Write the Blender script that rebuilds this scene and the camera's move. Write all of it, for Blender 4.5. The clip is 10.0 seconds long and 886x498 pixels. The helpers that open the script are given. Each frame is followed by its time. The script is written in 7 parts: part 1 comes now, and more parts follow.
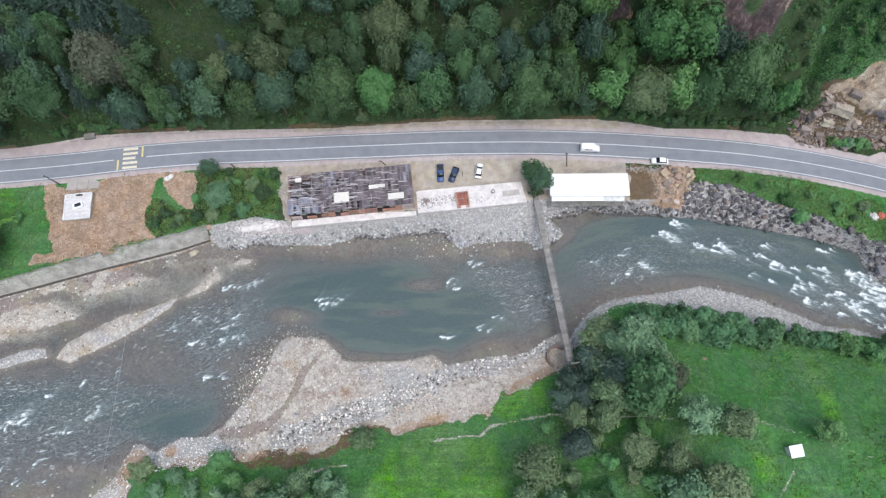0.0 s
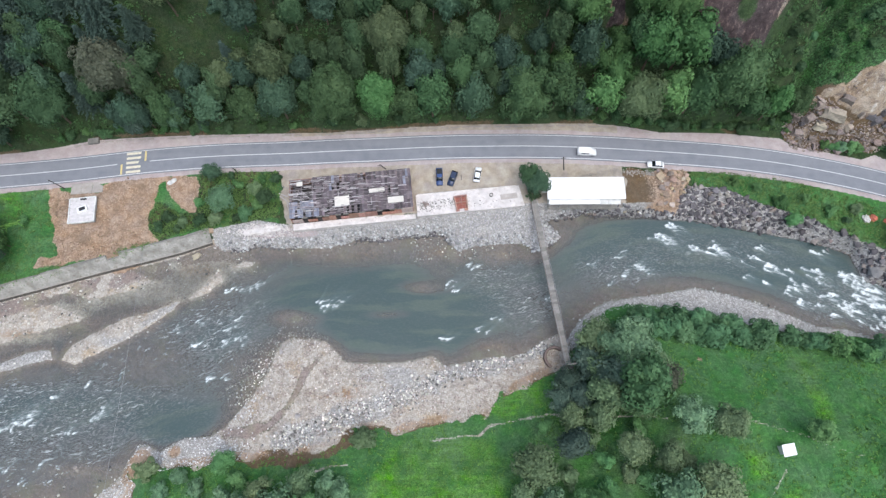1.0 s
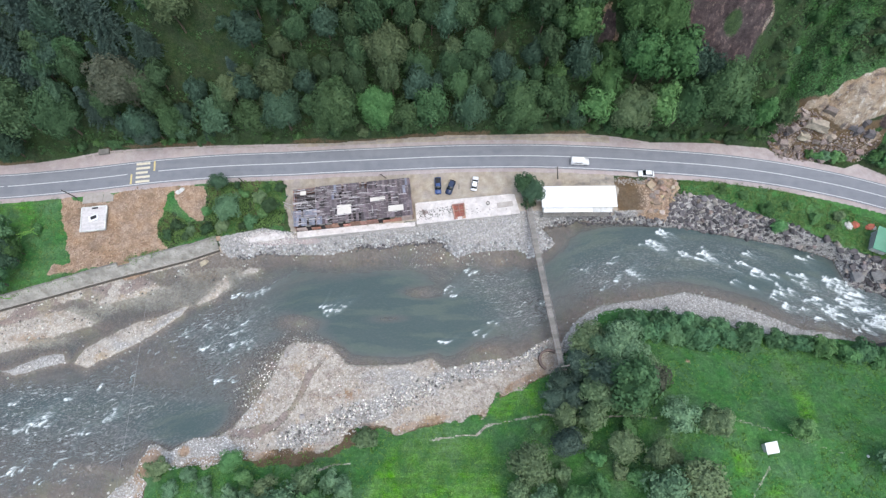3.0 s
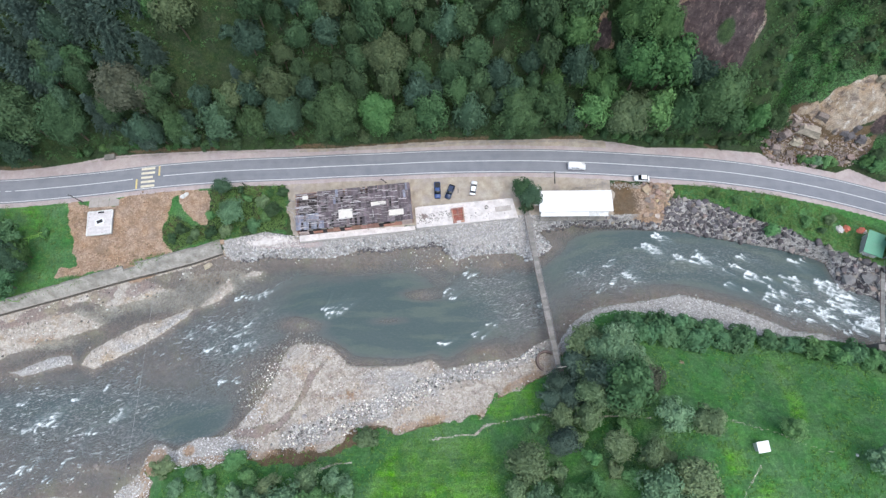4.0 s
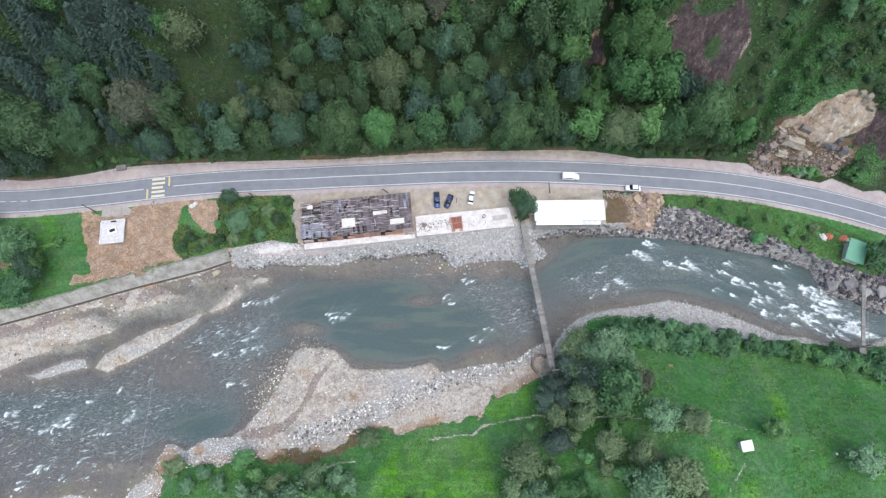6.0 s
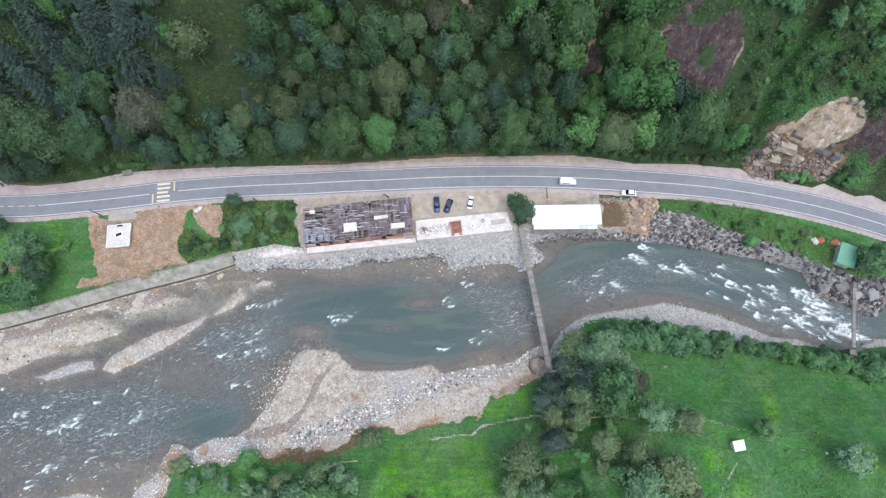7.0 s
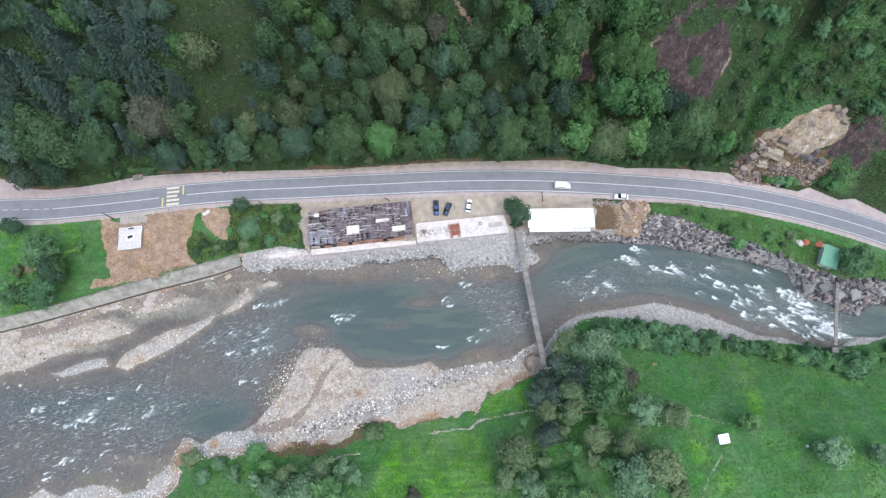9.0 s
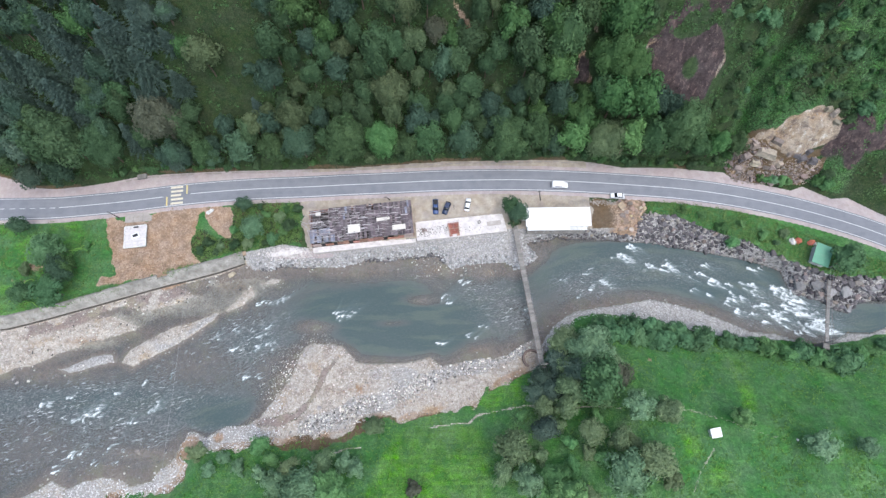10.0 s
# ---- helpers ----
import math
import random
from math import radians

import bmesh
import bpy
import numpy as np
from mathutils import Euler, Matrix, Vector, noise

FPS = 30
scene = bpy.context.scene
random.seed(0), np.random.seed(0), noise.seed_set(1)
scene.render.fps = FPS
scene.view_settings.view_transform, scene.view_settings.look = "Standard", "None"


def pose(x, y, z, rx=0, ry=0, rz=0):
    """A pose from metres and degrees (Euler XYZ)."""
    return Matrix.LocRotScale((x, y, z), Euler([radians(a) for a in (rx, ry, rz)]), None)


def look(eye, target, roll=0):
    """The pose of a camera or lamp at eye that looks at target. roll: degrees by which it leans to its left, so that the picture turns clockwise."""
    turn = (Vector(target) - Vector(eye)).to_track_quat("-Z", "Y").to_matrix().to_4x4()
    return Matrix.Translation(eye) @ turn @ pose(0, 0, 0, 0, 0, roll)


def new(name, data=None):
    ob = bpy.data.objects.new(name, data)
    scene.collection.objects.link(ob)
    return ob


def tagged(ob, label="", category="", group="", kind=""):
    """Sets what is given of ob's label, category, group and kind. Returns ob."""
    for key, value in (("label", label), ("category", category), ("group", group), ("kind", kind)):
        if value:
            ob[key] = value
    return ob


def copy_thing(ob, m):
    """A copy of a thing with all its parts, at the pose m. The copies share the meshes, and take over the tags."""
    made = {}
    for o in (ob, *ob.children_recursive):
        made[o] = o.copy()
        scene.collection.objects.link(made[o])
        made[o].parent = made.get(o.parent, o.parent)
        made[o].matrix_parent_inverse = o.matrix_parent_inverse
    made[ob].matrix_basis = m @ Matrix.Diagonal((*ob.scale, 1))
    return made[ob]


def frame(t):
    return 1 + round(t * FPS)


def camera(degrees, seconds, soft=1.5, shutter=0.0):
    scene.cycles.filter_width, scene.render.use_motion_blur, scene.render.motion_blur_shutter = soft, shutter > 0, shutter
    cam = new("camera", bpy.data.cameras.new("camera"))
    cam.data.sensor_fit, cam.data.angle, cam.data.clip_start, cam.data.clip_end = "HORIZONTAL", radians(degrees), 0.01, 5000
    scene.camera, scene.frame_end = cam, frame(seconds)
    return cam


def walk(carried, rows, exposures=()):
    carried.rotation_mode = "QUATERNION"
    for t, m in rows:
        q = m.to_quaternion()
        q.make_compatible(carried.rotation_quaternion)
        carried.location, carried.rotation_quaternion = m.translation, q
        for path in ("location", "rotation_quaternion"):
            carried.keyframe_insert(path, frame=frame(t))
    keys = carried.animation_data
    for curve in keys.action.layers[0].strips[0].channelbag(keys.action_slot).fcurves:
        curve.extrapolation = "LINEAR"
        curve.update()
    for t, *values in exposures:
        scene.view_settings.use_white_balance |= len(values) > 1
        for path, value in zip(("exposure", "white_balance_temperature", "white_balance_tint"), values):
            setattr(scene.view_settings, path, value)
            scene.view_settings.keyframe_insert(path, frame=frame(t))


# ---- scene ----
cam = camera(79.5, 10.0, soft=1.35)
METRES, EYE, TILT, LEAN, TURN = 31.0, 132.0, -72.0, 0.0, 0.0
ROWS = [
    (0.0, 0.0, 0.0, 0.0, 0.0, 0.0, -0.0),
    (0.5, 0.0016, -0.0324, 0.008, -0.02, 0.04, 0.05),
    (1.0, 0.0046, -0.0696, 0.0174, -0.04, 0.07, 0.1),
    (1.5, 0.008, -0.1109, 0.0278, -0.04, 0.11, 0.14),
    (2.0, 0.0104, -0.1536, 0.0407, -0.04, 0.12, 0.18),
    (2.5, 0.013, -0.1987, 0.0533, -0.06, 0.15, 0.21),
    (4.0, 0.02, -0.3429, 0.0957, -0.08, 0.19, 0.26),
    (4.5, 0.0229, -0.3895, 0.1098, -0.09, 0.21, 0.28),
    (5.0, 0.026, -0.4399, 0.1265, -0.07, 0.23, 0.31),
    (5.5, 0.0268, -0.4916, 0.1425, -0.08, 0.25, 0.32),
    (7.0, 0.0282, -0.6505, 0.1993, -0.11, 0.22, 0.33),
    (7.5, 0.0307, -0.7022, 0.2154, -0.1, 0.2, 0.34),
    (8.0, 0.0341, -0.7542, 0.2308, -0.09, 0.13, 0.34),
    (8.5, 0.0362, -0.8061, 0.2422, -0.08, 0.02, 0.34),
    (9.0, 0.0394, -0.8574, 0.2514, -0.08, -0.15, 0.35),
    (9.5, 0.0421, -0.9082, 0.2618, -0.08, -0.36, 0.35),
    (10.0, 0.0456, -0.9588, 0.2749, -0.08, -0.58, 0.36),
]
EXPOSURES = [(0.0, 0.64, 6170, 7), (5.0, 0.70, 6130, 7), (10.0, 0.75, 6100, 8)]
walk(cam, [(t, pose(0, 0, EYE, TILT, LEAN, TURN) @ pose(METRES * x, METRES * y, METRES * z, 90 + pitch, roll, yaw)) for t, x, y, z, yaw, pitch, roll in ROWS], EXPOSURES)

# ---- light: a bright overcast sky ----
world = bpy.data.worlds.new("world")
scene.world = world
world.use_nodes = True
wn = world.node_tree.nodes
sky = wn.new("ShaderNodeTexSky")
sky.sky_type, sky.sun_disc = "NISHITA", False
sky.sun_elevation, sky.sun_rotation = radians(69), radians(150)
sky.air_density, sky.dust_density, sky.ozone_density = 1.0, 3.0, 1.0
world.node_tree.links.new(sky.outputs[0], wn["Background"].inputs[0])
wn["Background"].inputs[1].default_value = 0.15
sun = new("sun", bpy.data.lights.new("sun", "SUN"))
sun.data.energy, sun.data.angle, sun.data.color = 1.5, radians(85), (1.0, .97, .93)
sun.matrix_basis = look((22, -36, 112), (0, 0, 0))

# ---- materials ----
class Mat:
    """A node material with short ways to wire it."""

    def __init__(self, name):
        self.m = bpy.data.materials.new(name)
        self.m.use_nodes = True
        self.t = self.m.node_tree
        self.b = self.t.nodes["Principled BSDF"]

    def n(self, kind, attribute=""):
        node = self.t.nodes.new("ShaderNode" + kind)
        if attribute:
            node.attribute_name = attribute
        return node

    def to(self, a, b):
        if isinstance(a, bpy.types.NodeSocket):
            self.t.links.new(a, b)
        else:
            b.default_value = a
        return b

    def math(self, op, a, b=0.0, clamp=False):
        m = self.n("Math")
        m.operation, m.use_clamp = op, clamp
        self.to(a, m.inputs[0])
        self.to(b, m.inputs[1])
        return m.outputs[0]

    def place(self):
        return self.n("NewGeometry").outputs["Position"]

    def noise(self, scale, detail=3.0, rough=.55, vec=None, squash=None):
        v = vec or self.place()
        if squash:
            mp = self.n("Mapping")
            self.t.links.new(v, mp.inputs[0])
            mp.inputs["Scale"].default_value = squash
            v = mp.outputs[0]
        t = self.n("TexNoise")
        t.inputs["Scale"].default_value, t.inputs["Detail"].default_value, t.inputs["Roughness"].default_value = scale, detail, rough
        self.t.links.new(v, t.inputs["Vector"])
        return t.outputs[0]

    def cells(self, scale, out="Distance", vec=None):
        t = self.n("TexVoronoi")
        t.inputs["Scale"].default_value = scale
        self.t.links.new(vec or self.place(), t.inputs["Vector"])
        return t.outputs[out]

    def span(self, v, a, b, c=0.0, d=1.0):
        r = self.n("MapRange")
        for k, x in zip(range(5), (v, a, b, c, d)):
            self.to(x, r.inputs[k])
        return r.outputs[0]

    def mix(self, fac, a, b):
        x = self.n("Mix")
        x.data_type = "RGBA"
        for v, i in ((fac, 0), (a, 6), (b, 7)):
            if isinstance(v, tuple):
                v = (*v, 1.0)[:4]
            self.to(v, x.inputs[i])
        return x.outputs[2]

    def bump(self, height, strength=.5, dist=.05):
        b = self.n("Bump")
        b.inputs["Strength"].default_value, b.inputs["Distance"].default_value = strength, dist
        self.t.links.new(height, b.inputs["Height"])
        self.t.links.new(b.outputs[0], self.b.inputs["Normal"])

    def done(self, color, rough=.8, metal=0.0, spec=.3):
        self.to((*color, 1.0) if isinstance(color, tuple) else color, self.b.inputs["Base Color"])
        self.to(rough, self.b.inputs["Roughness"])
        self.b.inputs["Metallic"].default_value = metal
        self.b.inputs["Specular IOR Level"].default_value = spec
        return self.m


def tone(c, k):
    return tuple(min(1.0, v * k) for v in c)


def plain(name, base, rough=.8, metal=0.0, spec=.3, coarse=.6, fine=8.0, vary=.25, rand=0.0, island=0.0, dirt=None, bump=.3, dist=.02):
    """Worn surface: two scales of variation, dirt in patches, fine relief; rand: how far the copies differ."""
    a = Mat(name)
    n1, n2 = a.noise(coarse, 4), a.noise(fine, 3)
    c = a.mix(a.span(n1, .3, .7), tone(base, 1 - vary), tone(base, 1 + vary))
    c = a.mix(a.span(n2, .35, .65, 0.0, .6), c, tone(base, 1 - vary * .8))
    if dirt:
        c = a.mix(a.span(a.noise(coarse * 2.3, 5, .65), .52, .7, 0.0, .75), c, dirt)
    for src, k in (("ObjectInfo", rand), ("NewGeometry", island)):
        if k:
            r = a.n(src).outputs["Random" if src == "ObjectInfo" else "Random Per Island"]
            hsv = a.n("HueSaturation")
            a.to(a.span(r, 0, 1, 1 - k, 1 + k), hsv.inputs["Value"])
            a.to(a.span(a.math("FRACT", a.math("MULTIPLY", r, 7.31)), 0, 1, .5 - k * .06, .5 + k * .06), hsv.inputs["Hue"])
            a.to(a.span(a.math("FRACT", a.math("MULTIPLY", r, 3.77)), 0, 1, 1 - k * .5, 1 + k * .3), hsv.inputs["Saturation"])
            a.to(c, hsv.inputs["Color"])
            c = hsv.outputs[0]
    if bump:
        a.bump(n2, bump, dist)
    return a.done(c, rough, metal, spec)


def leaf(name, base, tip):
    """Foliage: every leaf of its own shade, the trees a little apart."""
    a = Mat(name)
    isl = a.n("NewGeometry").outputs["Random Per Island"]
    c = a.mix(a.span(isl, 0, 1, .1, .9), base, tip)
    c = a.mix(a.span(a.noise(.45, 2), .35, .65, 0, .6), c, tone(base, .85))
    c = a.mix(a.span(a.noise(1.6, 3, .7), .45, .65, 0, .5), c, tone(base, .62))
    hsv = a.n("HueSaturation")
    r = a.n("ObjectInfo").outputs["Random"]
    a.to(a.span(r, 0, 1, .8, 1.22), hsv.inputs["Value"])
    a.to(a.span(a.math("FRACT", a.math("MULTIPLY", r, 5.3)), 0, 1, .485, .515), hsv.inputs["Hue"])
    a.to(c, hsv.inputs["Color"])
    m = a.done(hsv.outputs[0], .7, 0, .08)
    return m


LEAVES = [leaf("leaf_green", (.043, .080, .038), (.088, .142, .070)),
          leaf("leaf_bright", (.052, .112, .038), (.104, .192, .074)),
          leaf("leaf_blue_green", (.037, .070, .047), (.076, .122, .084)),
          leaf("leaf_olive", (.074, .108, .052), (.134, .178, .092)),
          leaf("leaf_brownish", (.068, .078, .052), (.114, .122, .086)),
          leaf("needle", (.046, .078, .062), (.098, .142, .114)),
          leaf("leaf_pale", (.122, .222, .118), (.222, .345, .196)),
          leaf("leaf_hazel", (.092, .204, .074), (.172, .312, .126)),
          leaf("leaf_dull", (.112, .168, .080), (.200, .268, .144)),
          leaf("leaf_dark", (.056, .092, .068), (.112, .156, .118)),
          leaf("leaf_cool", (.050, .096, .058), (.098, .158, .100)),
          leaf("leaf_mid", (.050, .098, .042), (.098, .164, .074)),
          leaf("leaf_hedge", (.066, .146, .066), (.126, .230, .114)),
          leaf("leaf_fresh", (.076, .168, .056), (.144, .258, .098))]
BARK = plain("bark", (.12, .09, .065), .9, coarse=2, fine=20, bump=.6)
WEED = leaf("weed_leaf", (.080, .190, .042), (.140, .270, .070))
VERGE_LEAF = leaf("verge_leaf", (.074, .150, .044), (.150, .250, .086))
SCRUB = leaf("scrub_leaf", (.050, .106, .040), (.100, .176, .066))
STONE_GREY = plain("grey_river_stone", (.36, .358, .352), .85, coarse=3, vary=.25, rand=.25, island=.55, bump=.4)
STONE_PALE = plain("pale_river_stone", (.54, .505, .455), .85, coarse=3, vary=.25, rand=.25, island=.8, bump=.4)
STONE_BANK = plain("bluish_grey_bank_gravel", (.415, .405, .43), .85, coarse=3, vary=.2, rand=.2, island=.38, bump=.4)
STONE_LIGHT = plain("light_grey_gravel", (.58, .57, .56), .85, coarse=3, vary=.2, rand=.2, island=.4, bump=.4)
ROCK_DARK = plain("dark_quarry_rock", (.108, .098, .103), .85, coarse=1.2, fine=9, vary=.3, rand=.4, island=.4, dirt=(.155, .142, .145), bump=.6, dist=.06)
ROCK_BROWN = plain("reddish_rubble_rock", (.225, .175, .155), .9, coarse=1.2, fine=9, vary=.3, rand=.28, island=.3, dirt=(.38, .33, .27), bump=.6, dist=.06)
ROCK_GREY = plain("grey_slab_rock", (.27, .265, .26), .85, coarse=.9, fine=7, vary=.3, rand=.25, dirt=(.19, .18, .165), bump=.6, dist=.06)
ROCK_WET = plain("wet_boulder", (.24, .215, .19), .6, coarse=1.2, vary=.3, rand=.3, bump=.5, dist=.05)
CLAY = plain("ochre_clay", (.33, .24, .165), .95, coarse=1.5, fine=7, vary=.25, rand=.25, island=.3, bump=.6, dist=.06)
CONCRETE = plain("weathered_concrete", (.235, .225, .205), .9, coarse=.7, fine=6, vary=.25, dirt=(.135, .125, .10), rand=.08)
DUSTY = plain("dusty_concrete", (.35, .32, .29), .95, coarse=.5, fine=4, vary=.2, dirt=(.28, .235, .19))
WALL_CONCRETE = plain("stained_wall_concrete", (.315, .30, .27), .92, coarse=.4, fine=2.2, vary=.4, dirt=(.15, .125, .085), rand=.06, bump=.5, dist=.04)
SANDSTONE = plain("pale_tan_rock", (.345, .285, .228), .9, coarse=1.2, fine=9, vary=.3, rand=.3, island=.3, dirt=(.27, .21, .18), bump=.6, dist=.06)
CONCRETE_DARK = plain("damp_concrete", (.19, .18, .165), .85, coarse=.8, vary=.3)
# near-black tone for the shadow line below the wall's toe ledge
LEDGE_SHADE = plain("ledge_shade_concrete", (.085, .077, .064), .7, coarse=.9, vary=.4, dirt=(.11, .09, .07))
SLAB_WHITE = plain("dusty_white_screed", (.62, .578, .555), .9, coarse=.45, fine=4, vary=.2, dirt=(.40, .345, .31))
WHITE_PAINT = plain("white_sheet_metal", (.75, .745, .74), .45, coarse=.4, vary=.06, spec=.4, bump=.05)
WHITE_WALL = plain("off_white_wall", (.62, .62, .60), .8, coarse=.8, vary=.15, dirt=(.42, .40, .37), rand=.1)
ROOF_FELT = plain("off_white_roof_sheet", (.60, .565, .555), .7, coarse=.7, fine=5, vary=.12, dirt=(.38, .36, .33), rand=.08)
ROOF_GREY = plain("grey_corrugated_sheet", (.44, .44, .43), .6, coarse=.8, vary=.2, rand=.25)
BURNT = plain("charred_roof_sheet", (.122, .098, .108), .75, coarse=.7, fine=5, vary=.35, rand=.5, dirt=(.20, .165, .155))
BURNT_BLUE = plain("sooty_blue_sheet", (.20, .21, .26), .6, coarse=.6, vary=.3, rand=.25, dirt=(.34, .35, .38))
PLANK = plain("weathered_board", (.235, .205, .21), .85, coarse=1.5, fine=10, vary=.25, rand=.5)
PLANK_PALE = plain("pale_board", (.40, .375, .37), .85, coarse=1.5, fine=10, vary=.2, rand=.35)
CREAM = plain("cream_panel", (.62, .58, .52), .7, coarse=.8, vary=.08)
BRICK_RED = plain("red_brickwork", (.36, .18, .14), .9, coarse=1.2, fine=9, vary=.3, dirt=(.42, .34, .30), rand=.3)
PLASTER = plain("dirty_pinkish_plaster", (.46, .38, .35), .9, coarse=.9, fine=6, vary=.25, dirt=(.30, .17, .14))
BRICK_DULL = plain("dull_red_tile", (.28, .095, .07), .85, coarse=1.2, fine=9, vary=.3, dirt=(.30, .22, .19))
SOOT = plain("sooty_floor", (.06, .055, .055), .95, coarse=.8, vary=.4)
GREEN_ROOF = plain("green_sheet_roof", (.14, .33, .22), .5, coarse=.5, vary=.1, dirt=(.19, .34, .25))
TARP_RED = plain("red_tarpaulin", (.44, .13, .085), .6, coarse=1, vary=.2)
TARP_WHITE = plain("white_tarpaulin", (.52, .50, .47), .6, coarse=1, vary=.15)
WOOD_POLE = plain("tarred_pole", (.07, .06, .055), .8, coarse=3, vary=.3)
STEEL = plain("galvanised_steel", (.33, .33, .33), .5, metal=.6, coarse=2, vary=.2)
RUST = plain("rusty_steel", (.20, .13, .10), .75, coarse=2, vary=.3)
DECK = plain("bridge_deck_board", (.25, .235, .215), .9, coarse=1.2, fine=7, vary=.2, rand=.25)
PAINT_WHITE = plain("road_paint_white", (.56, .56, .555), .7, coarse=1.4, fine=7, vary=.12, dirt=(.38, .38, .38), bump=.1)
PAINT_CREAM = plain("road_paint_cream", (.62, .57, .43), .7, coarse=1.4, fine=7, vary=.12, dirt=(.42, .40, .33), bump=.1)
PAINT_YELLOW = plain("road_paint_yellow", (.60, .49, .22), .7, coarse=1.4, fine=7, vary=.15, dirt=(.40, .36, .24), bump=.1)
TYRE = plain("tyre_rubber", (.03, .03, .03), .8, vary=.2)
RIM = plain("alloy_rim", (.45, .45, .46), .35, metal=.9, vary=.1)
CAR_WHITE = plain("white_car_paint", (.78, .78, .78), .25, spec=.5, vary=.03, bump=0)
CAR_BLUE = plain("blue_car_paint", (.035, .07, .19), .3, spec=.5, vary=.1, bump=0)
CAR_NAVY = plain("navy_car_paint", (.022, .035, .08), .28, spec=.5, vary=.1, bump=0)
CAR_DARK = plain("black_plastic", (.03, .03, .032), .6, vary=.2)
LAMP_RED = plain("red_lamp_glass", (.4, .02, .02), .3, vary=.1, bump=0)
LAMP_CLEAR = plain("clear_lamp_glass", (.6, .6, .6), .2, vary=.1, bump=0)
GLASS_DARK = plain("tinted_car_glass", (.012, .015, .018), .08, spec=.6, vary=.1, bump=0)


def asphalt():
    a = Mat("asphalt")
    n, f = a.noise(.35, 5, .6), a.noise(14, 3)
    streak = a.noise(.6, 3, .5, squash=(.06, 1.2, 1))
    c = a.mix(a.span(n, .35, .65), (.172, .181, .203), (.220, .227, .247))
    c = a.mix(a.span(streak, .4, .65, 0, .45), c, (.252, .256, .268))
    c = a.mix(a.span(f, .3, .7, 0, .5), c, (.154, .160, .174))
    a.bump(f, .25, .01)
    return a.done(c, .85, 0, .25)


ASPHALT = asphalt()


def ground_cover():
    """One sheet of ground; what lies on it is mixed by the cover's weights with frayed edges."""
    a = Mat("ground_cover")
    attrs = [a.n("Attribute", n) for n in ("cover_a", "cover_b", "cover_c")]
    w = []
    for t in attrs:
        s = a.n("SeparateColor")
        a.t.links.new(t.outputs["Color"], s.inputs[0])
        w += [*s.outputs[:3], t.outputs["Alpha"]]
    grass, gravel, sand, earth, rock, scar, verge, yard, lush, wet, brown, clearing = w
    big, mid, fine, tiny = a.noise(.09, 3), a.noise(.5, 4), a.noise(2.2, 4, .65), a.noise(4.6, 3, .7)
    cell = a.cells(1.7)
    pebble = a.cells(2.6, "Color")
    pv = a.n("SeparateColor")
    a.t.links.new(pebble, pv.inputs[0])

    def blend(c, weight, other, edge=.7):
        f = a.span(a.math("ADD", weight, a.math("MULTIPLY", a.math("SUBTRACT", fine, .5), edge)), .4, .6)
        f = a.math("MULTIPLY", f, a.span(weight, .02, .12))
        return a.mix(f, c, other)
    # forest floor
    c = a.mix(a.span(mid, .35, .65), (.027, .050, .020), (.047, .076, .031))
    c = a.mix(a.span(fine, .55, .8, 0, .6), c, (.065, .060, .038))
    # clearing: dry grass
    k = a.mix(a.span(mid, .35, .65), (.022, .046, .017), (.038, .058, .023))
    c = blend(c, clearing, a.mix(a.span(fine, .5, .7, 0, .7), k, (.066, .060, .034)))
    # meadow grass
    k = a.mix(a.span(big, .35, .65), (.044, .140, .040), (.086, .210, .058))
    k = a.mix(a.span(mid, .4, .65, 0, .75), k, (.048, .130, .042))
    k = a.mix(a.span(fine, .45, .7, 0, .7), k, (.094, .208, .074))
    k = a.mix(a.span(tiny, .45, .7, 0, .5), k, (.048, .122, .038))
    k = a.mix(a.math("MULTIPLY", lush, a.span(mid, .25, .6, .4, 1.0)), k, a.mix(a.span(tiny, .4, .65), (.072, .225, .020), (.150, .320, .050)))
    k = a.mix(a.math("MULTIPLY", a.span(a.noise(.06, 3), .5, .64), a.span(fine, .3, .6)), k, (.122, .220, .082))
    rows = a.noise(.7, 3, .5, squash=(.07, 1.5, 1))
    k = a.mix(a.span(rows, .45, .6, 0, .42), k, (.050, .115, .040))
    k = a.mix(a.span(a.noise(.28, 4, .65), .50, .62, 0, .55), k, (.040, .112, .040))
    k = a.mix(a.span(a.noise(.8, 4, .7), .56, .68, 0, .5), k, (.112, .232, .066))
    c = blend(c, grass, k)
    c = blend(c, brown, a.mix(a.span(fine, .35, .65), (.150, .100, .062), (.104, .080, .048)), .9)
    # wet river bed: brown stones
    k = a.mix(a.span(pv.outputs[0], 0, 1), (.190, .158, .142), (.305, .258, .232))
    k = a.mix(a.span(mid, .35, .7, 0, .6), k, (.255, .195, .168))
    k = a.mix(a.span(a.noise(.16, 3), .52, .66, 0, .7), k, (.27, .25, .18))
    c = blend(c, wet, k, .3)
    # sand and silt
    k = a.mix(a.span(mid, .35, .65), (.335, .292, .243), (.445, .405, .355))
    k = a.mix(a.span(a.noise(.8, 4, .6), .5, .75, 0, .5), k, (.245, .195, .145))
    k = a.mix(a.span(a.noise(.23, 5, .7), .53, .68, 0, .8), k, (.190, .150, .120))
    k = a.mix(a.span(a.noise(.42, 5, .75), .54, .66, 0, .7), k, (.52, .48, .43))
    k = a.mix(a.span(a.noise(.13, 5, .72), .56, .66, 0, .6), k, (.36, .265, .16))
    k = a.mix(a.span(fine, .54, .68, 0, .5), k, (.47, .43, .38))
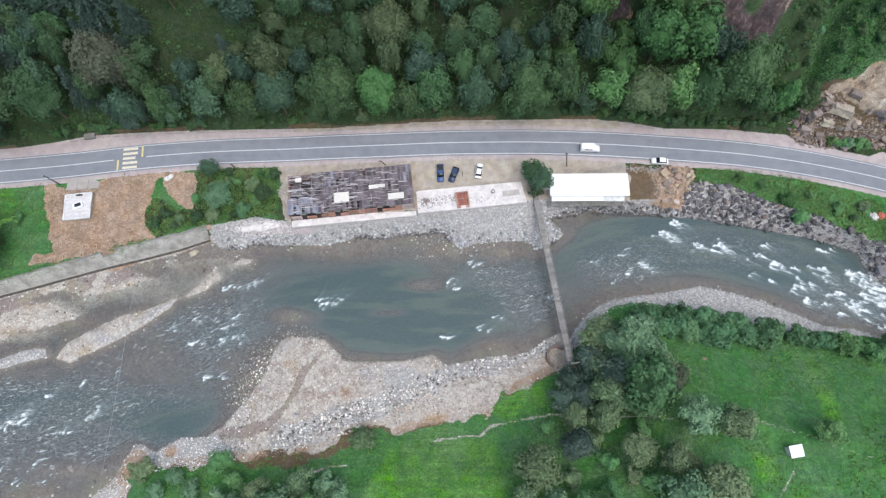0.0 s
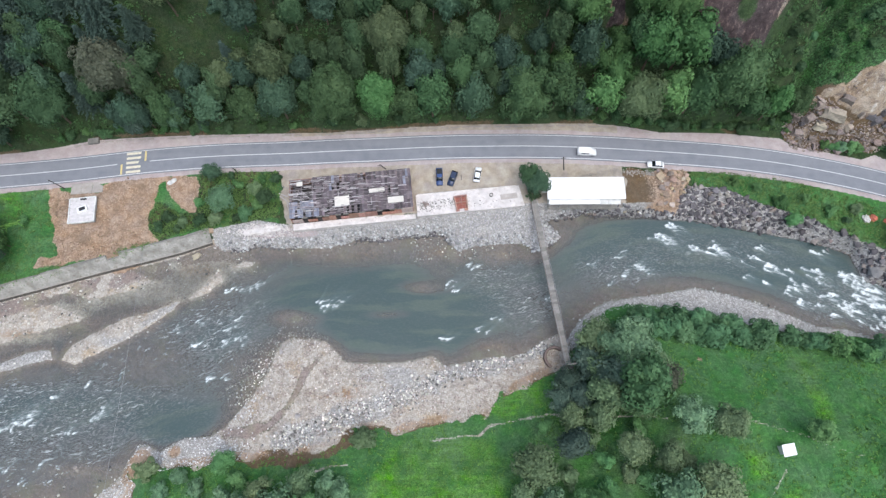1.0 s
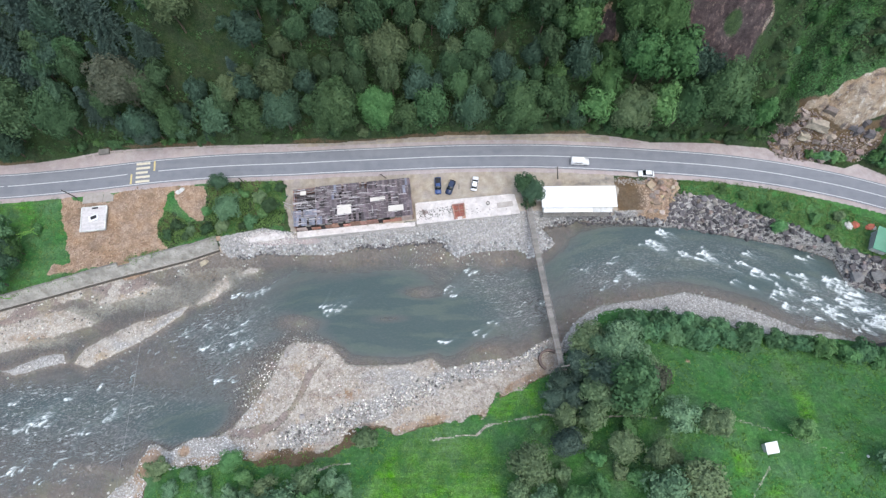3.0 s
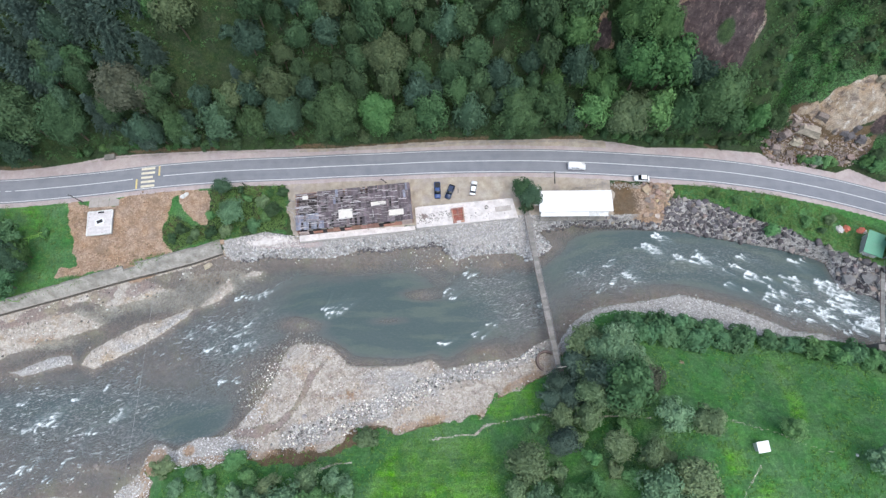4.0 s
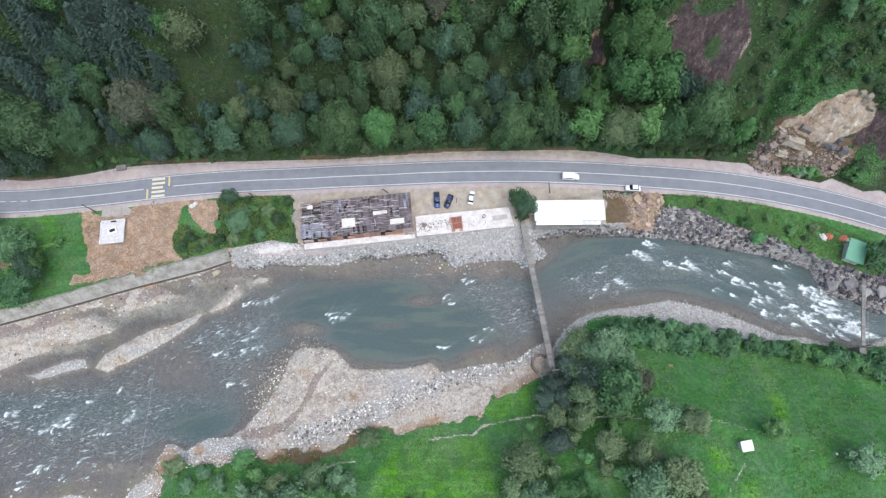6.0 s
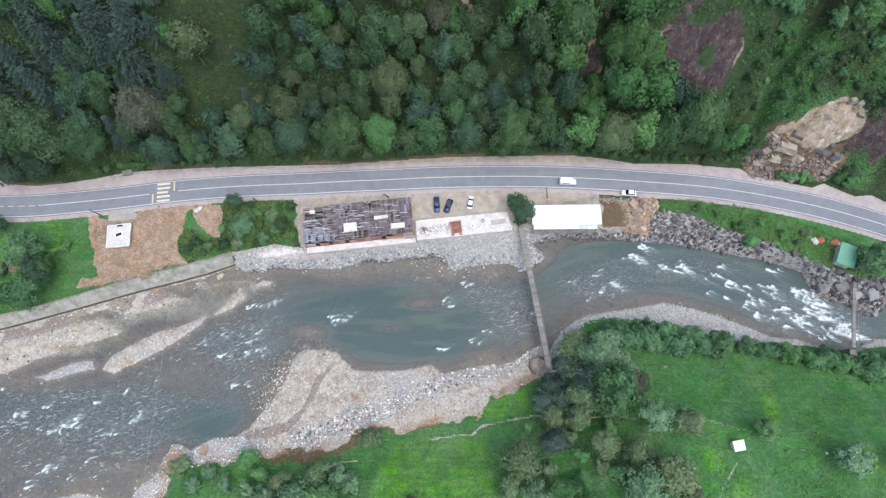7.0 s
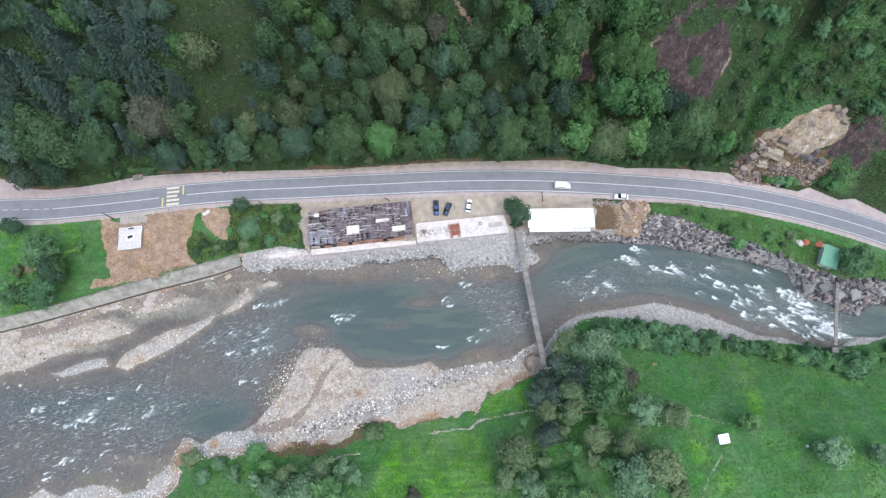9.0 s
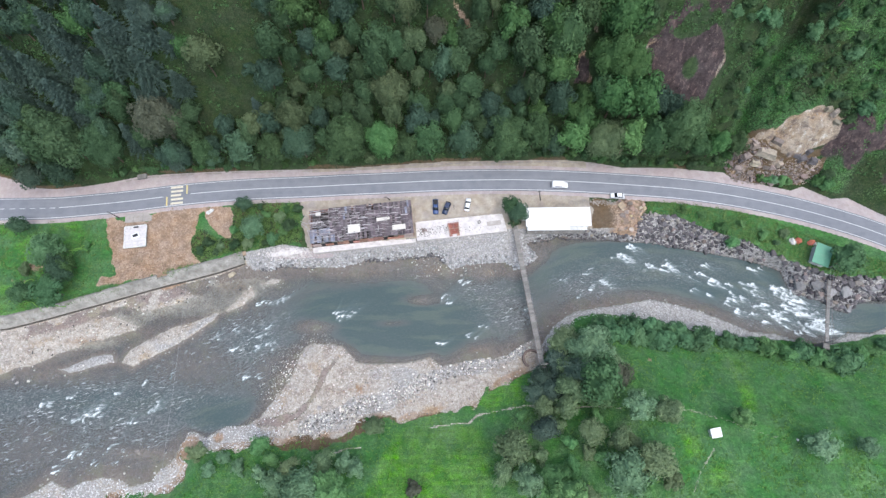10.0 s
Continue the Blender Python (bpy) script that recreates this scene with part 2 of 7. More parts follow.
    k = a.mix(a.span(pv.outputs[2], .6, 1, 0, .4), k, (.54, .51, .47))
    k = a.mix(a.span(pv.outputs[0], .8, 1, 0, .4), k, (.22, .185, .155))
    c = blend(c, sand, k)
    # gravel
    k = a.mix(a.span(pv.outputs[1], 0, 1), (.30, .285, .27), (.56, .54, .515))
    k = a.mix(a.span(cell, .3, .5, 0, .45), k, (.19, .185, .175))
    k = a.mix(a.span(mid, .4, .65, 0, .4), k, (.33, .305, .275))
    c = blend(c, gravel, k)
    # clay
    k = a.mix(a.span(mid, .35, .65), (.25, .168, .115), (.385, .275, .195))
    k = a.mix(a.span(fine, .5, .7, 0, .8), k, (.45, .36, .27))
    k = a.mix(a.span(tiny, .5, .7, 0, .5), k, (.21, .135, .085))
    k = a.mix(a.span(a.noise(.2, 5, .7), .5, .64, 0, .75), k, (.215, .150, .10))
    c = blend(c, earth, k)
    # bare rock and fresh scar
    k = a.mix(a.span(mid, .3, .7), (.036, .027, .028), (.088, .066, .064))
    k = a.mix(a.span(a.noise(.55, 5, .7, squash=(1.4, 1, .3)), .54, .64, 0, .8), k, (.150, .108, .098))
    k = a.mix(a.span(a.noise(1.3, 5, .75, squash=(1, 1, .35)), .60, .70, 0, .7), k, (.25, .20, .17))
    c = blend(c, rock, k)
    k = a.mix(a.span(mid, .3, .7), (.255, .19, .132), (.39, .325, .25))
    strata = a.noise(.5, 6, .75, squash=(1.1, 1.1, .35))
    k = a.mix(a.span(strata, .53, .64, 0, .85), k, (.55, .51, .45))
    k = a.mix(a.span(strata, .44, .36, 0, .9), k, (.20, .15, .115))
    k = a.mix(a.span(a.noise(.16, 4, .65, squash=(1, 1, .6)), .48, .60, 0, .8), k, (.30, .215, .135))
    k = a.mix(a.span(a.noise(.33, 5, .75, squash=(.6, 1.6, .8)), .54, .64, 0, .85), k, (.13, .10, .088))
    k = a.mix(a.span(fine, .52, .68, 0, .6), k, (.19, .145, .12))
    c = blend(c, scar, k)
    # roadside dust and yard
    k = a.mix(a.span(mid, .35, .65), (.37, .312, .302), (.435, .375, .362))
    k = a.mix(a.span(fine, .55, .8, 0, .3), k, (.28, .24, .215))
    k = a.mix(a.span(big, .5, .7, 0, .4), k, (.46, .41, .37))
    c = blend(c, verge, k, .5)
    k = a.mix(a.span(mid, .35, .65), (.32, .275, .22), (.425, .375, .305))
    k = a.mix(a.span(a.noise(.3, 4), .5, .7, 0, .7), k, (.33, .29, .27))
    c = blend(c, yard, k, .5)
    hsv = a.n("HueSaturation")
    paved = a.math("MAXIMUM", a.math("MAXIMUM", verge, yard), a.math("MULTIPLY", a.math("MAXIMUM", earth, wet), .45), True)
    swing = a.math("MULTIPLY", a.span(a.noise(1.1, 5, .75), .3, .7, .66, 1.34), a.span(tiny, .32, .68, .72, 1.28))
    a.to(a.math("ADD", 1.0, a.math("MULTIPLY", a.math("SUBTRACT", swing, 1.0), a.span(paved, 0, 1, 1, .3))), hsv.inputs["Value"])
    a.to(a.span(a.noise(.21, 3), .3, .7, .85, 1.15), hsv.inputs["Saturation"])
    a.to(c, hsv.inputs["Color"])
    a.bump(a.math("ADD", fine, a.math("MULTIPLY", tiny, .5)), .9, .26)
    return a.done(hsv.outputs[0], .92, 0, .2)


GROUND = ground_cover()


def river_water():
    a = Mat("river_water")
    d = a.n("Attribute", "flow")
    s = a.n("SeparateColor")
    a.t.links.new(d.outputs["Color"], s.inputs[0])
    depth, foam, chop = s.outputs[:3]
    wob = a.n("VectorMath")
    wob.operation = "ADD"
    nz = a.n("TexNoise")
    nz.inputs["Scale"].default_value, nz.inputs["Detail"].default_value = .22, 3
    a.t.links.new(a.place(), nz.inputs["Vector"])
    sc = a.n("VectorMath")
    sc.operation = "SCALE"
    a.t.links.new(nz.outputs["Color"], sc.inputs[0])
    sc.inputs["Scale"].default_value = 2.2
    a.t.links.new(a.n("Attribute", "stream").outputs["Vector"], wob.inputs[0])
    a.t.links.new(sc.outputs[0], wob.inputs[1])
    bent = wob.outputs[0]
    mid = a.noise(.11, 5, .7, vec=bent, squash=(.45, 1.6, 1))
    small = a.noise(.95, 4, .66, vec=bent, squash=(.5, 1.7, 1))
    lacy = a.noise(.8, 5, .68, vec=bent, squash=(.24, 1.5, 1))
    lively = a.span(chop, .1, .6, .12, 1.0)
    c = a.mix(a.span(depth, .25, 1.2), (.172, .146, .134), (.050, .087, .087))
    still = a.span(depth, .5, 1.3, 1.0, .25)
    c = a.mix(a.math("MULTIPLY", a.span(mid, .40, .60, 0, .5), still), c, (.148, .156, .154))
    c = a.mix(a.math("MULTIPLY", a.span(mid, .46, .32, 0, .35), still), c, (.195, .160, .144))
    eddy = a.noise(.16, 3, .5, vec=bent, squash=(.35, 2.2, 1))
    c = a.mix(a.math("MULTIPLY", a.span(eddy, .50, .64, 0, .55), a.span(depth, .6, 1.2)), c, (.118, .150, .118))
    # bright and dark sides of the ripples, painted into the colour by noise
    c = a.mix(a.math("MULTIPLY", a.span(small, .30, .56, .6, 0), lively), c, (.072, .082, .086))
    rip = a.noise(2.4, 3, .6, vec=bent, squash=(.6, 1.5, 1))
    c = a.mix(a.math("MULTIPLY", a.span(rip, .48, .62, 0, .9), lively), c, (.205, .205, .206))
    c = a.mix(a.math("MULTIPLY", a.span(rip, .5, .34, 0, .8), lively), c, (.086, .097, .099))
    lace = a.span(a.math("ADD", foam, a.math("MULTIPLY", a.math("SUBTRACT", lacy, .5), 1.9)), .42, .80)
    fleck = a.math("MULTIPLY", a.math("MULTIPLY", a.span(small, .56, .65), a.span(chop, .2, .8)), a.span(a.noise(.19, 3, .6, vec=bent), .42, .60, .15, 1.0))
    white = a.math("MAXIMUM", a.math("MULTIPLY", lace, a.span(foam, .02, .2)), a.math("MULTIPLY", fleck, .8), True)
    c = a.mix(a.span(foam, .05, .8, 0, .55), c, (.200, .262, .262))
    c = a.mix(white, c, (.68, .72, .72))
    a.done(c, a.span(white, 0, 1, .2, .8), 0, .22)
    h = a.math("ADD", a.math("MULTIPLY", small, a.span(chop, 0, 1, .35, 1.2)), a.math("MULTIPLY", white, .5))
    a.bump(h, .7, .16)
    tr = a.n("BsdfTransparent")
    tr.inputs[0].default_value = (.90, .93, .91, 1)
    mx = a.n("MixShader")
    body = a.math("MAXIMUM", a.span(depth, 0.0, .95, .10, .82), white, True)
    a.to(body, mx.inputs[0])
    a.t.links.new(tr.outputs[0], mx.inputs[1])
    a.t.links.new(a.b.outputs[0], mx.inputs[2])
    a.t.links.new(mx.outputs[0], a.t.nodes["Material Output"].inputs[0])
    return a.m


WATER = river_water()

# ---- plan of the valley (metres) ----
def line(text):
    return np.array([[float(v) for v in p.split(",")] for p in text.split()])


def stretch(pts):
    """Carry a line on, level, far past both ends."""
    return np.vstack(([(-2600, pts[0, 1])], pts, [(2600, pts[-1, 1])]))


ROAD = line("-144.9,65.2 -126.2,65.4 -116.9,66.2 -107.7,67 -98.4,68 -89,69.2 -81.6,70 -70.4,70.9 -61,71.4 -51.6,71.7 -42.2,71.9 "
            "-32.8,72.4 -23.4,72.7 -14,73 -4.6,73.4 4.8,73.6 14.2,73.6 23.5,73.6 32.9,73.3 42.2,72.8 51.4,72.2 60.6,71.4 69.8,70.6 "
            "78.9,69.7 87.9,68.4 96.8,66.8 105.6,64.8 114.3,62.6 122.7,60 131.1,57.1 139.2,53.8 150,48.6")
HILL_FOOT = line("-147.8,77.2 -141.7,75.5 -137.3,73 -127.7,72.3 -118.3,73.2 -109,74.7 -99.8,76.7 -90.3,77.4 -71.3,78.1 -52.2,78.3 "
                 "-33.1,78.4 -14.1,79.6 4.9,80.6 23.8,80.7 33.3,80.8 42.7,80.5 52.1,79.5 61.3,77.5 70.6,77.3 79.9,77 89,75.8 94.5,75.3 "
                 "97.8,72.6 104.9,71.1 115.4,68.4 119.3,69.9 127.5,65.4 133,65.7 140.8,60.7 150,55.5")
WATER_N = line("-138.4,24.8 -126.5,27.8 -112.9,31.8 -104.3,34.1 -95.7,36.8 -86.9,39.2 -78,41.4 -70.9,43.4 -62.6,46.6 -60,44.9 -55.3,44.4 "
               "-50.9,45.9 -41.6,45.5 -32.3,45.4 -26.9,46.7 -23.2,48 -17.6,47.6 -10.2,48.5 0,49.4 1.8,46.9 4.5,44.3 8.3,45.8 13.8,46.4 "
               "21.2,46.7 23.9,45.7 24.8,44.2 27.6,44.7 31.4,47.2 32.8,48.5 30.7,51.5 28.6,53.4 31.8,53.8 37.4,54.5 39.4,55.8 42.1,55.1")
WATER_N = np.vstack((WATER_N, line("51.5,54.6 60.7,53.6 70,53.1 79,51.1 88,49.4 97,47.6 105.7,45.3 110.8,43.1 111.9,39.3 113,35.6 121.5,33.3 "
                                   "125.3,30.4 129.5,29.1 133.9,32.7 142.7,33.6")))
BANK_TOP = line("-136.6,29.2 -126.6,31.6 -117.9,33.6 -111.3,35.6 -102.8,38.3 -94.2,40.9 -85.6,43.3 -76.8,45.7 -68,48.1 -62.7,49.6 -59.1,50.2 "
                "-50.1,52.1 -41.8,50.7 -31.8,51.3 -22.7,52 -13.6,53.2 -2.7,54 4.6,54.9 13.7,56.1 22,56.6 27.4,56.6 48.3,56.4 57.4,56.6 "
                "65.1,60 68.9,61.3 77.8,59.8 86.2,55.6 93,53.3 98.1,51.3 102.9,48.4 111,44.6 117.4,41.8 123.9,39.5 130.8,39.4 138.9,38.5")
WATER_S = line("-125.9,-26.3 -120.3,-22.6 -115.8,-20.5 -113,-18.4 -107.6,-20.6 -103.1,-18.5 -98.3,-17.5 -92.4,-18.3 -89.6,-20.1 -83.6,-18.6 "
               "-82,-16 -79.1,-13.7 -77.6,-12.2 -77.1,-10.3 -75.8,-7.5 -74.4,-5.1 -72.7,-5.1 -69.2,-6.8 -66,-4.7 -63.6,-3.6 -56.9,-3.2 "
               "-53.7,-.9 -50.7,2.8 -47.6,6.9 -44.5,12 -43.2,17.1 -41.6,19.7 -39.9,20.9 -34.6,21 -30.1,20.1 -27,17.3 -25.5,15.2 -22,14.4")
WATER_S = np.vstack((WATER_S, line("-13.3,14.6 -8,15.1 -5.4,15.8 -2.8,16.5 .7,13.7 4.2,14.2 13,16 18.2,16 21.8,17 25.4,19.7 29.9,21.8 32.1,19.7 "
                                   "33.5,22.1 36.4,25.7 40.1,28.5 43.9,30.3 49.3,31.3 58.4,32.4 67.6,34.1 76.4,32.2 84.9,29.3 93.2,25.8 98.1,23.4 "
                                   "105.1,23 110.1,21.2 116.8,19.8 123,20.3 128.1,23.2 135.1,22.8 142,25.1")))
GRASS_S = line("-104.3,-24.8 -83.8,-21.5 -77.4,-20.9 -74.5,-18.2 -74.3,-14.4 -76.7,-12.1 -74.1,-9.8 -70.6,-10.6 -64.9,-9.9 -57.5,-9.1 "
               "-49.3,-7.9 -46,-8.4 -37.7,-6.9 -29.4,-6.2 -22.9,-3 -16.2,-.7 -12.8,-2.3 -4.4,-.8 -1,0 4,.8 10.8,2.4 14.3,5.6 17.8,8.1 "
               "25.7,11.4 28.3,12.2 36.6,19.5 39.5,23.3 43.4,28.3 48.8,29.5 57.7,28.9 66.4,27.6 71.5,26.1 78.3,24.5 83.4,23 90.2,21.6 "
               "97.3,22.2 109.2,20.7 122,19.2 139,22.6")
SAND_FLAT = line("-137,12 -126.5,14.5 -118.6,17.8 -110.5,21 -102.1,23.4 -95.4,25.8 -96.7,28 -103.2,29.5 -108.7,30.5 -100,33 -94,31 -86,33.2 "
                 "-77.2,36.2 -82,38.5 -88,40.5 -104,35.5 -126,29 -139,26")
GULLY_A = line("109,114 107.4,110.5 105.5,106.5 103.5,102.9 98.7,96.5 97.6,91 97,86")
GULLY_B = line("84.5,112 86.5,101 87.5,95 86,89.5")
BARS = [line("-98.1,15.4 -96.1,19.5 -91.3,22.3 -84.7,25.8 -76.1,28.2 -69.6,31.1 -71.6,28.2 -78.9,22.5 -83.8,19.6 -90.4,16.5 -94.4,14.3"),
        line("-117.4,13.3 -111.3,15.8 -106.3,17.5 -101.9,17.5 -100.7,15.7 -105.8,14.4 -114,11.9"),
        line("-67.2,31.4 -63.6,36.5 -60.2,39.1 -59.4,36.9 -62.3,33.2"),
        line("-57.2,40 -54.4,41.5 -50.4,41.6 -52.1,40")]
POOLS = [(-8, 22, 18, 6, .8), (-16, 30, 28, 9.5, 1.15), (-75, 5, 30, 9, .15), (-110, 5, 36, 5.5, .45), (-67, -1, 10, 4.5, 1.5), (138, 25, 16, 7, 1.5), (75, 44, 40, 8, 1.3), (82, 49, 26, 4, .7), (58, 51.5, 14, 3, .6), (112, 33, 16, 7, .8), (22, 34, 12, 10, .08), (55, 47, 14, 4, .4), (-58, 20, 8, 7, .3)]
SHOALS = [(-95, 24, 14, 4, .4), (-52, -2.5, 6, 2, .6), (-88, -11, 8, 1.6, .5), (-78, 12, 14, 8, .25), (60, 38, 14, 4, .35), (-48, 11, 7, 8, .5), (16, 43, 8, 3, .5), (-2, 44.5, 7, 4, .45), (-65, 40, 16, 5, .45), (-22, 43, 14, 3.5, .4), (-118, 12, 22, 4, .5),
          (38, 50, 7, 4, .35), (0, 38, 5, 2.5, .3), (-14, 27, 10, 2.6, 1.35), (-6, 34, 9, 2.4, 1.05), (-40, 26.5, 5, 2.6, .6), (-36, 26, 9, 2.2, .6), (-98, -12, 30, 5, .1), (-80, 33, 16, 4, .5),
          (12, 19, 9, 3, .4), (-95, -14, 16, 5, .15)]


def gap(P, pts, closed=False):
    """Distance of each point of P (n, 2) to a line, and whether it lies above (1) or below (-1) it on the plan."""
    best, odd = np.full(len(P), 1e9), np.zeros(len(P), bool)
    ends = np.roll(pts, -1, 0) if closed else pts[1:]
    for a, b in zip(pts, ends):
        e = b - a
        k = np.clip(((P - a) @ e) / max(e @ e, 1e-9), 0, 1)
        v = P - a - k[:, None] * e
        d = np.hypot(v[:, 0], v[:, 1])
        best = np.minimum(best, d)
        # a ray straight down: an odd number of crossings means that the point lies above the line
        cross = (a[0] > P[:, 0]) != (b[0] > P[:, 0])
        odd ^= cross & (P[:, 1] > a[1] + (P[:, 0] - a[0]) / (e[0] if abs(e[0]) > 1e-9 else 1e-9) * e[1])
    return best, np.where(odd, 1, -1)


def inside(P, pts):
    """Signed distance to a closed outline: positive inside."""
    odd = np.zeros(len(P), bool)
    for a, b in zip(pts, np.roll(pts, -1, 0)):
        cross = (a[1] > P[:, 1]) != (b[1] > P[:, 1])
        x = a[0] + (P[:, 1] - a[1]) / (b[1] - a[1] + 1e-12) * (b[0] - a[0])
        odd ^= cross & (P[:, 0] < x)
    return np.where(odd, 1, -1) * gap(P, pts, True)[0]


def ramp(v, a, b):
    k = np.clip((v - a) / (b - a), 0, 1)
    return k * k * (3 - 2 * k)


def grain(P, size, seed=0):
    """Smooth value noise, 0 to 1."""
    q = P / size + 1000 + seed * 17.3
    i = np.floor(q).astype(np.int64)
    u = q - i
    u = u * u * (3 - 2 * u)

    def h(x, y):
        n = (x * 374761393 + y * 668265263 + seed * 1442695041) & 0x7fffffff
        n = ((n ^ (n >> 13)) * 1274126177) & 0x7fffffff
        return ((n ^ (n >> 16)) & 0xffff) / 65535
    x, y = i[:, 0], i[:, 1]
    return ((h(x, y) * (1 - u[:, 0]) + h(x + 1, y) * u[:, 0]) * (1 - u[:, 1]) + (h(x, y + 1) * (1 - u[:, 0]) + h(x + 1, y + 1) * u[:, 0]) * u[:, 1])


def rough(P, size, steps=4, seed=0):
    return sum(grain(P, size / 2 ** k, seed + k) / 2 ** k for k in range(steps)) / (2 - 2 ** (1 - steps))


def road_level(x):
    return .8 + .016 * np.clip(x, -130, 150)


def water_level(x):
    return -4.7 + .005 * np.clip(x, -200, 200)


def blob(P, x, y, rx, ry):
    return np.exp(-((P[:, 0] - x) / rx) ** 2 - ((P[:, 1] - y) / ry) ** 2)


def ground_parts(P):
    """Distances that both the relief and the ground cover are made of."""
    x = P[:, 0]
    north, ns = gap(P, stretch(WATER_N))
    south, ss = gap(P, stretch(WATER_S))
    top, ts = gap(P, stretch(BANK_TOP))
    hill, hs = gap(P, stretch(HILL_FOOT))
    road, _ = gap(P, stretch(ROAD))
    river = np.minimum(np.where(ns > 0, -north, north), np.where(ss > 0, south, -south))
    return dict(x=x, north=north, on_north=ns > 0, south=south, on_south=ss <= 0, top=top, above_top=ts > 0, hill=np.where(hs > 0, hill, -hill),
                road=road, river=river)


def relief(P, g=None):
    g = g or ground_parts(P)
    x, y = P[:, 0], P[:, 1]
    w, r = water_level(x), road_level(x)
    fine = rough(P, 2.5, 3, 5) - .5
    # river bed, with its pools, shoals and bars
    bed = w - np.clip(.1 + .14 * g["river"], .1, .75)
    for px, py, rx, ry, d in POOLS:
        bed -= d * blob(P, px, py, rx, ry)
    for px, py, rx, ry, d in SHOALS:
        bed += d * blob(P, px, py, rx, ry)
    bed = np.minimum(bed, w - .06) + .12 * fine + .34 * (rough(P * np.array([.6, 1.2]), 9, 3, 17) - .5)
    bed = np.minimum(bed, w - .03)
    torn = (rough(P, 4, 3, 19) - .5) * 1.5
    for pts in BARS:
        s = inside(P, pts) + torn
        bed = np.where(s > -3, np.maximum(bed, np.minimum(w - .12 + .3 * (s + .4), w + .45 + .15 * fine)), bed)
    s = inside(P, SAND_FLAT) + torn
    bed = np.where(s > -3, np.maximum(bed, np.minimum(w - .1 + .16 * (s + .5), w + .55 + .2 * fine)), bed)
    # north bank, terrace and road
    terrace = np.where(g["road"] < 5.2, r - .06, r - .06 - .35 * ramp(g["road"], 5.2, 9))
    share = g["north"] / (g["north"] + g["top"] + 1e-6)
    bank = w - .05 + (terrace - w) * np.where(share < .85, .85 * (share / .85) ** .9, share) + .35 * fine * ramp(share, 0, .2) * ramp(share, 1, .8)
    north = np.where(g["above_top"], terrace + .1 * fine * ramp(g["road"], 5, 7), bank)
    h = np.clip(g["hill"], 0, None)
    steep = 1.5 - .45 * ramp(x, 80, 105)
    rise = np.where(h < 3, .12 * h * h, 1.08 + (h - 3) * steep)
    rise = np.where(rise > 62, 62 + (rise - 62) * .45, rise)
    rise = np.where(rise > 150, 150 + (rise - 150) * .12, rise)
    lump = (rough(P, 16, 4, 9) - .5) * np.clip(h * .5, 0, 9) + (rough(P, 90, 2, 12) - .5) * np.clip(h - 25, 0, 60) * .8
    for pts, deep in ((GULLY_A, 7.5), (GULLY_B, 3.0)):
        lump = lump - deep * np.exp(-(gap(P, pts)[0] / 2.6) ** 2) * ramp(h, 2, 8)
    north = np.where(g["hill"] > 0, r - .06 + rise + lump, north)
    # south bank and sloping field
    d = g["south"]
    grass, gs = gap(P, stretch(GRASS_S))
    e = np.where(gs < 0, grass, 0)
    low = w - .05 + np.clip(.17 * d, 0, 1.0) + .3 * fine * ramp(d, 0, 2)
    slope = .42 + .12 * ramp(x, 20, 55)
    up = np.where(e < 3, .3 * e, .9 + (e - 3) * slope)
    up = np.where(up > 13.5, 13.5 + (up - 13.5) * .22, up)
    far = np.clip(-y - 40, 0, None)
    up = up + .4 * np.clip(far, 0, 260) + .05 * np.clip(far - 260, 0, None)
    field = low + up + (rough(P, 9, 3, 21) - .5) * np.clip(e * .2, 0, 1.6) + (rough(P, 80, 2, 23) - .5) * np.clip(far, 0, 80) * .7
    z = np.where(g["on_north"], north, np.where(g["on_south"], field, bed))
    return z

# ---- builders ----
def part(name, bm, material, parent=None, label=""):
    """Links a bmesh (or a mesh) as one object under a thing or a part."""
    if isinstance(bm, bmesh.types.BMesh):
        me = bpy.data.meshes.new(name)
        bm.to_mesh(me)
        bm.free()
    else:
        me = bm
    if material and not me.materials:
        me.materials.append(material)
    ob = new(name, me)
    ob.parent = parent
    return tagged(ob, label)


def thing(name, m, label, category, group="", kind=""):
    ob = new(name)
    ob.empty_display_size = .3
    ob.matrix_basis = m
    return tagged(ob, label, category, group, kind)


def mesh_of(name, verts, faces, smooth=False):
    me = bpy.data.meshes.new(name)
    verts, faces = np.asarray(verts, np.float32), np.asarray(faces, np.int32)
    k = faces.shape[1]
    me.vertices.add(len(verts))
    me.vertices.foreach_set("co", verts.ravel())
    me.loops.add(faces.size)
    me.loops.foreach_set("vertex_index", faces.ravel())
    me.polygons.add(len(faces))
    me.polygons.foreach_set("loop_start", np.arange(0, faces.size, k, dtype=np.int32))
    me.polygons.foreach_set("loop_total", np.full(len(faces), k, np.int32))
    if smooth:
        me.polygons.foreach_set("use_smooth", np.ones(len(faces), bool))
    me.update(calc_edges=True)
    me.validate()
    return me


def box(bm, size, m=Matrix(), bevel=0.0):
    """Adds a box of that size, its middle at m, with worn edges."""
    g = bmesh.ops.create_cube(bm, size=1.0, matrix=m @ Matrix.Diagonal((*size, 1)))
    if bevel:
        edges = list({e for v in g["verts"] for e in v.link_edges})
        bmesh.ops.bevel(bm, geom=edges, offset=bevel, segments=1, affect="EDGES")
    return bm


def boxed(size, m=Matrix(), bevel=.02):
    return box(bmesh.new(), size, m, bevel)


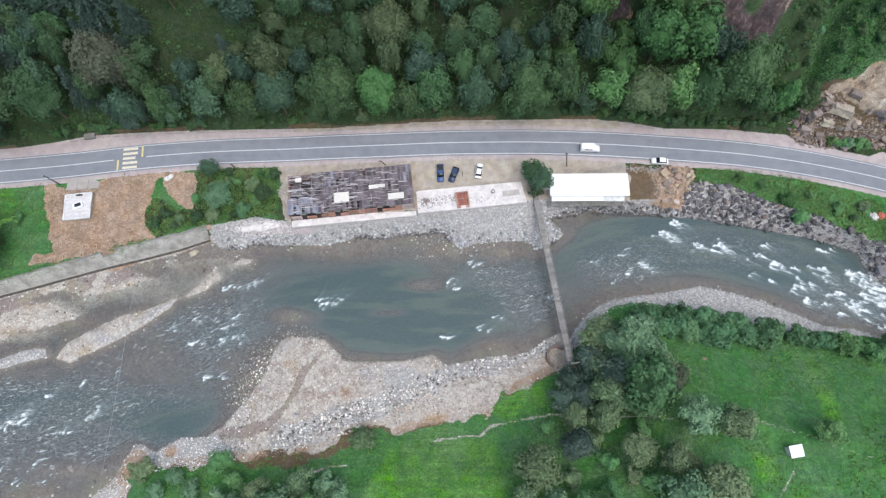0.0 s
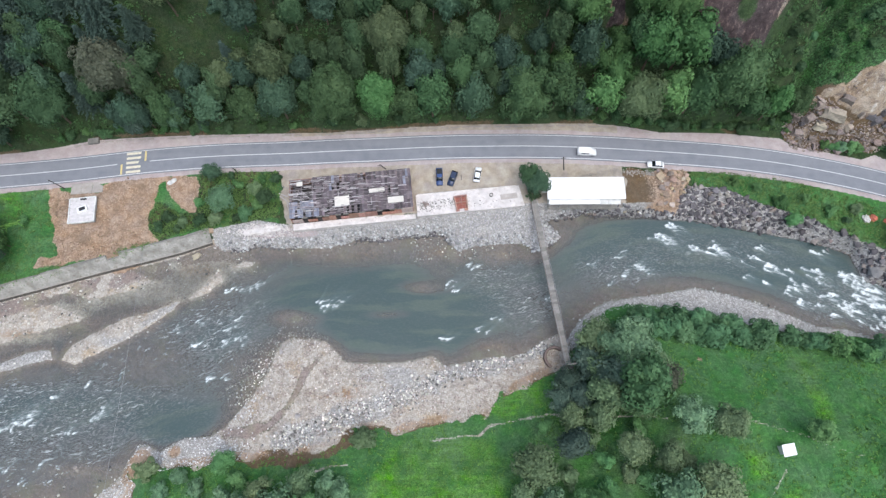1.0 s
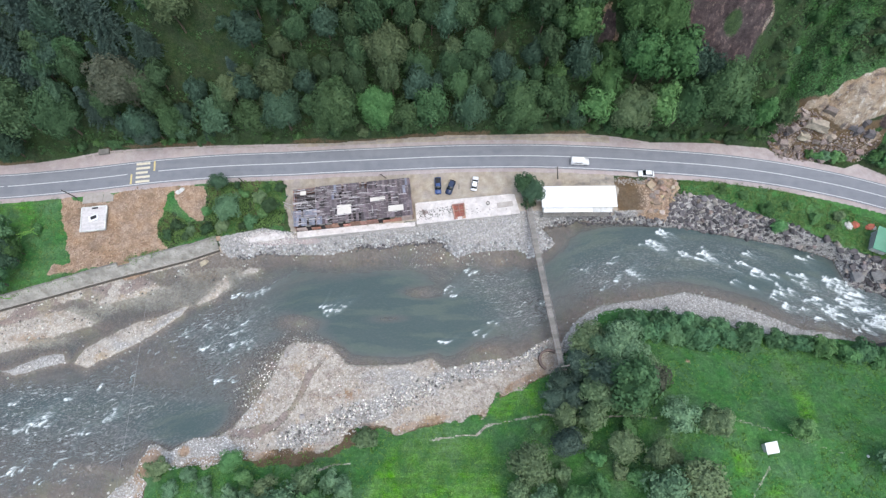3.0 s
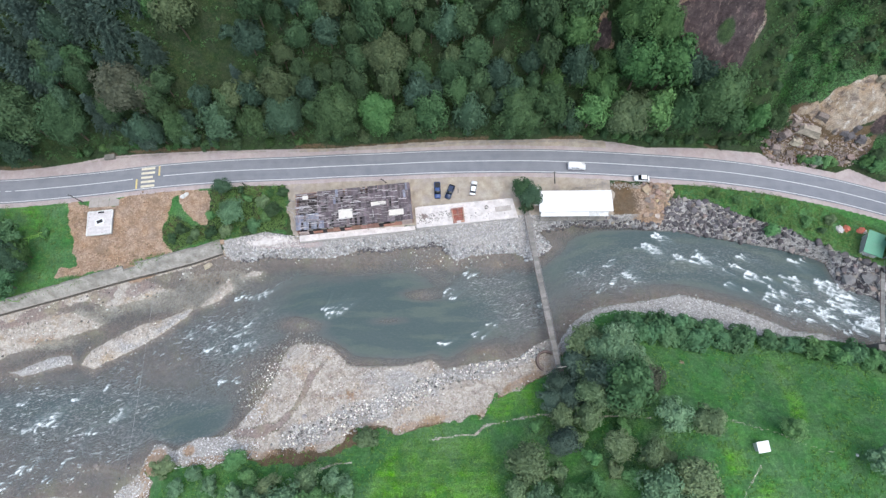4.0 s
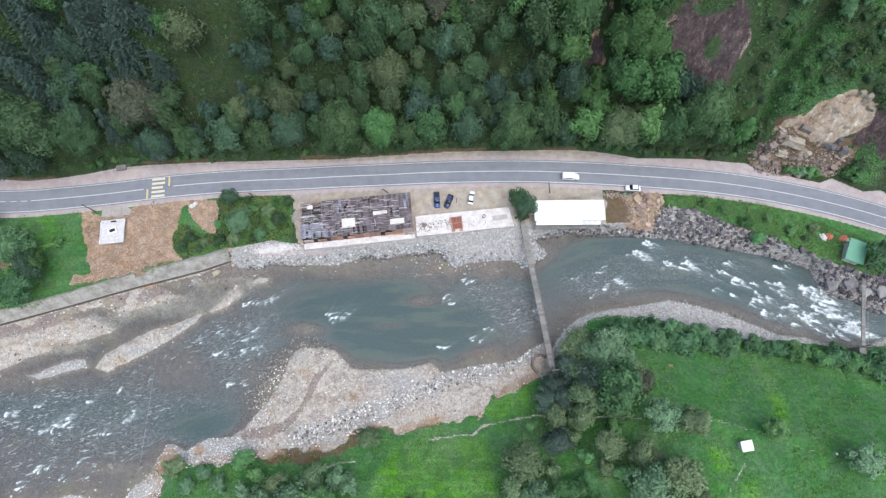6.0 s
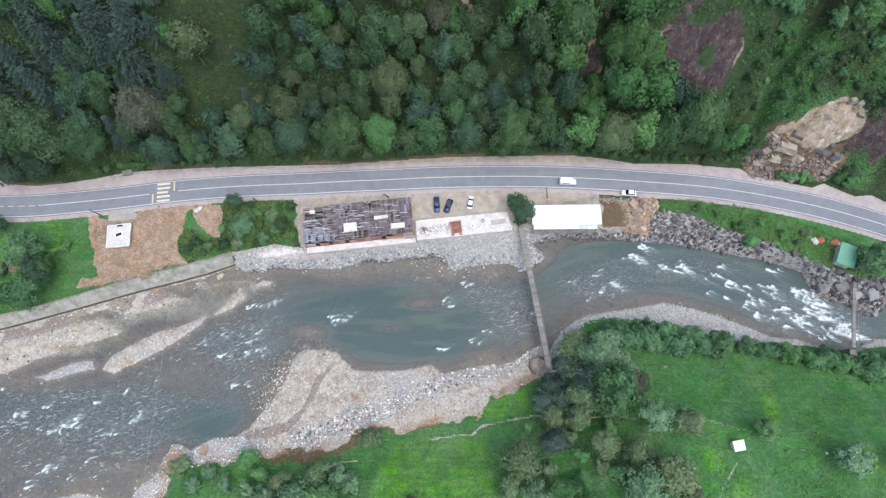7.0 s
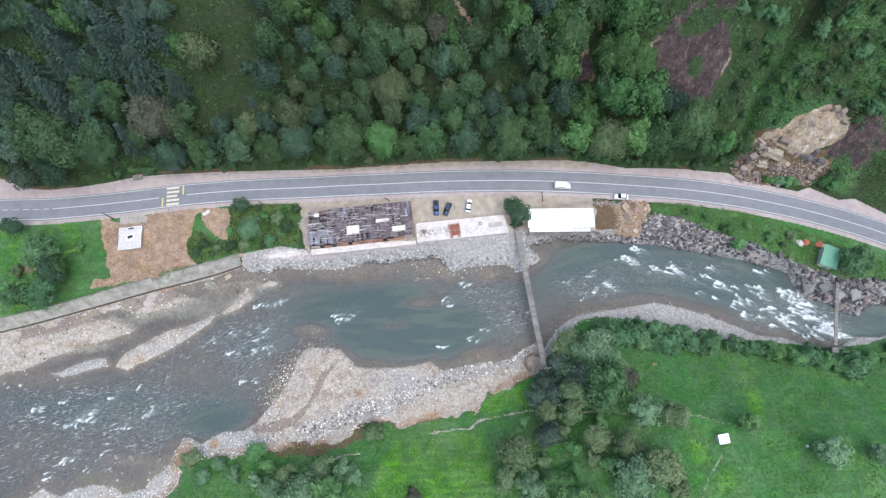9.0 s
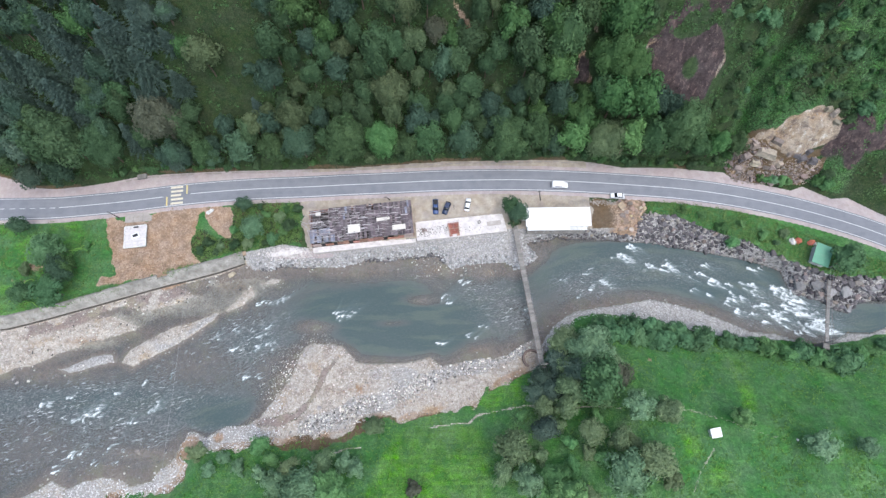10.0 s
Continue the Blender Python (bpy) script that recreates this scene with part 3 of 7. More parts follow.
def tube(bm, a, b, r0, r1=None, seg=8):
    a, b = Vector(a), Vector(b)
    m = Matrix.Translation((a + b) / 2) @ (b - a).to_track_quat("Z", "Y").to_matrix().to_4x4()
    bmesh.ops.create_cone(bm, cap_ends=True, segments=seg, radius1=r0, radius2=r0 if r1 is None else r1, depth=(b - a).length, matrix=m)
    return bm


def bent(pts, r, seg=6):
    """One unbroken bent bar through the points."""
    bm, rings = bmesh.new(), []
    pts = [Vector(p) for p in pts]
    for k, p in enumerate(pts):
        d = (pts[min(k + 1, len(pts) - 1)] - pts[max(k - 1, 0)]).normalized()
        side = d.cross(Vector((0, 0, 1))).normalized()
        up = side.cross(d)
        rings.append([bm.verts.new(p + side * (math.cos(a) * r) + up * (math.sin(a) * r)) for a in (6.2832 * i / seg for i in range(seg))])
    for a, b in zip(rings, rings[1:]):
        for i in range(seg):
            bm.faces.new((a[i], a[(i + 1) % seg], b[(i + 1) % seg], b[i]))
    bm.faces.new(rings[0])
    bm.faces.new(rings[-1][::-1])
    bmesh.ops.recalc_face_normals(bm, faces=bm.faces)
    return bm


def prism(bm, pts, z0, z1):
    """An upright block on a plan outline."""
    lo, hi = [bm.verts.new((x, y, z0)) for x, y in pts], [bm.verts.new((x, y, z1)) for x, y in pts]
    n = len(pts)
    bm.faces.new(hi)
    bm.faces.new(lo[::-1])
    for i in range(n):
        bm.faces.new((lo[i], lo[(i + 1) % n], hi[(i + 1) % n], hi[i]))
    bmesh.ops.recalc_face_normals(bm, faces=bm.faces)
    return bm


def level(x, y):
    return float(relief(np.array([[x, y]], float))[0])


def levels(P):
    return relief(np.asarray(P, float))


def along(pts, step):
    """Points at even steps on a line, with the running direction."""
    seg = np.hypot(*np.diff(pts, axis=0).T)
    s = np.concatenate(([0], np.cumsum(seg)))
    at = np.arange(0, s[-1], step)
    P = np.c_[np.interp(at, s, pts[:, 0]), np.interp(at, s, pts[:, 1])]
    d = np.gradient(P, axis=0)
    return P, d / np.hypot(d[:, 0], d[:, 1])[:, None]


def smooth_line(pts, step=1.5, width=9):
    P, _ = along(pts, step)
    k = np.hanning(width + 2)[1:-1]
    k /= k.sum()
    Q = np.vstack((np.repeat(P[:1], width // 2, 0), P, np.repeat(P[-1:], width // 2, 0)))
    S = np.c_[np.convolve(Q[:, 0], k, "valid"), np.convolve(Q[:, 1], k, "valid")]
    d = np.gradient(S, axis=0)
    return S, d / np.hypot(d[:, 0], d[:, 1])[:, None]


def ribbon(name, P, D, left, right, lift, crown=0.0):
    """A strip along a line, from left to right of it (metres), lift above road level."""
    N = np.c_[-D[:, 1], D[:, 0]]
    A, B = P + N * left, P + N * right
    z = road_level(P[:, 0]) + lift
    V = np.vstack((np.c_[A, z], np.c_[P + N * (left + right) / 2, z + crown], np.c_[B, z]))
    n = len(P)
    i = np.arange(n - 1)
    F = np.vstack((np.c_[i + n, i + n + 1, i + 1, i], np.c_[i + 2 * n, i + 2 * n + 1, i + n + 1, i + n]))
    return mesh_of(name, V, F, True)


def rock_mesh(name, seed, flat=.75, n=15):
    rng = random.Random(seed)
    bm = bmesh.new()
    for _ in range(n):
        v = Vector((rng.gauss(0, 1), rng.gauss(0, 1), rng.gauss(0, 1))).normalized() * rng.uniform(.82, 1.0)
        bm.verts.new((v.x * rng.uniform(.8, 1), v.y * .9, v.z * flat))
    g = bmesh.ops.convex_hull(bm, input=bm.verts)
    bmesh.ops.delete(bm, geom=[v for v in bm.verts if not v.link_faces], context="VERTS")
    me = bpy.data.meshes.new(name)
    bm.to_mesh(me)
    bm.free()
    return me


def arrays(me):
    V = np.empty(len(me.vertices) * 3, np.float32)
    me.vertices.foreach_get("co", V)
    F = np.array([p.vertices[:] for p in me.polygons if len(p.vertices) == 3], np.int32)
    return V.reshape(-1, 3), F


def turned(rng, n):
    """Random rotations (n, 3, 3)."""
    q = rng.normal(size=(n, 4))
    q /= np.linalg.norm(q, axis=1)[:, None]
    w, x, y, z = q.T
    return np.array([[1 - 2 * (y * y + z * z), 2 * (x * y - z * w), 2 * (x * z + y * w)],
                     [2 * (x * y + z * w), 1 - 2 * (x * x + z * z), 2 * (y * z - x * w)],
                     [2 * (x * z - y * w), 2 * (y * z + x * w), 1 - 2 * (x * x + y * y)]]).transpose(2, 0, 1)


def strew(name, shapes, places, sizes, material, seed, sink=.25, spin_flat=True):
    """Many small stones in one mesh: kind stuff."""
    rng = np.random.default_rng(seed)
    allv, allf, base = [], [], 0
    kinds = rng.integers(0, len(shapes), len(places))
    for k, (V, F) in enumerate(shapes):
        idx = np.nonzero(kinds == k)[0]
        if not len(idx):
            continue
        if spin_flat:
            a = rng.uniform(0, 6.283, len(idx))
            R = np.zeros((len(idx), 3, 3))
            R[:, 0, 0], R[:, 0, 1], R[:, 1, 0], R[:, 1, 1], R[:, 2, 2] = np.cos(a), -np.sin(a), np.sin(a), np.cos(a), 1
        else:
            R = turned(rng, len(idx))
        W = np.einsum("nij,vj->nvi", R, V) * sizes[idx, None, None]
        W += places[idx][:, None, :]
        W[:, :, 2] += (sizes[idx] * (.6 - sink))[:, None] * .6
        allv.append(W.reshape(-1, 3))
        allf.append((F[None] + (np.arange(len(idx)) * len(V))[:, None, None] + base).reshape(-1, 3))
        base += len(idx) * len(V)
    return mesh_of(name, np.vstack(allv), np.vstack(allf))


def scatter(rng, n, x0, x1, y0, y1, keep):
    """n random plan points that keep(P) lets stand."""
    out = np.empty((0, 2))
    for _ in range(40):
        P = np.c_[rng.uniform(x0, x1, n * 2), rng.uniform(y0, y1, n * 2)]
        out = np.vstack((out, P[keep(P)]))
        if len(out) >= n:
            break
    return out[:n]

# ---- ground: one sheet from hill to hill ----
EARTH_HUT = line("-109.1,61.4 -106.3,53.3 -102.6,42.8 -106.8,41 -107.9,39 -94.1,41.1 -85.5,43.6 -82,44.3 -76.4,46.1 -79.1,50.1 -80.1,53 "
                 "-78.3,57.8 -77.9,62.5 -75.9,64.9 -88.5,65.6 -91.2,64.3 -95,61 -103.9,61 -106.8,62")
EARTH_GAP = line("-89.5,43 -82.5,45 -82,41 -88.5,38.5")
EARTH_MOUND = line("-77,63.4 -74,65.3 -68.1,65.2 -67.1,60.6 -67.4,54.6 -71.6,55.2 -75.5,59.7")
EARTH_EAST = line("49,66.3 57.3,65.8 67.4,66 67.6,61.8 66,58.5 64,54.6 56,54.8 49,55")
PLOT = line("-67.6,66 -62.5,66.6 -45.6,66.8 -43.8,58.3 -44.6,52.8 -50.1,52.1 -59.1,49.9 -66.2,49.4 -76.4,46.1 -79.1,50.1 -80.1,53 -78.3,57.8 -71.6,54.5 -67.1,54 -67.1,60.6")
GRASS_WEST = line("-400,60 -143.8,60.4 -125.3,60.8 -109.2,61.8 -106.3,53.3 -102.6,42.8 -106.8,41 -107.9,39 -118.1,33.3 -136.6,29.3 -400,29")
GRASS_EAST = line("67.3,65.1 78.3,65.1 89.1,63.6 97.8,61.6 109.7,57.4 119.7,52.8 129.3,48.2 140.3,44.7 400,44 400,38 138.9,38.4 130.7,39.4 123.8,39.5 "
                  "111,44.6 98,51.3 86.2,55.6 77.7,59.8 68.8,61.2")
YARD = line("-44.8,68.1 -4.6,68.8 17.7,68.6 50.1,67.6 49.9,55.8 23.2,57 -7.3,54.5 -41,50.5 -44.1,58.3")
ROCK_FACE = line("60.6,99.2 61.4,101.4 65.1,102 69.6,102.2 75.1,102.3 79,103.6 83.2,102.4 86,99 83.5,95 82,90.7 74.8,90.7 68.5,93.4 64,94.3")
ROCK_BAND = line("56.8,109 82.1,108.5 82.4,104 80.3,101.2 75,104.5 63.2,103 59.5,103.6 56,103.8")
SCAR = line("101.7,82.7 106.9,84.3 112.1,86.1 116.4,87.9 121.8,87.7 124,84.8 124,81.1 119.7,79.1 115.8,76.9 111.9,76.5 106.6,79.4")
RUBBLE = line("95.5,76.3 95.9,82.6 101.7,82 112.1,75.8 117.3,76.5 123.6,76.6 122.2,72.9 118.6,70.9 105,71.5 97.8,72.3")
DARK_SLOPE = line("123,81.8 126.1,84.5 134.1,86.1 160,86 160,66 142.4,65.9 133.1,66.7 125.8,73.4 120.4,77.8")
CLEARING = line("-71.9,112 -45.6,112 -43.7,106.2 -49,99.5 -61,87.7 -72,87 -75.8,91.8 -75,99.1 -76.6,104.3")
OUTCROPS = [line("5.4,110 9.5,108.5 11.6,105.3 8.8,105 5.9,107.3"), line("43.4,104.8 46,105.6 47,101.7 47,95.5 43,94.6 41,96.2 43,100.8"),
            line("27,108.5 30,108.5 30,104.5 27.5,105")]
PATHS = [line("-2.7,-4.3 5.6,-3.2 9,-3.2 11.6,-.9 17.4,.2 25.6,1.7 36.7,1 45.5,1.2 51,.8"), line("64.2,.1 70.6,-.2 75.1,-1.6 79.5,-2.8 86.7,-5.8 95.2,-8"),
         line("73.8,-9.9 69,-15.4 65.9,-20.7"), line("-22.4,-9.6 -27.4,-10.1 -30.6,-11.3")]
LUSH = [line("-12.6,-5 12.2,-4 14.4,-24 -21.3,-24"), line("88,15 91.6,14.7 89.2,-.7 85.6,-.7"), line("70.3,-16.1 75.4,-13.4 75.8,-17.5 67.7,-22"),
        line("10.8,2 14.3,5 17.8,7.5 25,10.5 25,3 16,1"), line("65.5,-5.6 69.6,-7 70.4,-11 66.4,-11.4")]
CHANNEL = line("-31.9,14.9 -34.4,12.4 -36.9,6.6 -39.4,2.9 -42.8,-.9 -48.6,-2.5 -53,-2")
BELT = line("-40,-3.8 -30,-1.2 -20,2.6 -8,7 4,11 14,15.2 26,20")
BROWN = line("-50,-8.6 -46,-7.6 -37.8,-6.0 -26.2,-3.8 -22.9,-2.2 -20.5,-4.6 -28.3,-8.2 -35.8,-10.2 -46,-10.6")


def axis(a, b, step, reach, grow=1.16):
    core, out, d = np.arange(a, b + 1e-6, step), [], step
    while sum(out) < reach:
        d *= grow
        out.append(d)
    far = np.cumsum(out)
    return np.concatenate((a - far[::-1], core, core[-1] + far))


def cover(P, g, h):
    """Weights of what covers the ground: three sets of four."""
    x, y = P[:, 0], P[:, 1]
    soft = lambda s, k=.8: ramp(s, -k, k)
    fray = (rough(P, 7, 4, 43) - .5) * 7
    nibble = (rough(P, 3.2, 3, 45) - .5) * 3.6
    poly = lambda pts, k=.8: soft(inside(P, pts) + nibble, k)
    torn = lambda pts: soft(inside(P, pts) + (rough(P, 4, 3, 19) - .5) * 1.5, .5)
    wild = lambda pts, k=.8: soft(inside(P, pts) + fray + nibble * .6, k)
    gd, gs = gap(P, stretch(GRASS_S))
    south_field = soft(np.where(gs < 0, gd, -gd) + (nibble + fray * .3) * ramp(x, 34, 28) + nibble * .4) * g["on_south"]
    hill = soft(g["hill"], .7)
    terrace = g["above_top"] * (1 - hill)
    top = np.where(g["above_top"], g["top"], -g["top"])
    grass = np.maximum.reduce([south_field, poly(PLOT), poly(GRASS_WEST), poly(GRASS_EAST)])
    lawn = (rough(P, 26, 3, 31) - .38) * 3.2
    hill_grass = hill * ramp(x, 84, 97) * np.clip(lawn + .8, 0, 1)
    grass = np.maximum(grass, g["above_top"] * ~(g["hill"] > 0) * .62 * ((x < -44) | (x > 68)))
    grass = np.maximum(grass, hill_grass * (g["hill"] > 1.5) * ramp(lawn, -.1, .5) * ramp(x, 86, 95) * .5)
    bar = g["on_south"] * (1 - south_field)
    belt = ramp(gd, 9, 4) * ramp(x, -46, -34) + ramp(x, -38, -48)
    cobbled = np.maximum.reduce([ramp(gap(P, BELT)[0] + nibble * .8, 4.2, 2.2), .45 * ramp(blob(P, -37, 18.5, 6, 3.5), .3, .6), ramp(blob(P, -14, 11.5, 11, 3.2), .35, .7), ramp(x, -50, -54),
                                 ramp(g["south"] + nibble * .6, 1.2, .3) * .6])
    ledge = ramp(blob(P, 11, 7.8, 12, 3.2), .3, .55)
    silt = bar * ramp(x, 34, 28)
    bank = g["on_north"] * (1 - soft(top, .5)) * ramp(x, -64, -61)
    tan_bar = bar * ramp(x, 36, 30)
    gravel = np.maximum(bank, (bar - tan_bar) + tan_bar * np.clip(cobbled * (1 - ledge) * .55 + (rough(P, 5, 3, 34) - .5) * .7, 0, .6))
    silt = np.maximum(silt, tan_bar)
    gravel = np.maximum.reduce([gravel, torn(BARS[1]), torn(BARS[0]) * np.clip(.35 + (rough(P, 4, 3, 83) - .5) * 1.2, 0, 1)])
    riprap = bank * ramp(x, 62, 67) * .35
    sand = np.maximum.reduce([silt, torn(SAND_FLAT), torn(BARS[0]), torn(BARS[2]), torn(BARS[3])])
    for bx_, by_, rx, ry in ((-14, 27, 9, 2), (-6, 34, 8, 1.8), (-36, 26, 9, 2), (-52, -2, 7, 2), (-30, 22.5, 6, 1.5)):
        sand = np.maximum(sand, blob(P, bx_, by_, rx, ry) * .42)
    sand = np.maximum(sand, 1.2 * (blob(P, -80, 33, 15, 3.5) + blob(P, -66, 39, 13, 4) + .6 * blob(P, -108, 21, 14, 2.5) + blob(P, -100, 28, 8, 3)) * (g["river"] > -1))
    red_bed = sum(blob(P, *q) for q in ((-2, 44.5, 6, 3), (17, 43, 7, 3), (-22, 43.5, 13, 3), (-66, 39, 14, 4), (12, 18.5, 8, 2), (38, 50, 6, 3), (-112, 22, 16, 3)))
    earth = np.maximum.reduce([np.clip(red_bed, 0, 1) * .5, poly(EARTH_HUT), poly(EARTH_MOUND), poly(EARTH_EAST), poly(EARTH_GAP)])
    lip = ramp(np.abs(np.where(gs < 0, gd, -gd) + .6 + nibble * .5), 2.1, .6) * ramp(rough(P, 9, 3, 55), .36, .52) * g["on_south"] * ramp(x, 32, 26)
    earth = np.maximum(earth, lip * .55)
    toe = .9 * ramp(g["north"] + fray * .5, 6.5, 2.5) * ramp(rough(P, 6, 3, 67), .30, .46) * ~g["on_north"] * ramp(x, -58, -66) * (y > 12)
    sand = sand * (1 - .85 * toe)
    for o in OUTCROPS:
        earth = np.maximum(earth, .7 * soft(inside(P, o) + nibble) * ramp(rough(P, 3, 3, 69), .4, .6))
    dry = ramp(rough(P, 7, 3, 89), .46, .6) * ramp(x, -112, -122) * poly(GRASS_WEST)
    for q in ((62.4, 14.4, 1.3, .9), (-129.6, 45.5, 4.5, 2.4), (-124.6, 39.6, 3, 1.8), (-134, 41, 4, 2)):
        earth = np.maximum(earth, .72 * blob(P, *q) * ramp(rough(P, 3, 3, 79), .3, .5))
    nose = np.maximum(blob(P, -73.6, -9.4, 3.2, 3.4), blob(P, -65.4, -6.8, 1.6, 1.4))
    earth = np.maximum(earth, np.clip(1.25 * nose + nibble * .08, 0, 1) * g["on_south"])
    gravel, sand = gravel * (1 - ramp(nose, .35, .6)), sand * (1 - .7 * ramp(nose, .35, .6))
    face = g["on_north"] & ~g["above_top"] & (x < -62)
    share = g["top"] / (g["top"] + g["north"] + 1e-6)
    earth = np.maximum(earth, face * (share < .3) * (x > -107))
    grass = np.maximum(grass, face * (share < .3) * (x <= -107))
    sand = np.maximum(sand, face * (share > .6))
    rock = np.maximum.reduce([soft(inside(P, ROCK_FACE) + .4 * fray + .5 * nibble, .8), wild(ROCK_BAND) * np.clip((rough(P, 7, 3, 35) - .46) * 6, 0, 1), wild(DARK_SLOPE, 2) * np.clip((rough(P, 8, 3, 37) - .41) * 4.5, 0, .85), riprap * .9,
                              *[soft(inside(P, o) - .9 + nibble) * ramp(rough(P, 4, 3, 71), .44, .58) for o in OUTCROPS]])
    scar = np.maximum(soft(inside(P, SCAR) + fray * .6 + nibble * .7), poly(RUBBLE) * np.clip((rough(P, 3, 2, 39) - .6) * 5, 0, 1))
    earth = np.maximum(earth, ramp(blob(P, -25, 7.6, 7, 4.4) + fray * .12, .3, .9) * ramp(rough(P, 1.5, 3, 59), .40, .62) * .64)
    rim = ramp(np.abs(inside(P, ROCK_FACE) + fray * .3 - .4), 1.3, .2) * ramp(rough(P, 6, 2, 49), .42, .6)
    scar = np.maximum(scar, rim * ((x > 76) | (y > 100)) * .55)
    ravine = ramp(gap(P, GULLY_A)[0] + nibble * .5, 1.9, .6)
    rock = np.maximum(rock, ravine * .42 * ramp(rough(P, 5, 3, 77), .42, .56) * (g["hill"] > 4))
    moss = blob(P, 75.2, 96.8, 2.6, 2.0) * 1.1
    rock = rock * (1 - moss)
    verge = np.maximum(terrace * ramp(g["road"], 5.6, 5.0), soft(-g["hill"], .4) * (g["road"] < 16) * (y > np.interp(x, ROAD[:, 0], ROAD[:, 1])))
    yard = poly(YARD) * (1 - ramp(g["road"], 5.4, 5.0))
    yard = np.maximum(yard, g["above_top"] * (x > -42) * (x < 49.5) * (g["hill"] < 0) * ramp(g["road"], 5.0, 5.4))
    edge = ramp(np.abs(g["hill"] - .4 + fray * .3), 1.7, .5) * (x < 95) * ramp(rough(P, 9, 3, 63), .34, .5)
    lush = np.maximum.reduce([dry * .8, *[soft(inside(P, p) + nibble * .5, 1.2) for p in LUSH]])
    wet = np.where(g["on_north"] | g["on_south"], 0, 1.0) * (1 - np.clip(sand + gravel, 0, 1))
    wet = np.maximum(wet, ramp(h - water_level(x), .22, .02) * (g["river"] > -3) * .75)
    brook = ramp(gap(P, CHANNEL)[0] + fray * .4 + nibble * .3, 1.3 + 1.5 * ramp(y, 7, -1), .3) * .75
    wet, sand, gravel = np.maximum(wet, brook), sand * (1 - brook), gravel * (1 - brook)
    wet = np.maximum(wet, toe)
    spill = blob(P, -49, 49.4, 6, 2.2) + blob(P, -38, 48.9, 6, 1.2)
    verge = np.maximum(verge, ramp(spill, .35, .8))
    path = np.zeros(len(P))
    for k, p in enumerate(PATHS):
        path = np.maximum(path, ramp(gap(P, p)[0] + nibble * .12, .62, .15) * (.62, .5, .5, .6)[k])
    sand = np.maximum(sand, path)
    trail = np.clip((rough(P, 5, 2, 41) - .45) * 5, 0, 1)
    clear = np.maximum.reduce([wild(CLEARING, 2), hill_grass * .9, hill * .75 * trail * ramp(x, 60, 0)])
    weedy = poly(PLOT) * ramp(rough(P, 5, 3, 57), .28, .44)
    grass, clear = grass * (1 - .6 * weedy), np.maximum(clear, weedy * .8)
    soil = np.maximum.reduce([weedy * .5 * ramp(rough(P, 3, 2, 58), .5, .6), np.clip(blob(P, 52, 60.5, 7, 8) * 1.6 + nibble * .1, 0, 1) * poly(EARTH_EAST), poly(RUBBLE) * .9, ramp(np.minimum(inside(P, SCAR), inside(P, RUBBLE)) + nibble * .5, -3.6, -2.0) * .8 * (g["hill"] > 1)])
    earth = earth * (1 - np.clip(blob(P, 52, 60.5, 7, 8) * 1.5 + nibble * .12, 0, 1) * .68)
    return (np.c_[grass, gravel, sand, earth], np.c_[rock, scar, verge, yard], np.c_[lush, wet, np.maximum.reduce([poly(BROWN), edge * .58, lip * .9, soil]), clear])


def build_ground():
    X, Y = axis(-152, 158, .58, 2300), axis(-34, 122, .55, 2300)
    gx, gy = np.meshgrid(X, Y)
    P = np.c_[gx.ravel(), gy.ravel()]
    g = ground_parts(P)
    h = relief(P, g)
    under = ramp(g["road"], 4.3, 3.7) * .12
    h = h - under
    A = cover(P, g, h)
    rocky = np.clip(A[1][:, 0] + A[1][:, 1], 0, 1) * (g["hill"] > 1)
    h = h + rocky * ((rough(P, 5, 4, 51) - .5) * 3.4 + np.abs(rough(P @ np.array([[.8, -.6], [.6, .8]]) * np.array([.45, 1.3]), 6, 3, 52) - .5) * 4.5) + A[0][:, 3] * (rough(P, 2.2, 3, 53) - .5) * .8
    n, m = len(X), len(Y)
    i, j = np.meshgrid(np.arange(n - 1), np.arange(m - 1))
    a = (j * n + i).ravel()
    me = mesh_of("ground", np.c_[P, h], np.c_[a, a + 1, a + n + 1, a + n], True)
    for name, w in zip(("cover_a", "cover_b", "cover_c"), A):
        at = me.attributes.new(name, "FLOAT_COLOR", "POINT")
        at.data.foreach_set("color", np.ascontiguousarray(np.clip(w, 0, 1), np.float32).ravel())
    part("ground", me, GROUND)
    tagged(bpy.data.objects["ground"], "valley ground with grass, clay, gravel and rocky hillside", "ground", kind="structure")


build_ground()

FOAM_EAST = line("64.4,51.4,2,0.6 59.7,47.9,2.6,0.9 62.1,47.4,1.8,0.5 69.8,44.7,1.7,0.8 75.2,45,2.4,0.9 77.7,43.8,2.4,0.5 84.1,42,1.8,0.8 89,39.4,2.2,0.8 "
                 "91.8,38.8,2,0.5 87.6,45.2,1.6,0.4 100.4,37.9,2.4,0.9 101.3,35.9,2,0.8 95.5,34,2,1.1 102.6,43.5,1.8,0.5 104,31.6,2.4,0.8 108.3,37.1,2.4,1.2 "
                 "110.5,35.7,2.6,1 112.6,34.1,3,1.4 114.7,32.1,3,1.4 109.3,27.6,2.6,1.2 107.1,28.2,2,1 112.5,29.7,2.6,1 117.8,28.2,3,1.2 121.1,26.4,3,1.3 "
                 "117.8,25.7,3.2,1.2 115,22.8,2.2,0.9 95.1,29.3,1.2,0.9 100,28.9,1.2,0.5 82.4,36.7,1.3,0.6 87.2,35.1,1.2,0.5 91.9,32.3,1,0.5 103,26,1.6,0.5 "
                 "122.7,23.4,3,1.2")
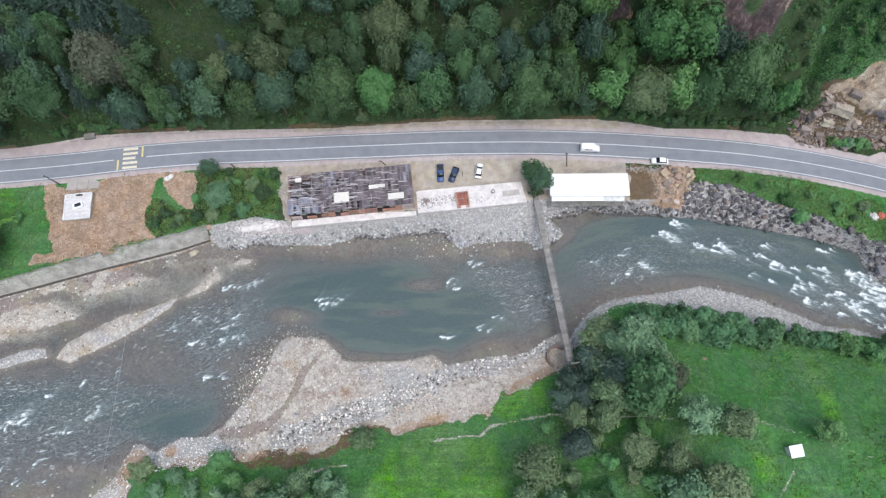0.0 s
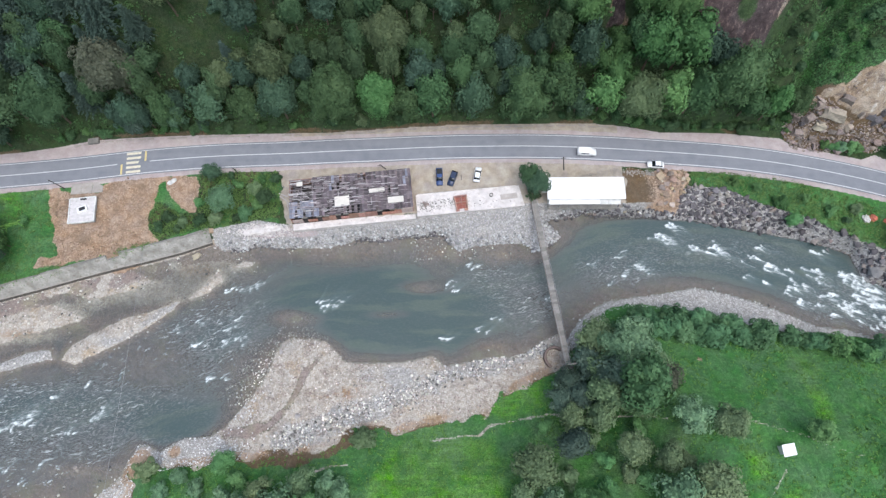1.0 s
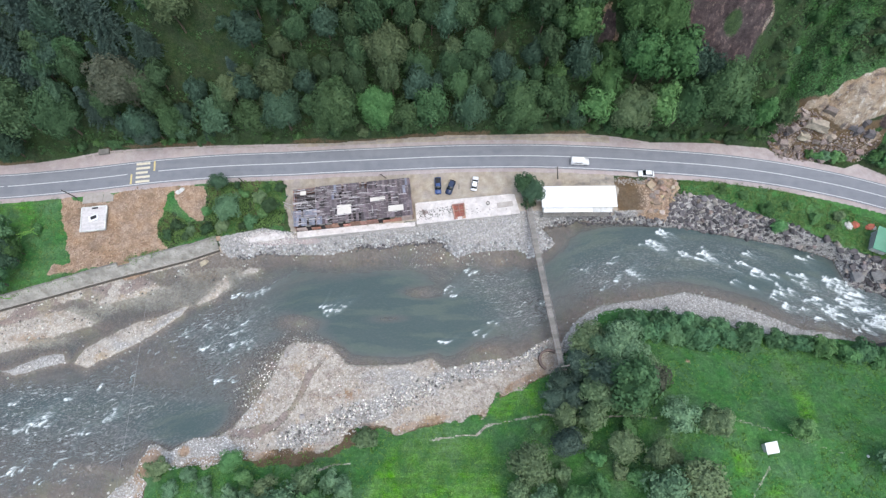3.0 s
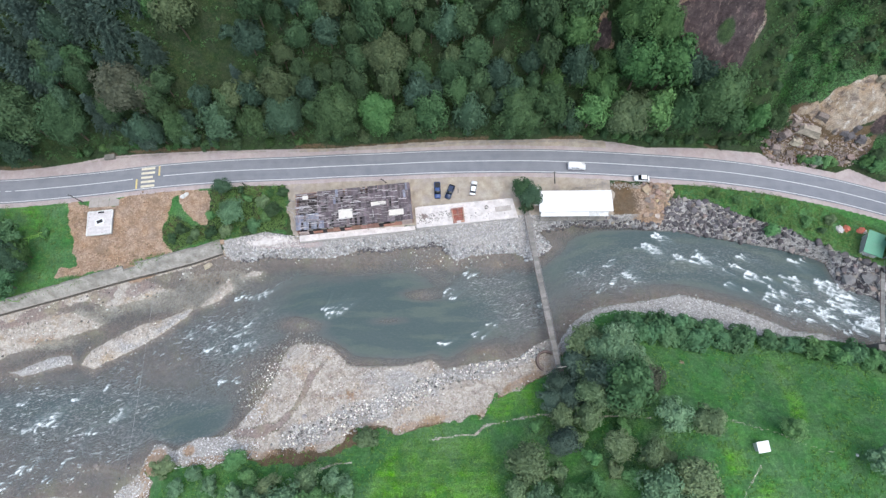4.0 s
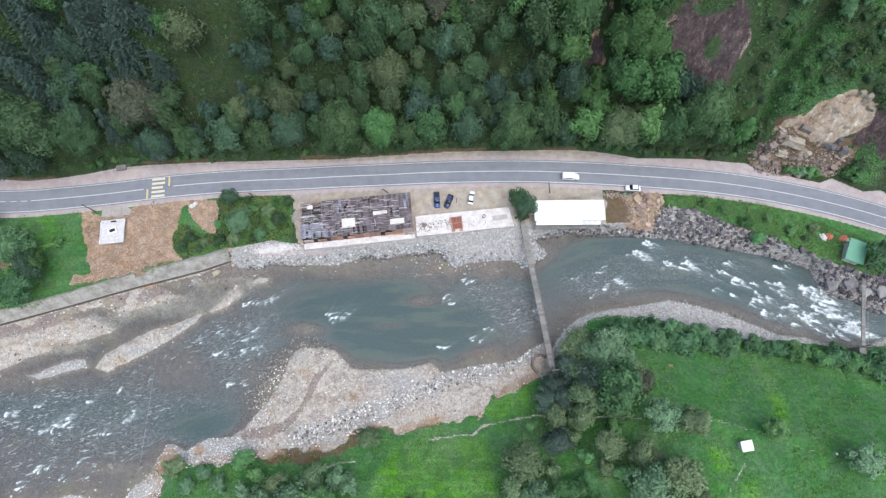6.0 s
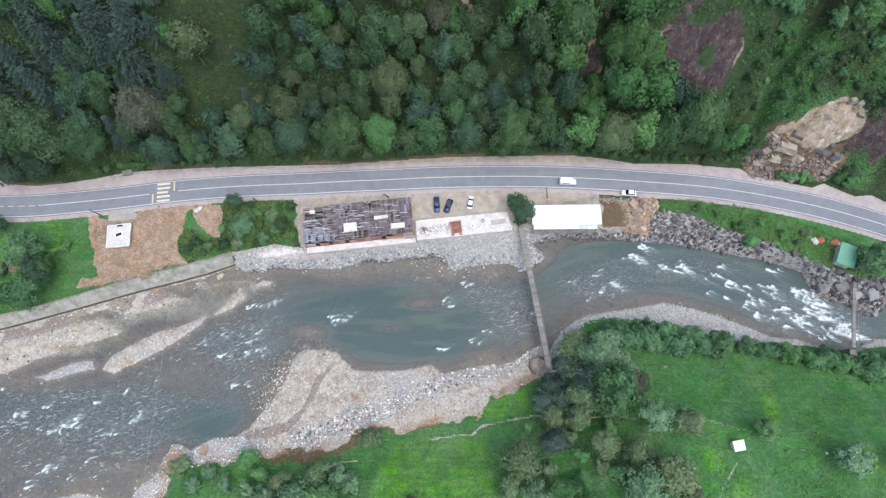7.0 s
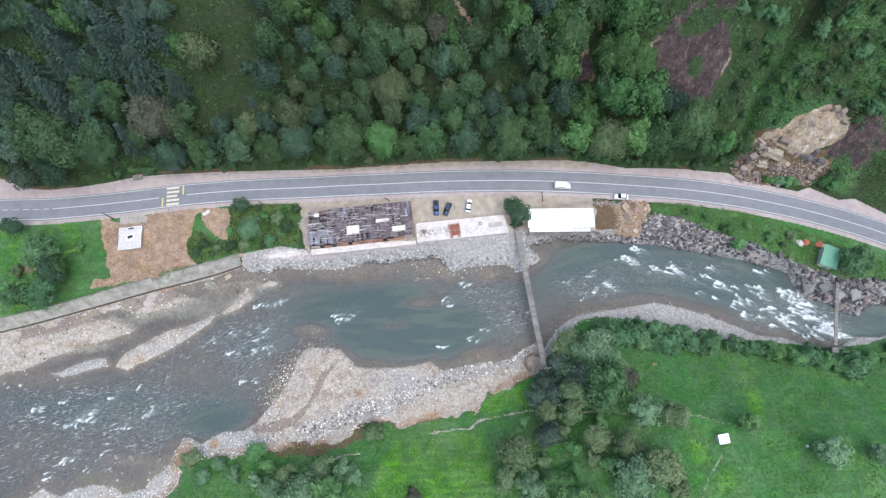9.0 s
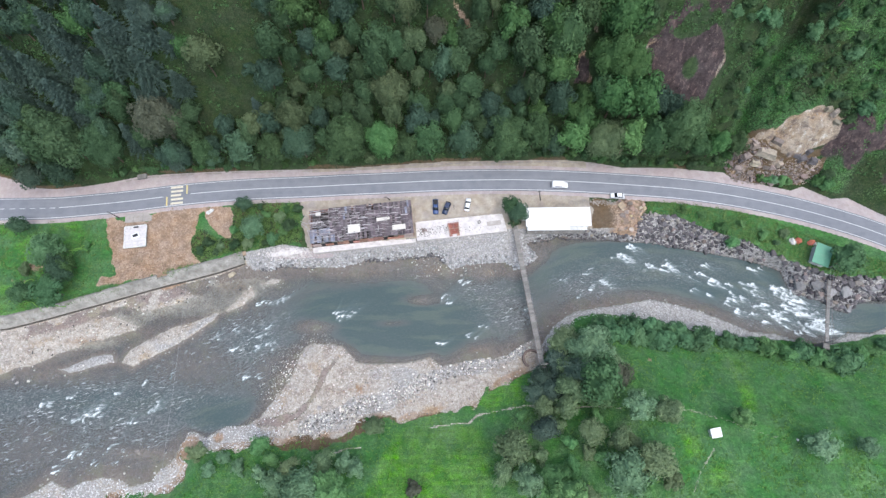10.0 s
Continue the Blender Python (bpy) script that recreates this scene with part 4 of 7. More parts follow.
FOAM_WEST = line("-56.8,33.8,1.8,0.7 -49.9,35,2.4,0.7 -53.2,34.4,2,0.6 -63.5,25.5,1.2,0.7 -63.9,19.9,1.3,0.8 -56.1,19.8,1.6,0.9 -52.5,20.3,1.2,0.8 -55,23.7,1.6,0.6 "
                 "-54,26.4,1.5,0.5 -59,10.9,1.2,0.6 -54.9,11.2,1.2,0.6 -81.2,11.1,1.2,0.5 -104.7,1,2.6,1 -107.9,-1.1,2.2,0.8 -102.2,2.1,1.6,0.6 -85.5,1.7,2,0.9 "
                 "-83.9,3.9,1.2,0.6 -119,3.3,1.6,0.9 -97.1,-10,1.8,0.8 -107.3,-11,2,0.8 -101.5,-13.8,1.5,0.6 -112.3,-15.1,1.6,0.8 -29.3,29.5,2.2,0.7 -31.8,30.7,1.2,0.5 "
                 "9,40.9,2,0.6 2.7,35,1.6,0.5 4.4,33.8,1.4,0.4 28.9,31.5,1.2,0.5 10.4,23.1,1.4,0.5 1,20.8,1.3,0.5 14.8,25.8,1.2,0.4 53.9,40,2,1 55.4,38.9,1.2,1 "
                 "47.8,42.7,1.6,0.4 45.1,35,0.8,0.6 50,38.1,1.4,0.5 40.3,40.7,1.2,0.4 -69,23.1,1,0.5 -97.2,5.9,1.2,0.5 -89.9,9.2,1,0.4 -111.9,5.5,1.2,0.4 "
                 "-91.5,-1.9,1.2,0.5 -94.9,-13.1,1.2,0.5")
RIFFLES = [(-60, 22, 16, 12, .85), (-105, -2, 45, 16, .95), (70, 44, 35, 8, .42), (110, 29, 18, 8, .9), (14, 38, 9, 8, .6), (23, 30, 9, 9, .7), (-50, 12, 8, 10, .6),
           (48, 39, 12, 6, .75), (-5, 45, 12, 4, .6), (-85, 12, 12, 8, .6), (-75, 20, 14, 8, .8), (-110, -12, 25, 8, .9), (20, 34, 12, 10, .55), (60, 42, 18, 6, .45)]


def build_water():
    X, Y = axis(-150, 156, .34, 2300, 1.3), np.arange(-36, 62, .34)
    gx, gy = np.meshgrid(X, Y)
    P = np.c_[gx.ravel(), gy.ravel()]
    g = ground_parts(P)
    x, y = P.T
    depth = np.clip(water_level(x) - relief(P, g), 0, 2)
    foam, chop = np.zeros(len(P)), np.full(len(P), .06)
    rng = np.random.default_rng(41)
    for tab, k, full in ((FOAM_EAST, -.5, 1.12), (FOAM_WEST, .75, .95)):
        for fx, fy, a, b in tab:
            # breaking tongues: each a blunt bow against the stream with froth drawn out below it
            for _ in range(3 + int(a * b * (2.0 if k < 0 else 2.2))):
                way = k + rng.normal(0, .16)
                c, s = math.cos(way), math.sin(way)
                ox, oy = fx + rng.normal(0, .55 * a) - .5 * a * c, fy + rng.normal(0, .65 * b) - .5 * a * s
                near = np.nonzero((np.abs(x - ox) < 3 * a + 4) & (np.abs(y - oy) < 3 * a + 4))[0]
                u, v = (x[near] - ox) * c + (y[near] - oy) * s, -(x[near] - ox) * s + (y[near] - oy) * c
                wide = rng.uniform(.35, .75) * (.5 + .65 * b)
                sway = rng.normal(0, .3)
                v = v - sway * np.sin(u * .9)
                q = u - v * v * rng.uniform(.25, .6) / wide
                head = .9 * np.exp(-(q / .5) ** 2 - (v / wide) ** 2)
                trail = .84 * ramp(q, -.4, .3) * np.exp(-np.clip(q, 0, 40) / (rng.uniform(1.0, 2.2) * a)) * np.exp(-(v / (wide * (.75 + .12 * np.clip(q, 0, 6)))) ** 2)
                foam[near] = np.maximum(foam[near], full * rng.uniform(.75, 1.05) * np.maximum(head, trail))
    for fx, fy, a, b, k in RIFFLES:
        chop = np.maximum(chop, k * blob(P, fx, fy, a, b))
    chop = chop * (1 - .8 * blob(P, -67, -.5, 10, 3.6)) * (1 - .75 * blob(P, -84, 31, 18, 4))
    z = water_level(x) + (rough(P, 1.4, 2, 61) - .5) * (.06 + .22 * chop) + foam * .3
    n, m = len(X), len(Y)
    i, j = np.meshgrid(np.arange(n - 1), np.arange(m - 1))
    a = (j * n + i).ravel()
    F = np.c_[a, a + 1, a + n + 1, a + n]
    F = F[(g["river"][F] > -1.6).any(1)]
    used, inv = np.unique(F, return_inverse=True)
    me = mesh_of("river", np.c_[P, z][used], inv.reshape(F.shape), True)
    mx = np.arange(-400, 400, 2.0)
    my = (np.interp(mx, WATER_N[:, 0], WATER_N[:, 1]) + np.interp(mx, WATER_S[:, 0], WATER_S[:, 1])) / 2
    my = np.convolve(np.pad(my, 12, "edge"), np.hanning(27)[1:-1] / np.hanning(27).sum(), "valid")[:len(mx)]
    slope = np.gradient(my, mx)
    run = np.concatenate(([0], np.cumsum(np.hypot(np.diff(mx), np.diff(my)))))
    lean = np.interp(x, mx, slope)
    off = (y - np.interp(x, mx, my)) / np.hypot(1, lean)
    stream = np.c_[np.interp(x, mx, run) + off * lean / np.hypot(1, lean), off, np.zeros(len(P))]
    at = me.attributes.new("stream", "FLOAT_VECTOR", "POINT")
    at.data.foreach_set("vector", stream[used].astype(np.float32).ravel())
    at = me.attributes.new("flow", "FLOAT_COLOR", "POINT")
    at.data.foreach_set("color", np.c_[depth, foam, chop, np.ones(len(P))][used].astype(np.float32).ravel())
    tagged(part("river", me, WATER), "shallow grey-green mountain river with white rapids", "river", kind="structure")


build_water()

# ---- road ----
RP, RD = smooth_line(stretch(ROAD)[1:-1], 1.5, 11)
RP = np.vstack(([RP[0] - RD[0] * 900], RP, [RP[-1] + RD[-1] * 900]))
RD = np.vstack((RD[:1], RD, RD[-1:]))
road = part("road", ribbon("road", RP, RD, 3.95, -3.95, .03, .05), ASPHALT)
tagged(road, "two-lane grey asphalt road along the foot of the hill", "road", kind="structure")


def strip(name, left, right, a, b, material, label="", lift=.07):
    keep = (RP[:, 0] >= a) & (RP[:, 0] <= b)
    return part(name, ribbon(name, RP[keep], RD[keep], left, right, lift), material, road, label)


strip("edge_line", 3.58, 3.4, -1e4, 1e4, PAINT_WHITE)
strip("edge_line", -3.38, -3.62, -1e4, 1e4, PAINT_WHITE)
strip("centre_line", .13, -.11, -82.9, 1e4, PAINT_WHITE, lift=.105)
strip("centre_line", .13, -.11, -126, -90.2, PAINT_WHITE, lift=.105)
i = 0
while True:
    x = -127.5 - 3.3 * i
    if x < -160:
        break
    keep = (RP[:, 0] >= x - 4) & (RP[:, 0] <= x + 4)
    px, py = x, float(np.interp(x, RP[:, 0], RP[:, 1]))
    part("centre_dash", boxed((1.9, .2, .012), pose(px, py, road_level(px) + .1, 0, 0, 2), 0), PAINT_WHITE, road)
    i += 1


def road_frame(x):
    k = int(np.argmin(np.abs(RP[:, 0] - x)))
    return Matrix.Translation((x, float(np.interp(x, RP[:, 0], RP[:, 1])), road_level(x))) @ Matrix.Rotation(math.atan2(RD[k, 1], RD[k, 0]), 4, "Z")


crossing = road_frame(-86.6)
for i in range(5):
    v = 2.9 - i * 1.42
    part("crossing_bar", boxed((4.0, .72, .012), crossing @ pose(0, v, .094), 0), PAINT_CREAM, road, "worn cream bar")
part("stop_line", boxed((.5, 3.2, .012), crossing @ pose(3.3, 1.75, .155), 0), PAINT_YELLOW, road, "worn yellow stop line")
part("stop_line", boxed((.5, 3.2, .012), crossing @ pose(-3.3, -1.75, .05), 0), PAINT_YELLOW, road, "worn yellow stop line")

# ---- retaining wall ----
wall = thing("retaining_wall", Matrix(), "long sloping weathered concrete river wall with a toe ledge", "wall", kind="structure")


def wall_point(x, share):
    """A point on the wall's face: share 0 at its toe, 1 at its crest."""
    lo, hi = np.interp(x, WATER_N[:9, 0], WATER_N[:9, 1]), np.interp(x, BANK_TOP[:10, 0], BANK_TOP[:10, 1])
    z0, z1 = water_level(x) + .1, road_level(x) - .3
    return Vector((x, lo + (hi - lo) * share, z0 + (z1 - z0) * share))


wx = [-172, -162, -152] + [-142.6 + 7.28 * k for k in range(8)] + [-89.4, -86.2, -78.3, -70.4, -62.9]
for a, b in zip(wx, wx[1:]):
    crest = .74 if -90 < a < -88 else .96  # a broken stretch under the slipped clay
    bm = bmesh.new()
    g = .015
    q = [wall_point(a + g, .24), wall_point(b - g, .24), wall_point(b - g, crest), wall_point(a + g, crest)]
    up = Vector((0, -.22, .22))
    top = [bm.verts.new(p + up) for p in q]
    low = [bm.verts.new(p - up * 2) for p in q]
    bm.faces.new(top)
    for k in range(4):
        bm.faces.new((low[k], low[(k + 1) % 4], top[(k + 1) % 4], top[k]))
    bmesh.ops.recalc_face_normals(bm, faces=bm.faces)
    part("wall_panel", bm, WALL_CONCRETE, wall)
    mid = (wall_point(a, .19) + wall_point(b, .19)) / 2
    d = wall_point(b, .19) - wall_point(a, .19)
    part("toe_ledge", boxed((d.length - .06, .6, .5), Matrix.Translation(mid + Vector((0, .15, .2))) @ Matrix.Rotation(math.atan2(d.y, d.x), 4, "Z"), .06), DUSTY, wall, "pale concrete toe ledge")
    # added dark strip: the ledge's shadow line put in as a box
    part("ledge_shade_strip", boxed((d.length - .04, .5, .6), Matrix.Translation(mid + Vector((0, -.3, -.2))) @ Matrix.Rotation(math.atan2(d.y, d.x), 4, "Z"), .06), LEDGE_SHADE, wall, "dark strip standing in for the shadow under the ledge")
    part("crest", boxed((d.length - .06, .45, .4), Matrix.Translation((wall_point(a, crest + .01) + wall_point(b, crest + .01)) / 2 + Vector((0, 0, .12))) @ Matrix.Rotation(math.atan2(d.y, d.x), 4, "Z"), .05), CONCRETE, wall)

# ---- broken gutter lip at the foot of the hill ----
gutter = thing("gutter", Matrix(), "broken pale concrete gutter lip along the foot of the hill", "gutter", kind="structure")
GP, GD = smooth_line(HILL_FOOT, 3.0, 3)
gr = random.Random(12)
for (x, y), (dx, dy) in zip(GP, GD):
    if -104 < x < 62 and gr.random() < .8:
        ox, oy = x + dy * gr.uniform(.5, .9), y - dx * gr.uniform(.5, .9)
        part("gutter_stone", boxed((gr.uniform(1.8, 2.95), .32, .4), pose(ox, oy, level(ox, oy) + .1, 0, gr.uniform(-2, 2), math.degrees(math.atan2(dy, dx)) + gr.uniform(-3, 3)), .05), DUSTY, gutter)

# ---- burnt-out building by the road ----
bx, by, bturn = -40.1, 50.95, 6.0
bz = level(-24, 58) - .05
shell = thing("burnt_building", pose(bx, by, bz, 0, 0, bturn), "long burnt-out single-storey brick building with a patched charred roof", "building")
BW, BD, BH = 32.7, 11.3, 3.3
part("floor_slab", boxed((BW + .4, BD + .3, .5), pose(BW / 2, BD / 2, .0), .03), SOOT, shell, "soot-covered concrete floor")
part("wall", boxed((.25, BD, BH), pose(.12, BD / 2, BH / 2), .02), BRICK_RED, shell)
part("wall", boxed((.25, BD, BH), pose(BW - .12, BD / 2, BH / 2), .02), BRICK_RED, shell)
part("wall", boxed((BW, .25, BH), pose(BW / 2, BD - .12, BH / 2), .02), BRICK_RED, shell)
rr = random.Random(5)
u = 0.3
while u < BW - 1:
    w = rr.uniform(1.6, 3.4)
    w = min(w, BW - u)
    hgt = BH * rr.choice((.92, .8, .62, .45))
    part("front_pier", boxed((w, .28, hgt), pose(u + w / 2, .0, hgt / 2), .02), rr.choice((BRICK_RED, BRICK_RED, PLASTER)), shell)
    u += w + rr.choice((.0, .9, 1.3))
    if rr.random() < .7:
        part("lintel", boxed((1.5, .3, .35), pose(u - .5, .01, BH - .25), .02), CONCRETE, shell, "pale concrete lintel")
for k in range(12):
    v = .35 + k * (BD - .7) / 11
    part("purlin", boxed((BW - .2, .12, .16), pose(BW / 2, v, BH + .08 + .25 * math.sin(math.pi * v / BD)), .01), PLANK, shell)
for k in range(12):
    u = .3 + k * (BW - .6) / 11
    part("rafter", boxed((.14, BD, .2), pose(u, BD / 2, BH - .02), .01), PLANK, shell)
for k in range(5):
    part("fallen_beam", boxed((rr.uniform(2.5, 4.5), .16, .16), pose(rr.uniform(1.5, 4.5), rr.uniform(5, 9.5), BH - rr.uniform(.2, 1.2), rr.uniform(-5, 5), rr.uniform(-18, 18), rr.uniform(-60, 60)), .01), PLANK_PALE, shell, "fallen pale beam")

# ---- ledge in front, and the bare slab of a vanished building ----
ledge = thing("concrete_ledge", Matrix(), "pale concrete ledge between the burnt building and the gravel bank", "ledge", kind="structure")
for k in range(5):
    m = pose(bx, by, 0, 0, 0, bturn) @ pose(3.3 + k * 6.6, -1.15, bz + .12 + .04 * (k % 2))
    part("ledge_slab", boxed((6.56, 1.9, 1.5), m @ pose(0, 0, -.75), .05), SLAB_WHITE, ledge)
slab = thing("foundation_slab", Matrix(), "bare whitish floor slab left of a vanished building", "slab", kind="structure")
sz = level(6, 60)
corners = [Vector((-7.2, 58.8)), Vector((21.0, 61.6)), Vector((22.4, 55.7)), Vector((-6.6, 52.6))]
cuts = [0, .22, .42, .63, .82, 1]
for a, b in zip(cuts, cuts[1:]):
    p = [corners[0].lerp(corners[1], a), corners[0].lerp(corners[1], b), corners[3].lerp(corners[2], b), corners[3].lerp(corners[2], a)]
    bm = prism(bmesh.new(), [tuple(q) for q in p[::-1]], sz - 1.2, sz + .42 + .03 * math.sin(a * 40))
    part("slab_bay", bm, SLAB_WHITE, slab)
for a, b, q in ((.02, .97, 0), (.02, .98, 1)):
    p0, p1 = (corners[0].lerp(corners[1], a), corners[0].lerp(corners[1], b)) if q == 0 else (corners[3].lerp(corners[2], a), corners[3].lerp(corners[2], b))
    d = p1 - p0
    part("slab_kerb", boxed((d.length, .25, .22), pose(*((p0 + p1) / 2), sz + .53, 0, 0, math.degrees(math.atan2(d.y, d.x))), .03), SLAB_WHITE, slab)
ruin = thing("brick_ruin", pose(5.2, 56.4, sz + .42, 0, 0, 8), "low red brick remains of a room on the white slab", "ruin")
for (w, d, h), (x, y, r) in (((3.6, .35, .8), (0, 1.9, 0)), ((.35, 3.6, .7), (-1.55, 0, 3)), ((.35, 3.6, .75), (1.55, .1, -3)), ((.3, 2.4, .6), (.1, .7, 0)), ((3.3, .3, .5), (0, .2, 2))):
    part("wall_stub", boxed((w, d, h), pose(x, y, h / 2, 0, 0, r), .06), BRICK_RED, ruin)
part("tiled_floor", boxed((3.0, 3.4, .12), pose(0, .1, .06), .02), BRICK_DULL, ruin, "dull red tiled floor")
for x in (-1.2, 1.1):
    part("doorstep", boxed((1.0, .7, .3), pose(x, -2.0, .15), .04), BRICK_RED, ruin)
ring = bmesh.new()
bmesh.ops.create_cone(ring, segments=16, radius1=.55, radius2=.55, depth=.3, cap_ends=False)
bmesh.ops.solidify(ring, geom=ring.faces[:], thickness=.15)
tagged(part("well_ring", ring, CONCRETE_DARK), "dark concrete pipe ring lying on the white slab", "pipe ring").matrix_basis = pose(13.4, 58.8, sz + .57)
mat_ = tagged(part("floor_mat", boxed((4.6, 1.6, .05), Matrix(), .01), plain("grey_matting", (.42, .38, .35), .9)), "worn grey-brown mat lying on the white slab", "mat")
mat_.matrix_basis = pose(18.2, 58.4, sz + .45, 0, 0, 8)

# ---- white-roofed building over the river ----
hall = thing("white_hall", pose(38.2, 59.0, level(38, 60) - .1, 0, 0, .3), "long low hall with a bright white sheet roof", "building")
HL, HD, HH = 19.2, 5.4, 3.6
for (w, d), (x, y) in (((HL, .2), (0, HD / 2 - .1)), ((HL, .2), (0, -HD / 2 + .1)), ((.2, HD - .4), (-HL / 2 + .1, 0)), ((.2, HD - .4), (HL / 2 - .1, 0))):
    part("wall", boxed((w, d, HH + 2.2), pose(x, y, HH / 2 - 1.1), .02), WHITE_WALL, hall)
for s in (-1, 1):
    bm = bmesh.new()
    box(bm, (20.7, 3.25, .1), pose(0, s * 1.56, HH + .42, -s * 2.5), .02)
    r = part("roof_plane", bm, WHITE_PAINT, hall)
    for k in range(21):
        part("roof_seam", boxed((.05, 3.2, .05), pose(-10.2 + k * 1.02, s * 1.56, HH + .49, -s * 2.5), 0), WHITE_PAINT, r)
part("ridge_cap", boxed((20.75, .35, .08), pose(0, 0, HH + .51), .03), WHITE_PAINT, hall)
for k in range(7):
    x = -8.4 + k * 2.72
    part("lean_to_sheet", boxed((2.7, 1.5, .06), pose(x, -HD / 2 - .62, 2.75 - (.2 if k > 4 else 0), 10), .01), WHITE_PAINT if k < 5 else WHITE_WALL, hall, "whitish lean-to sheet")
    part("lean_to_post", boxed((.14, .14, 4.6), pose(x - 1.2, -HD / 2 - 1.25, .3), .01), STEEL, hall)
for k in range(4):
    part("window", boxed((1.5, .08, .8), pose(-7 + k * 4.4, -HD / 2 - .02, 1.2), .01), GLASS_DARK, hall, "dark window")
part("terrace_floor", boxed((HL - .4, 1.6, .25), pose(-.3, -HD / 2 - .75, -.2), .03), CONCRETE, hall, "concrete terrace floor")
for k in range(9):
    part("awning_slat", boxed((1.5, .52, .05), pose(-HL / 2 - 1.0, 4.6 - k * .62, 2.5, 0, 6), .005), WHITE_WALL, hall, "off-white awning slat")
for y in (4.6, 2.2, -.2):
    part("awning_post", boxed((.09, .09, 2.6), pose(-HL / 2 - 1.6, y, 1.2), .01), STEEL, hall)

# ---- square white hut ----
hut = thing("white_hut", pose(-97.7, 54.9, level(-97, 54.6) - 1.2, 0, 0, 6) @ Matrix.Diagonal((.87, .88, .82, 1)), "small square hut with a flat white roof sunk in clay", "hut")
part("wall_block", boxed((7.2, 7.7, 2.9), pose(0, 0, 1.45), .04), WHITE_WALL, hut)
for k in range(13):
    part("roof_sheet", boxed((7.6, .56, .07), pose(random.uniform(-.06, .06), -3.78 + k * .63, 3.0 + random.uniform(0, .05), 1.2, random.uniform(-.8, .8), random.uniform(-1.2, 1.2)), .012), ROOF_FELT, hut)
for (w, d), (x, y) in (((8.0, .22), (0, 4.1)), ((8.0, .22), (0, -4.1)), ((.22, 8.0), (-3.95, 0)), ((.22, 8.0), (3.95, 0))):
    for s in (-1, 0, 1):
        off, tw = s * 2.68, random.uniform(-2.2, 2.2)
        part("roof_rim", boxed((2.62 if w > 1 else .38, 2.62 if d > 1 else .38, .4), pose(x * random.uniform(.97, 1.01) + (off if w > 1 else 0), y * random.uniform(.97, 1.01) + (off if d > 1 else 0), 3.05, 0, 0, tw), .04), WHITE_WALL, hut)
cowl = part("roof_box", boxed((3.0, 2.0, .6), pose(.25, .1, 3.3, 0, 0, 16), .05), WHITE_PAINT, hut, "white roof box with a dark opening")
part("opening", boxed((1.9, 1.1, .06), pose(.3, .2, 3.61, 0, 0, 16), .01), CAR_DARK, cowl)
part("vent", boxed((1.9, .55, .2), pose(.2, 3.6, 3.15), .02), CAR_DARK, hut, "dark roof vent")
part("door", boxed((1.0, .08, 2.05), pose(1.2, -3.88, 1.03), .01), ROOF_GREY, hut, "grey metal door")
pad = thing("driveway", Matrix(), "short dusty concrete driveway from the road to the hut", "driveway", kind="structure")
for k in range(3):
    x = -101.2 + k * 2.9
    part("driveway_slab", boxed((2.85, 3.2, .16), pose(x, 61.6 + k * .25, level(x, 61.6) + .03, 0, 0, 5), .03), DUSTY, pad)

# ---- footbridges ----
def footbridge(name, a, b, width, sag, label, tower_a, tower_b, deck):
    a, b = Vector(a), Vector(b)
    d = b - a
    run = Vector((d.x, d.y, 0)).length
    turn = math.atan2(d.y, d.x)
    br = thing(name, Matrix.Translation(a) @ Matrix.Rotation(turn, 4, "Z"), label, "footbridge")
    z = lambda s: d.z * s - 4 * sag * s * (1 - s)
    n = int(run / .62)
    board = boxed((.59, width, .12), Matrix(), .015)
    me = bpy.data.meshes.new("deck_board")
    board.to_mesh(me)
    board.free()
    for k in range(n):
        s = (k + .5) / n
        ob = part("deck_board", me, deck, br)
        ob.matrix_basis = pose(run * s, random.uniform(-.025, .025), z(s), 0, -math.degrees(math.atan2(d.z - 4 * sag * (1 - 2 * s), run)))
    for side in (-1, 1):
        y = side * (width / 2 - .04)
        steps = [k / 24 for k in range(25)]
        part("girder", bent([(run * s, y, z(s) - .15) for s in steps], .09), RUST, br)
        part("hand_rail", bent([(run * s, y, z(s) + 1.05) for s in steps], .035, 5), STEEL, br)
        hang = lambda s: z(s) + .9 + 3.2 * (2 * s - 1) ** 2
        part("main_cable", bent([(run * s, y * 1.05, hang(s)) for s in steps], .025, 5), RUST, br)
        for k in range(1, int(run / 2.2)):
            s = k * 2.2 / run
            part("rail_post", tube(bmesh.new(), (run * s, y, z(s) - .1), (run * s, y, max(hang(s), z(s) + 1.05)), .016, None, 5), STEEL, br)
    for s, h in ((0, tower_a), (1, tower_b)):
        for side in (-1, 1):
            part("tower_post", boxed((.28, .28, 4.2 + h), pose(run * s, side * (width / 2 + .18), z(s) + 4.1 - (4.2 + h) / 2), .03), CONCRETE, br)
        part("tower_beam", boxed((.26, width + .7, .26), pose(run * s, 0, z(s) + 4.0), .03), CONCRETE, br)
        part("abutment", boxed((1.8, width + 1.0, h), pose(run * s + (-.7 if s == 0 else .7), 0, z(s) - h / 2 - .14), .08), CONCRETE_DARK, br)
    return br


footbridge("footbridge", (24.35, 60.6, .95), (31.0, 13.2, .9), 1.5, .35, "narrow grey suspension footbridge across the river", 1.6, 3.4, DECK)
footbridge("footbridge", (122.6, 42.2, 2.2), (116.9, 19.0, 1.6), 1.0, .2, "narrow brownish footbridge by the green-roofed shed", 2.2, 4.5, DECK)

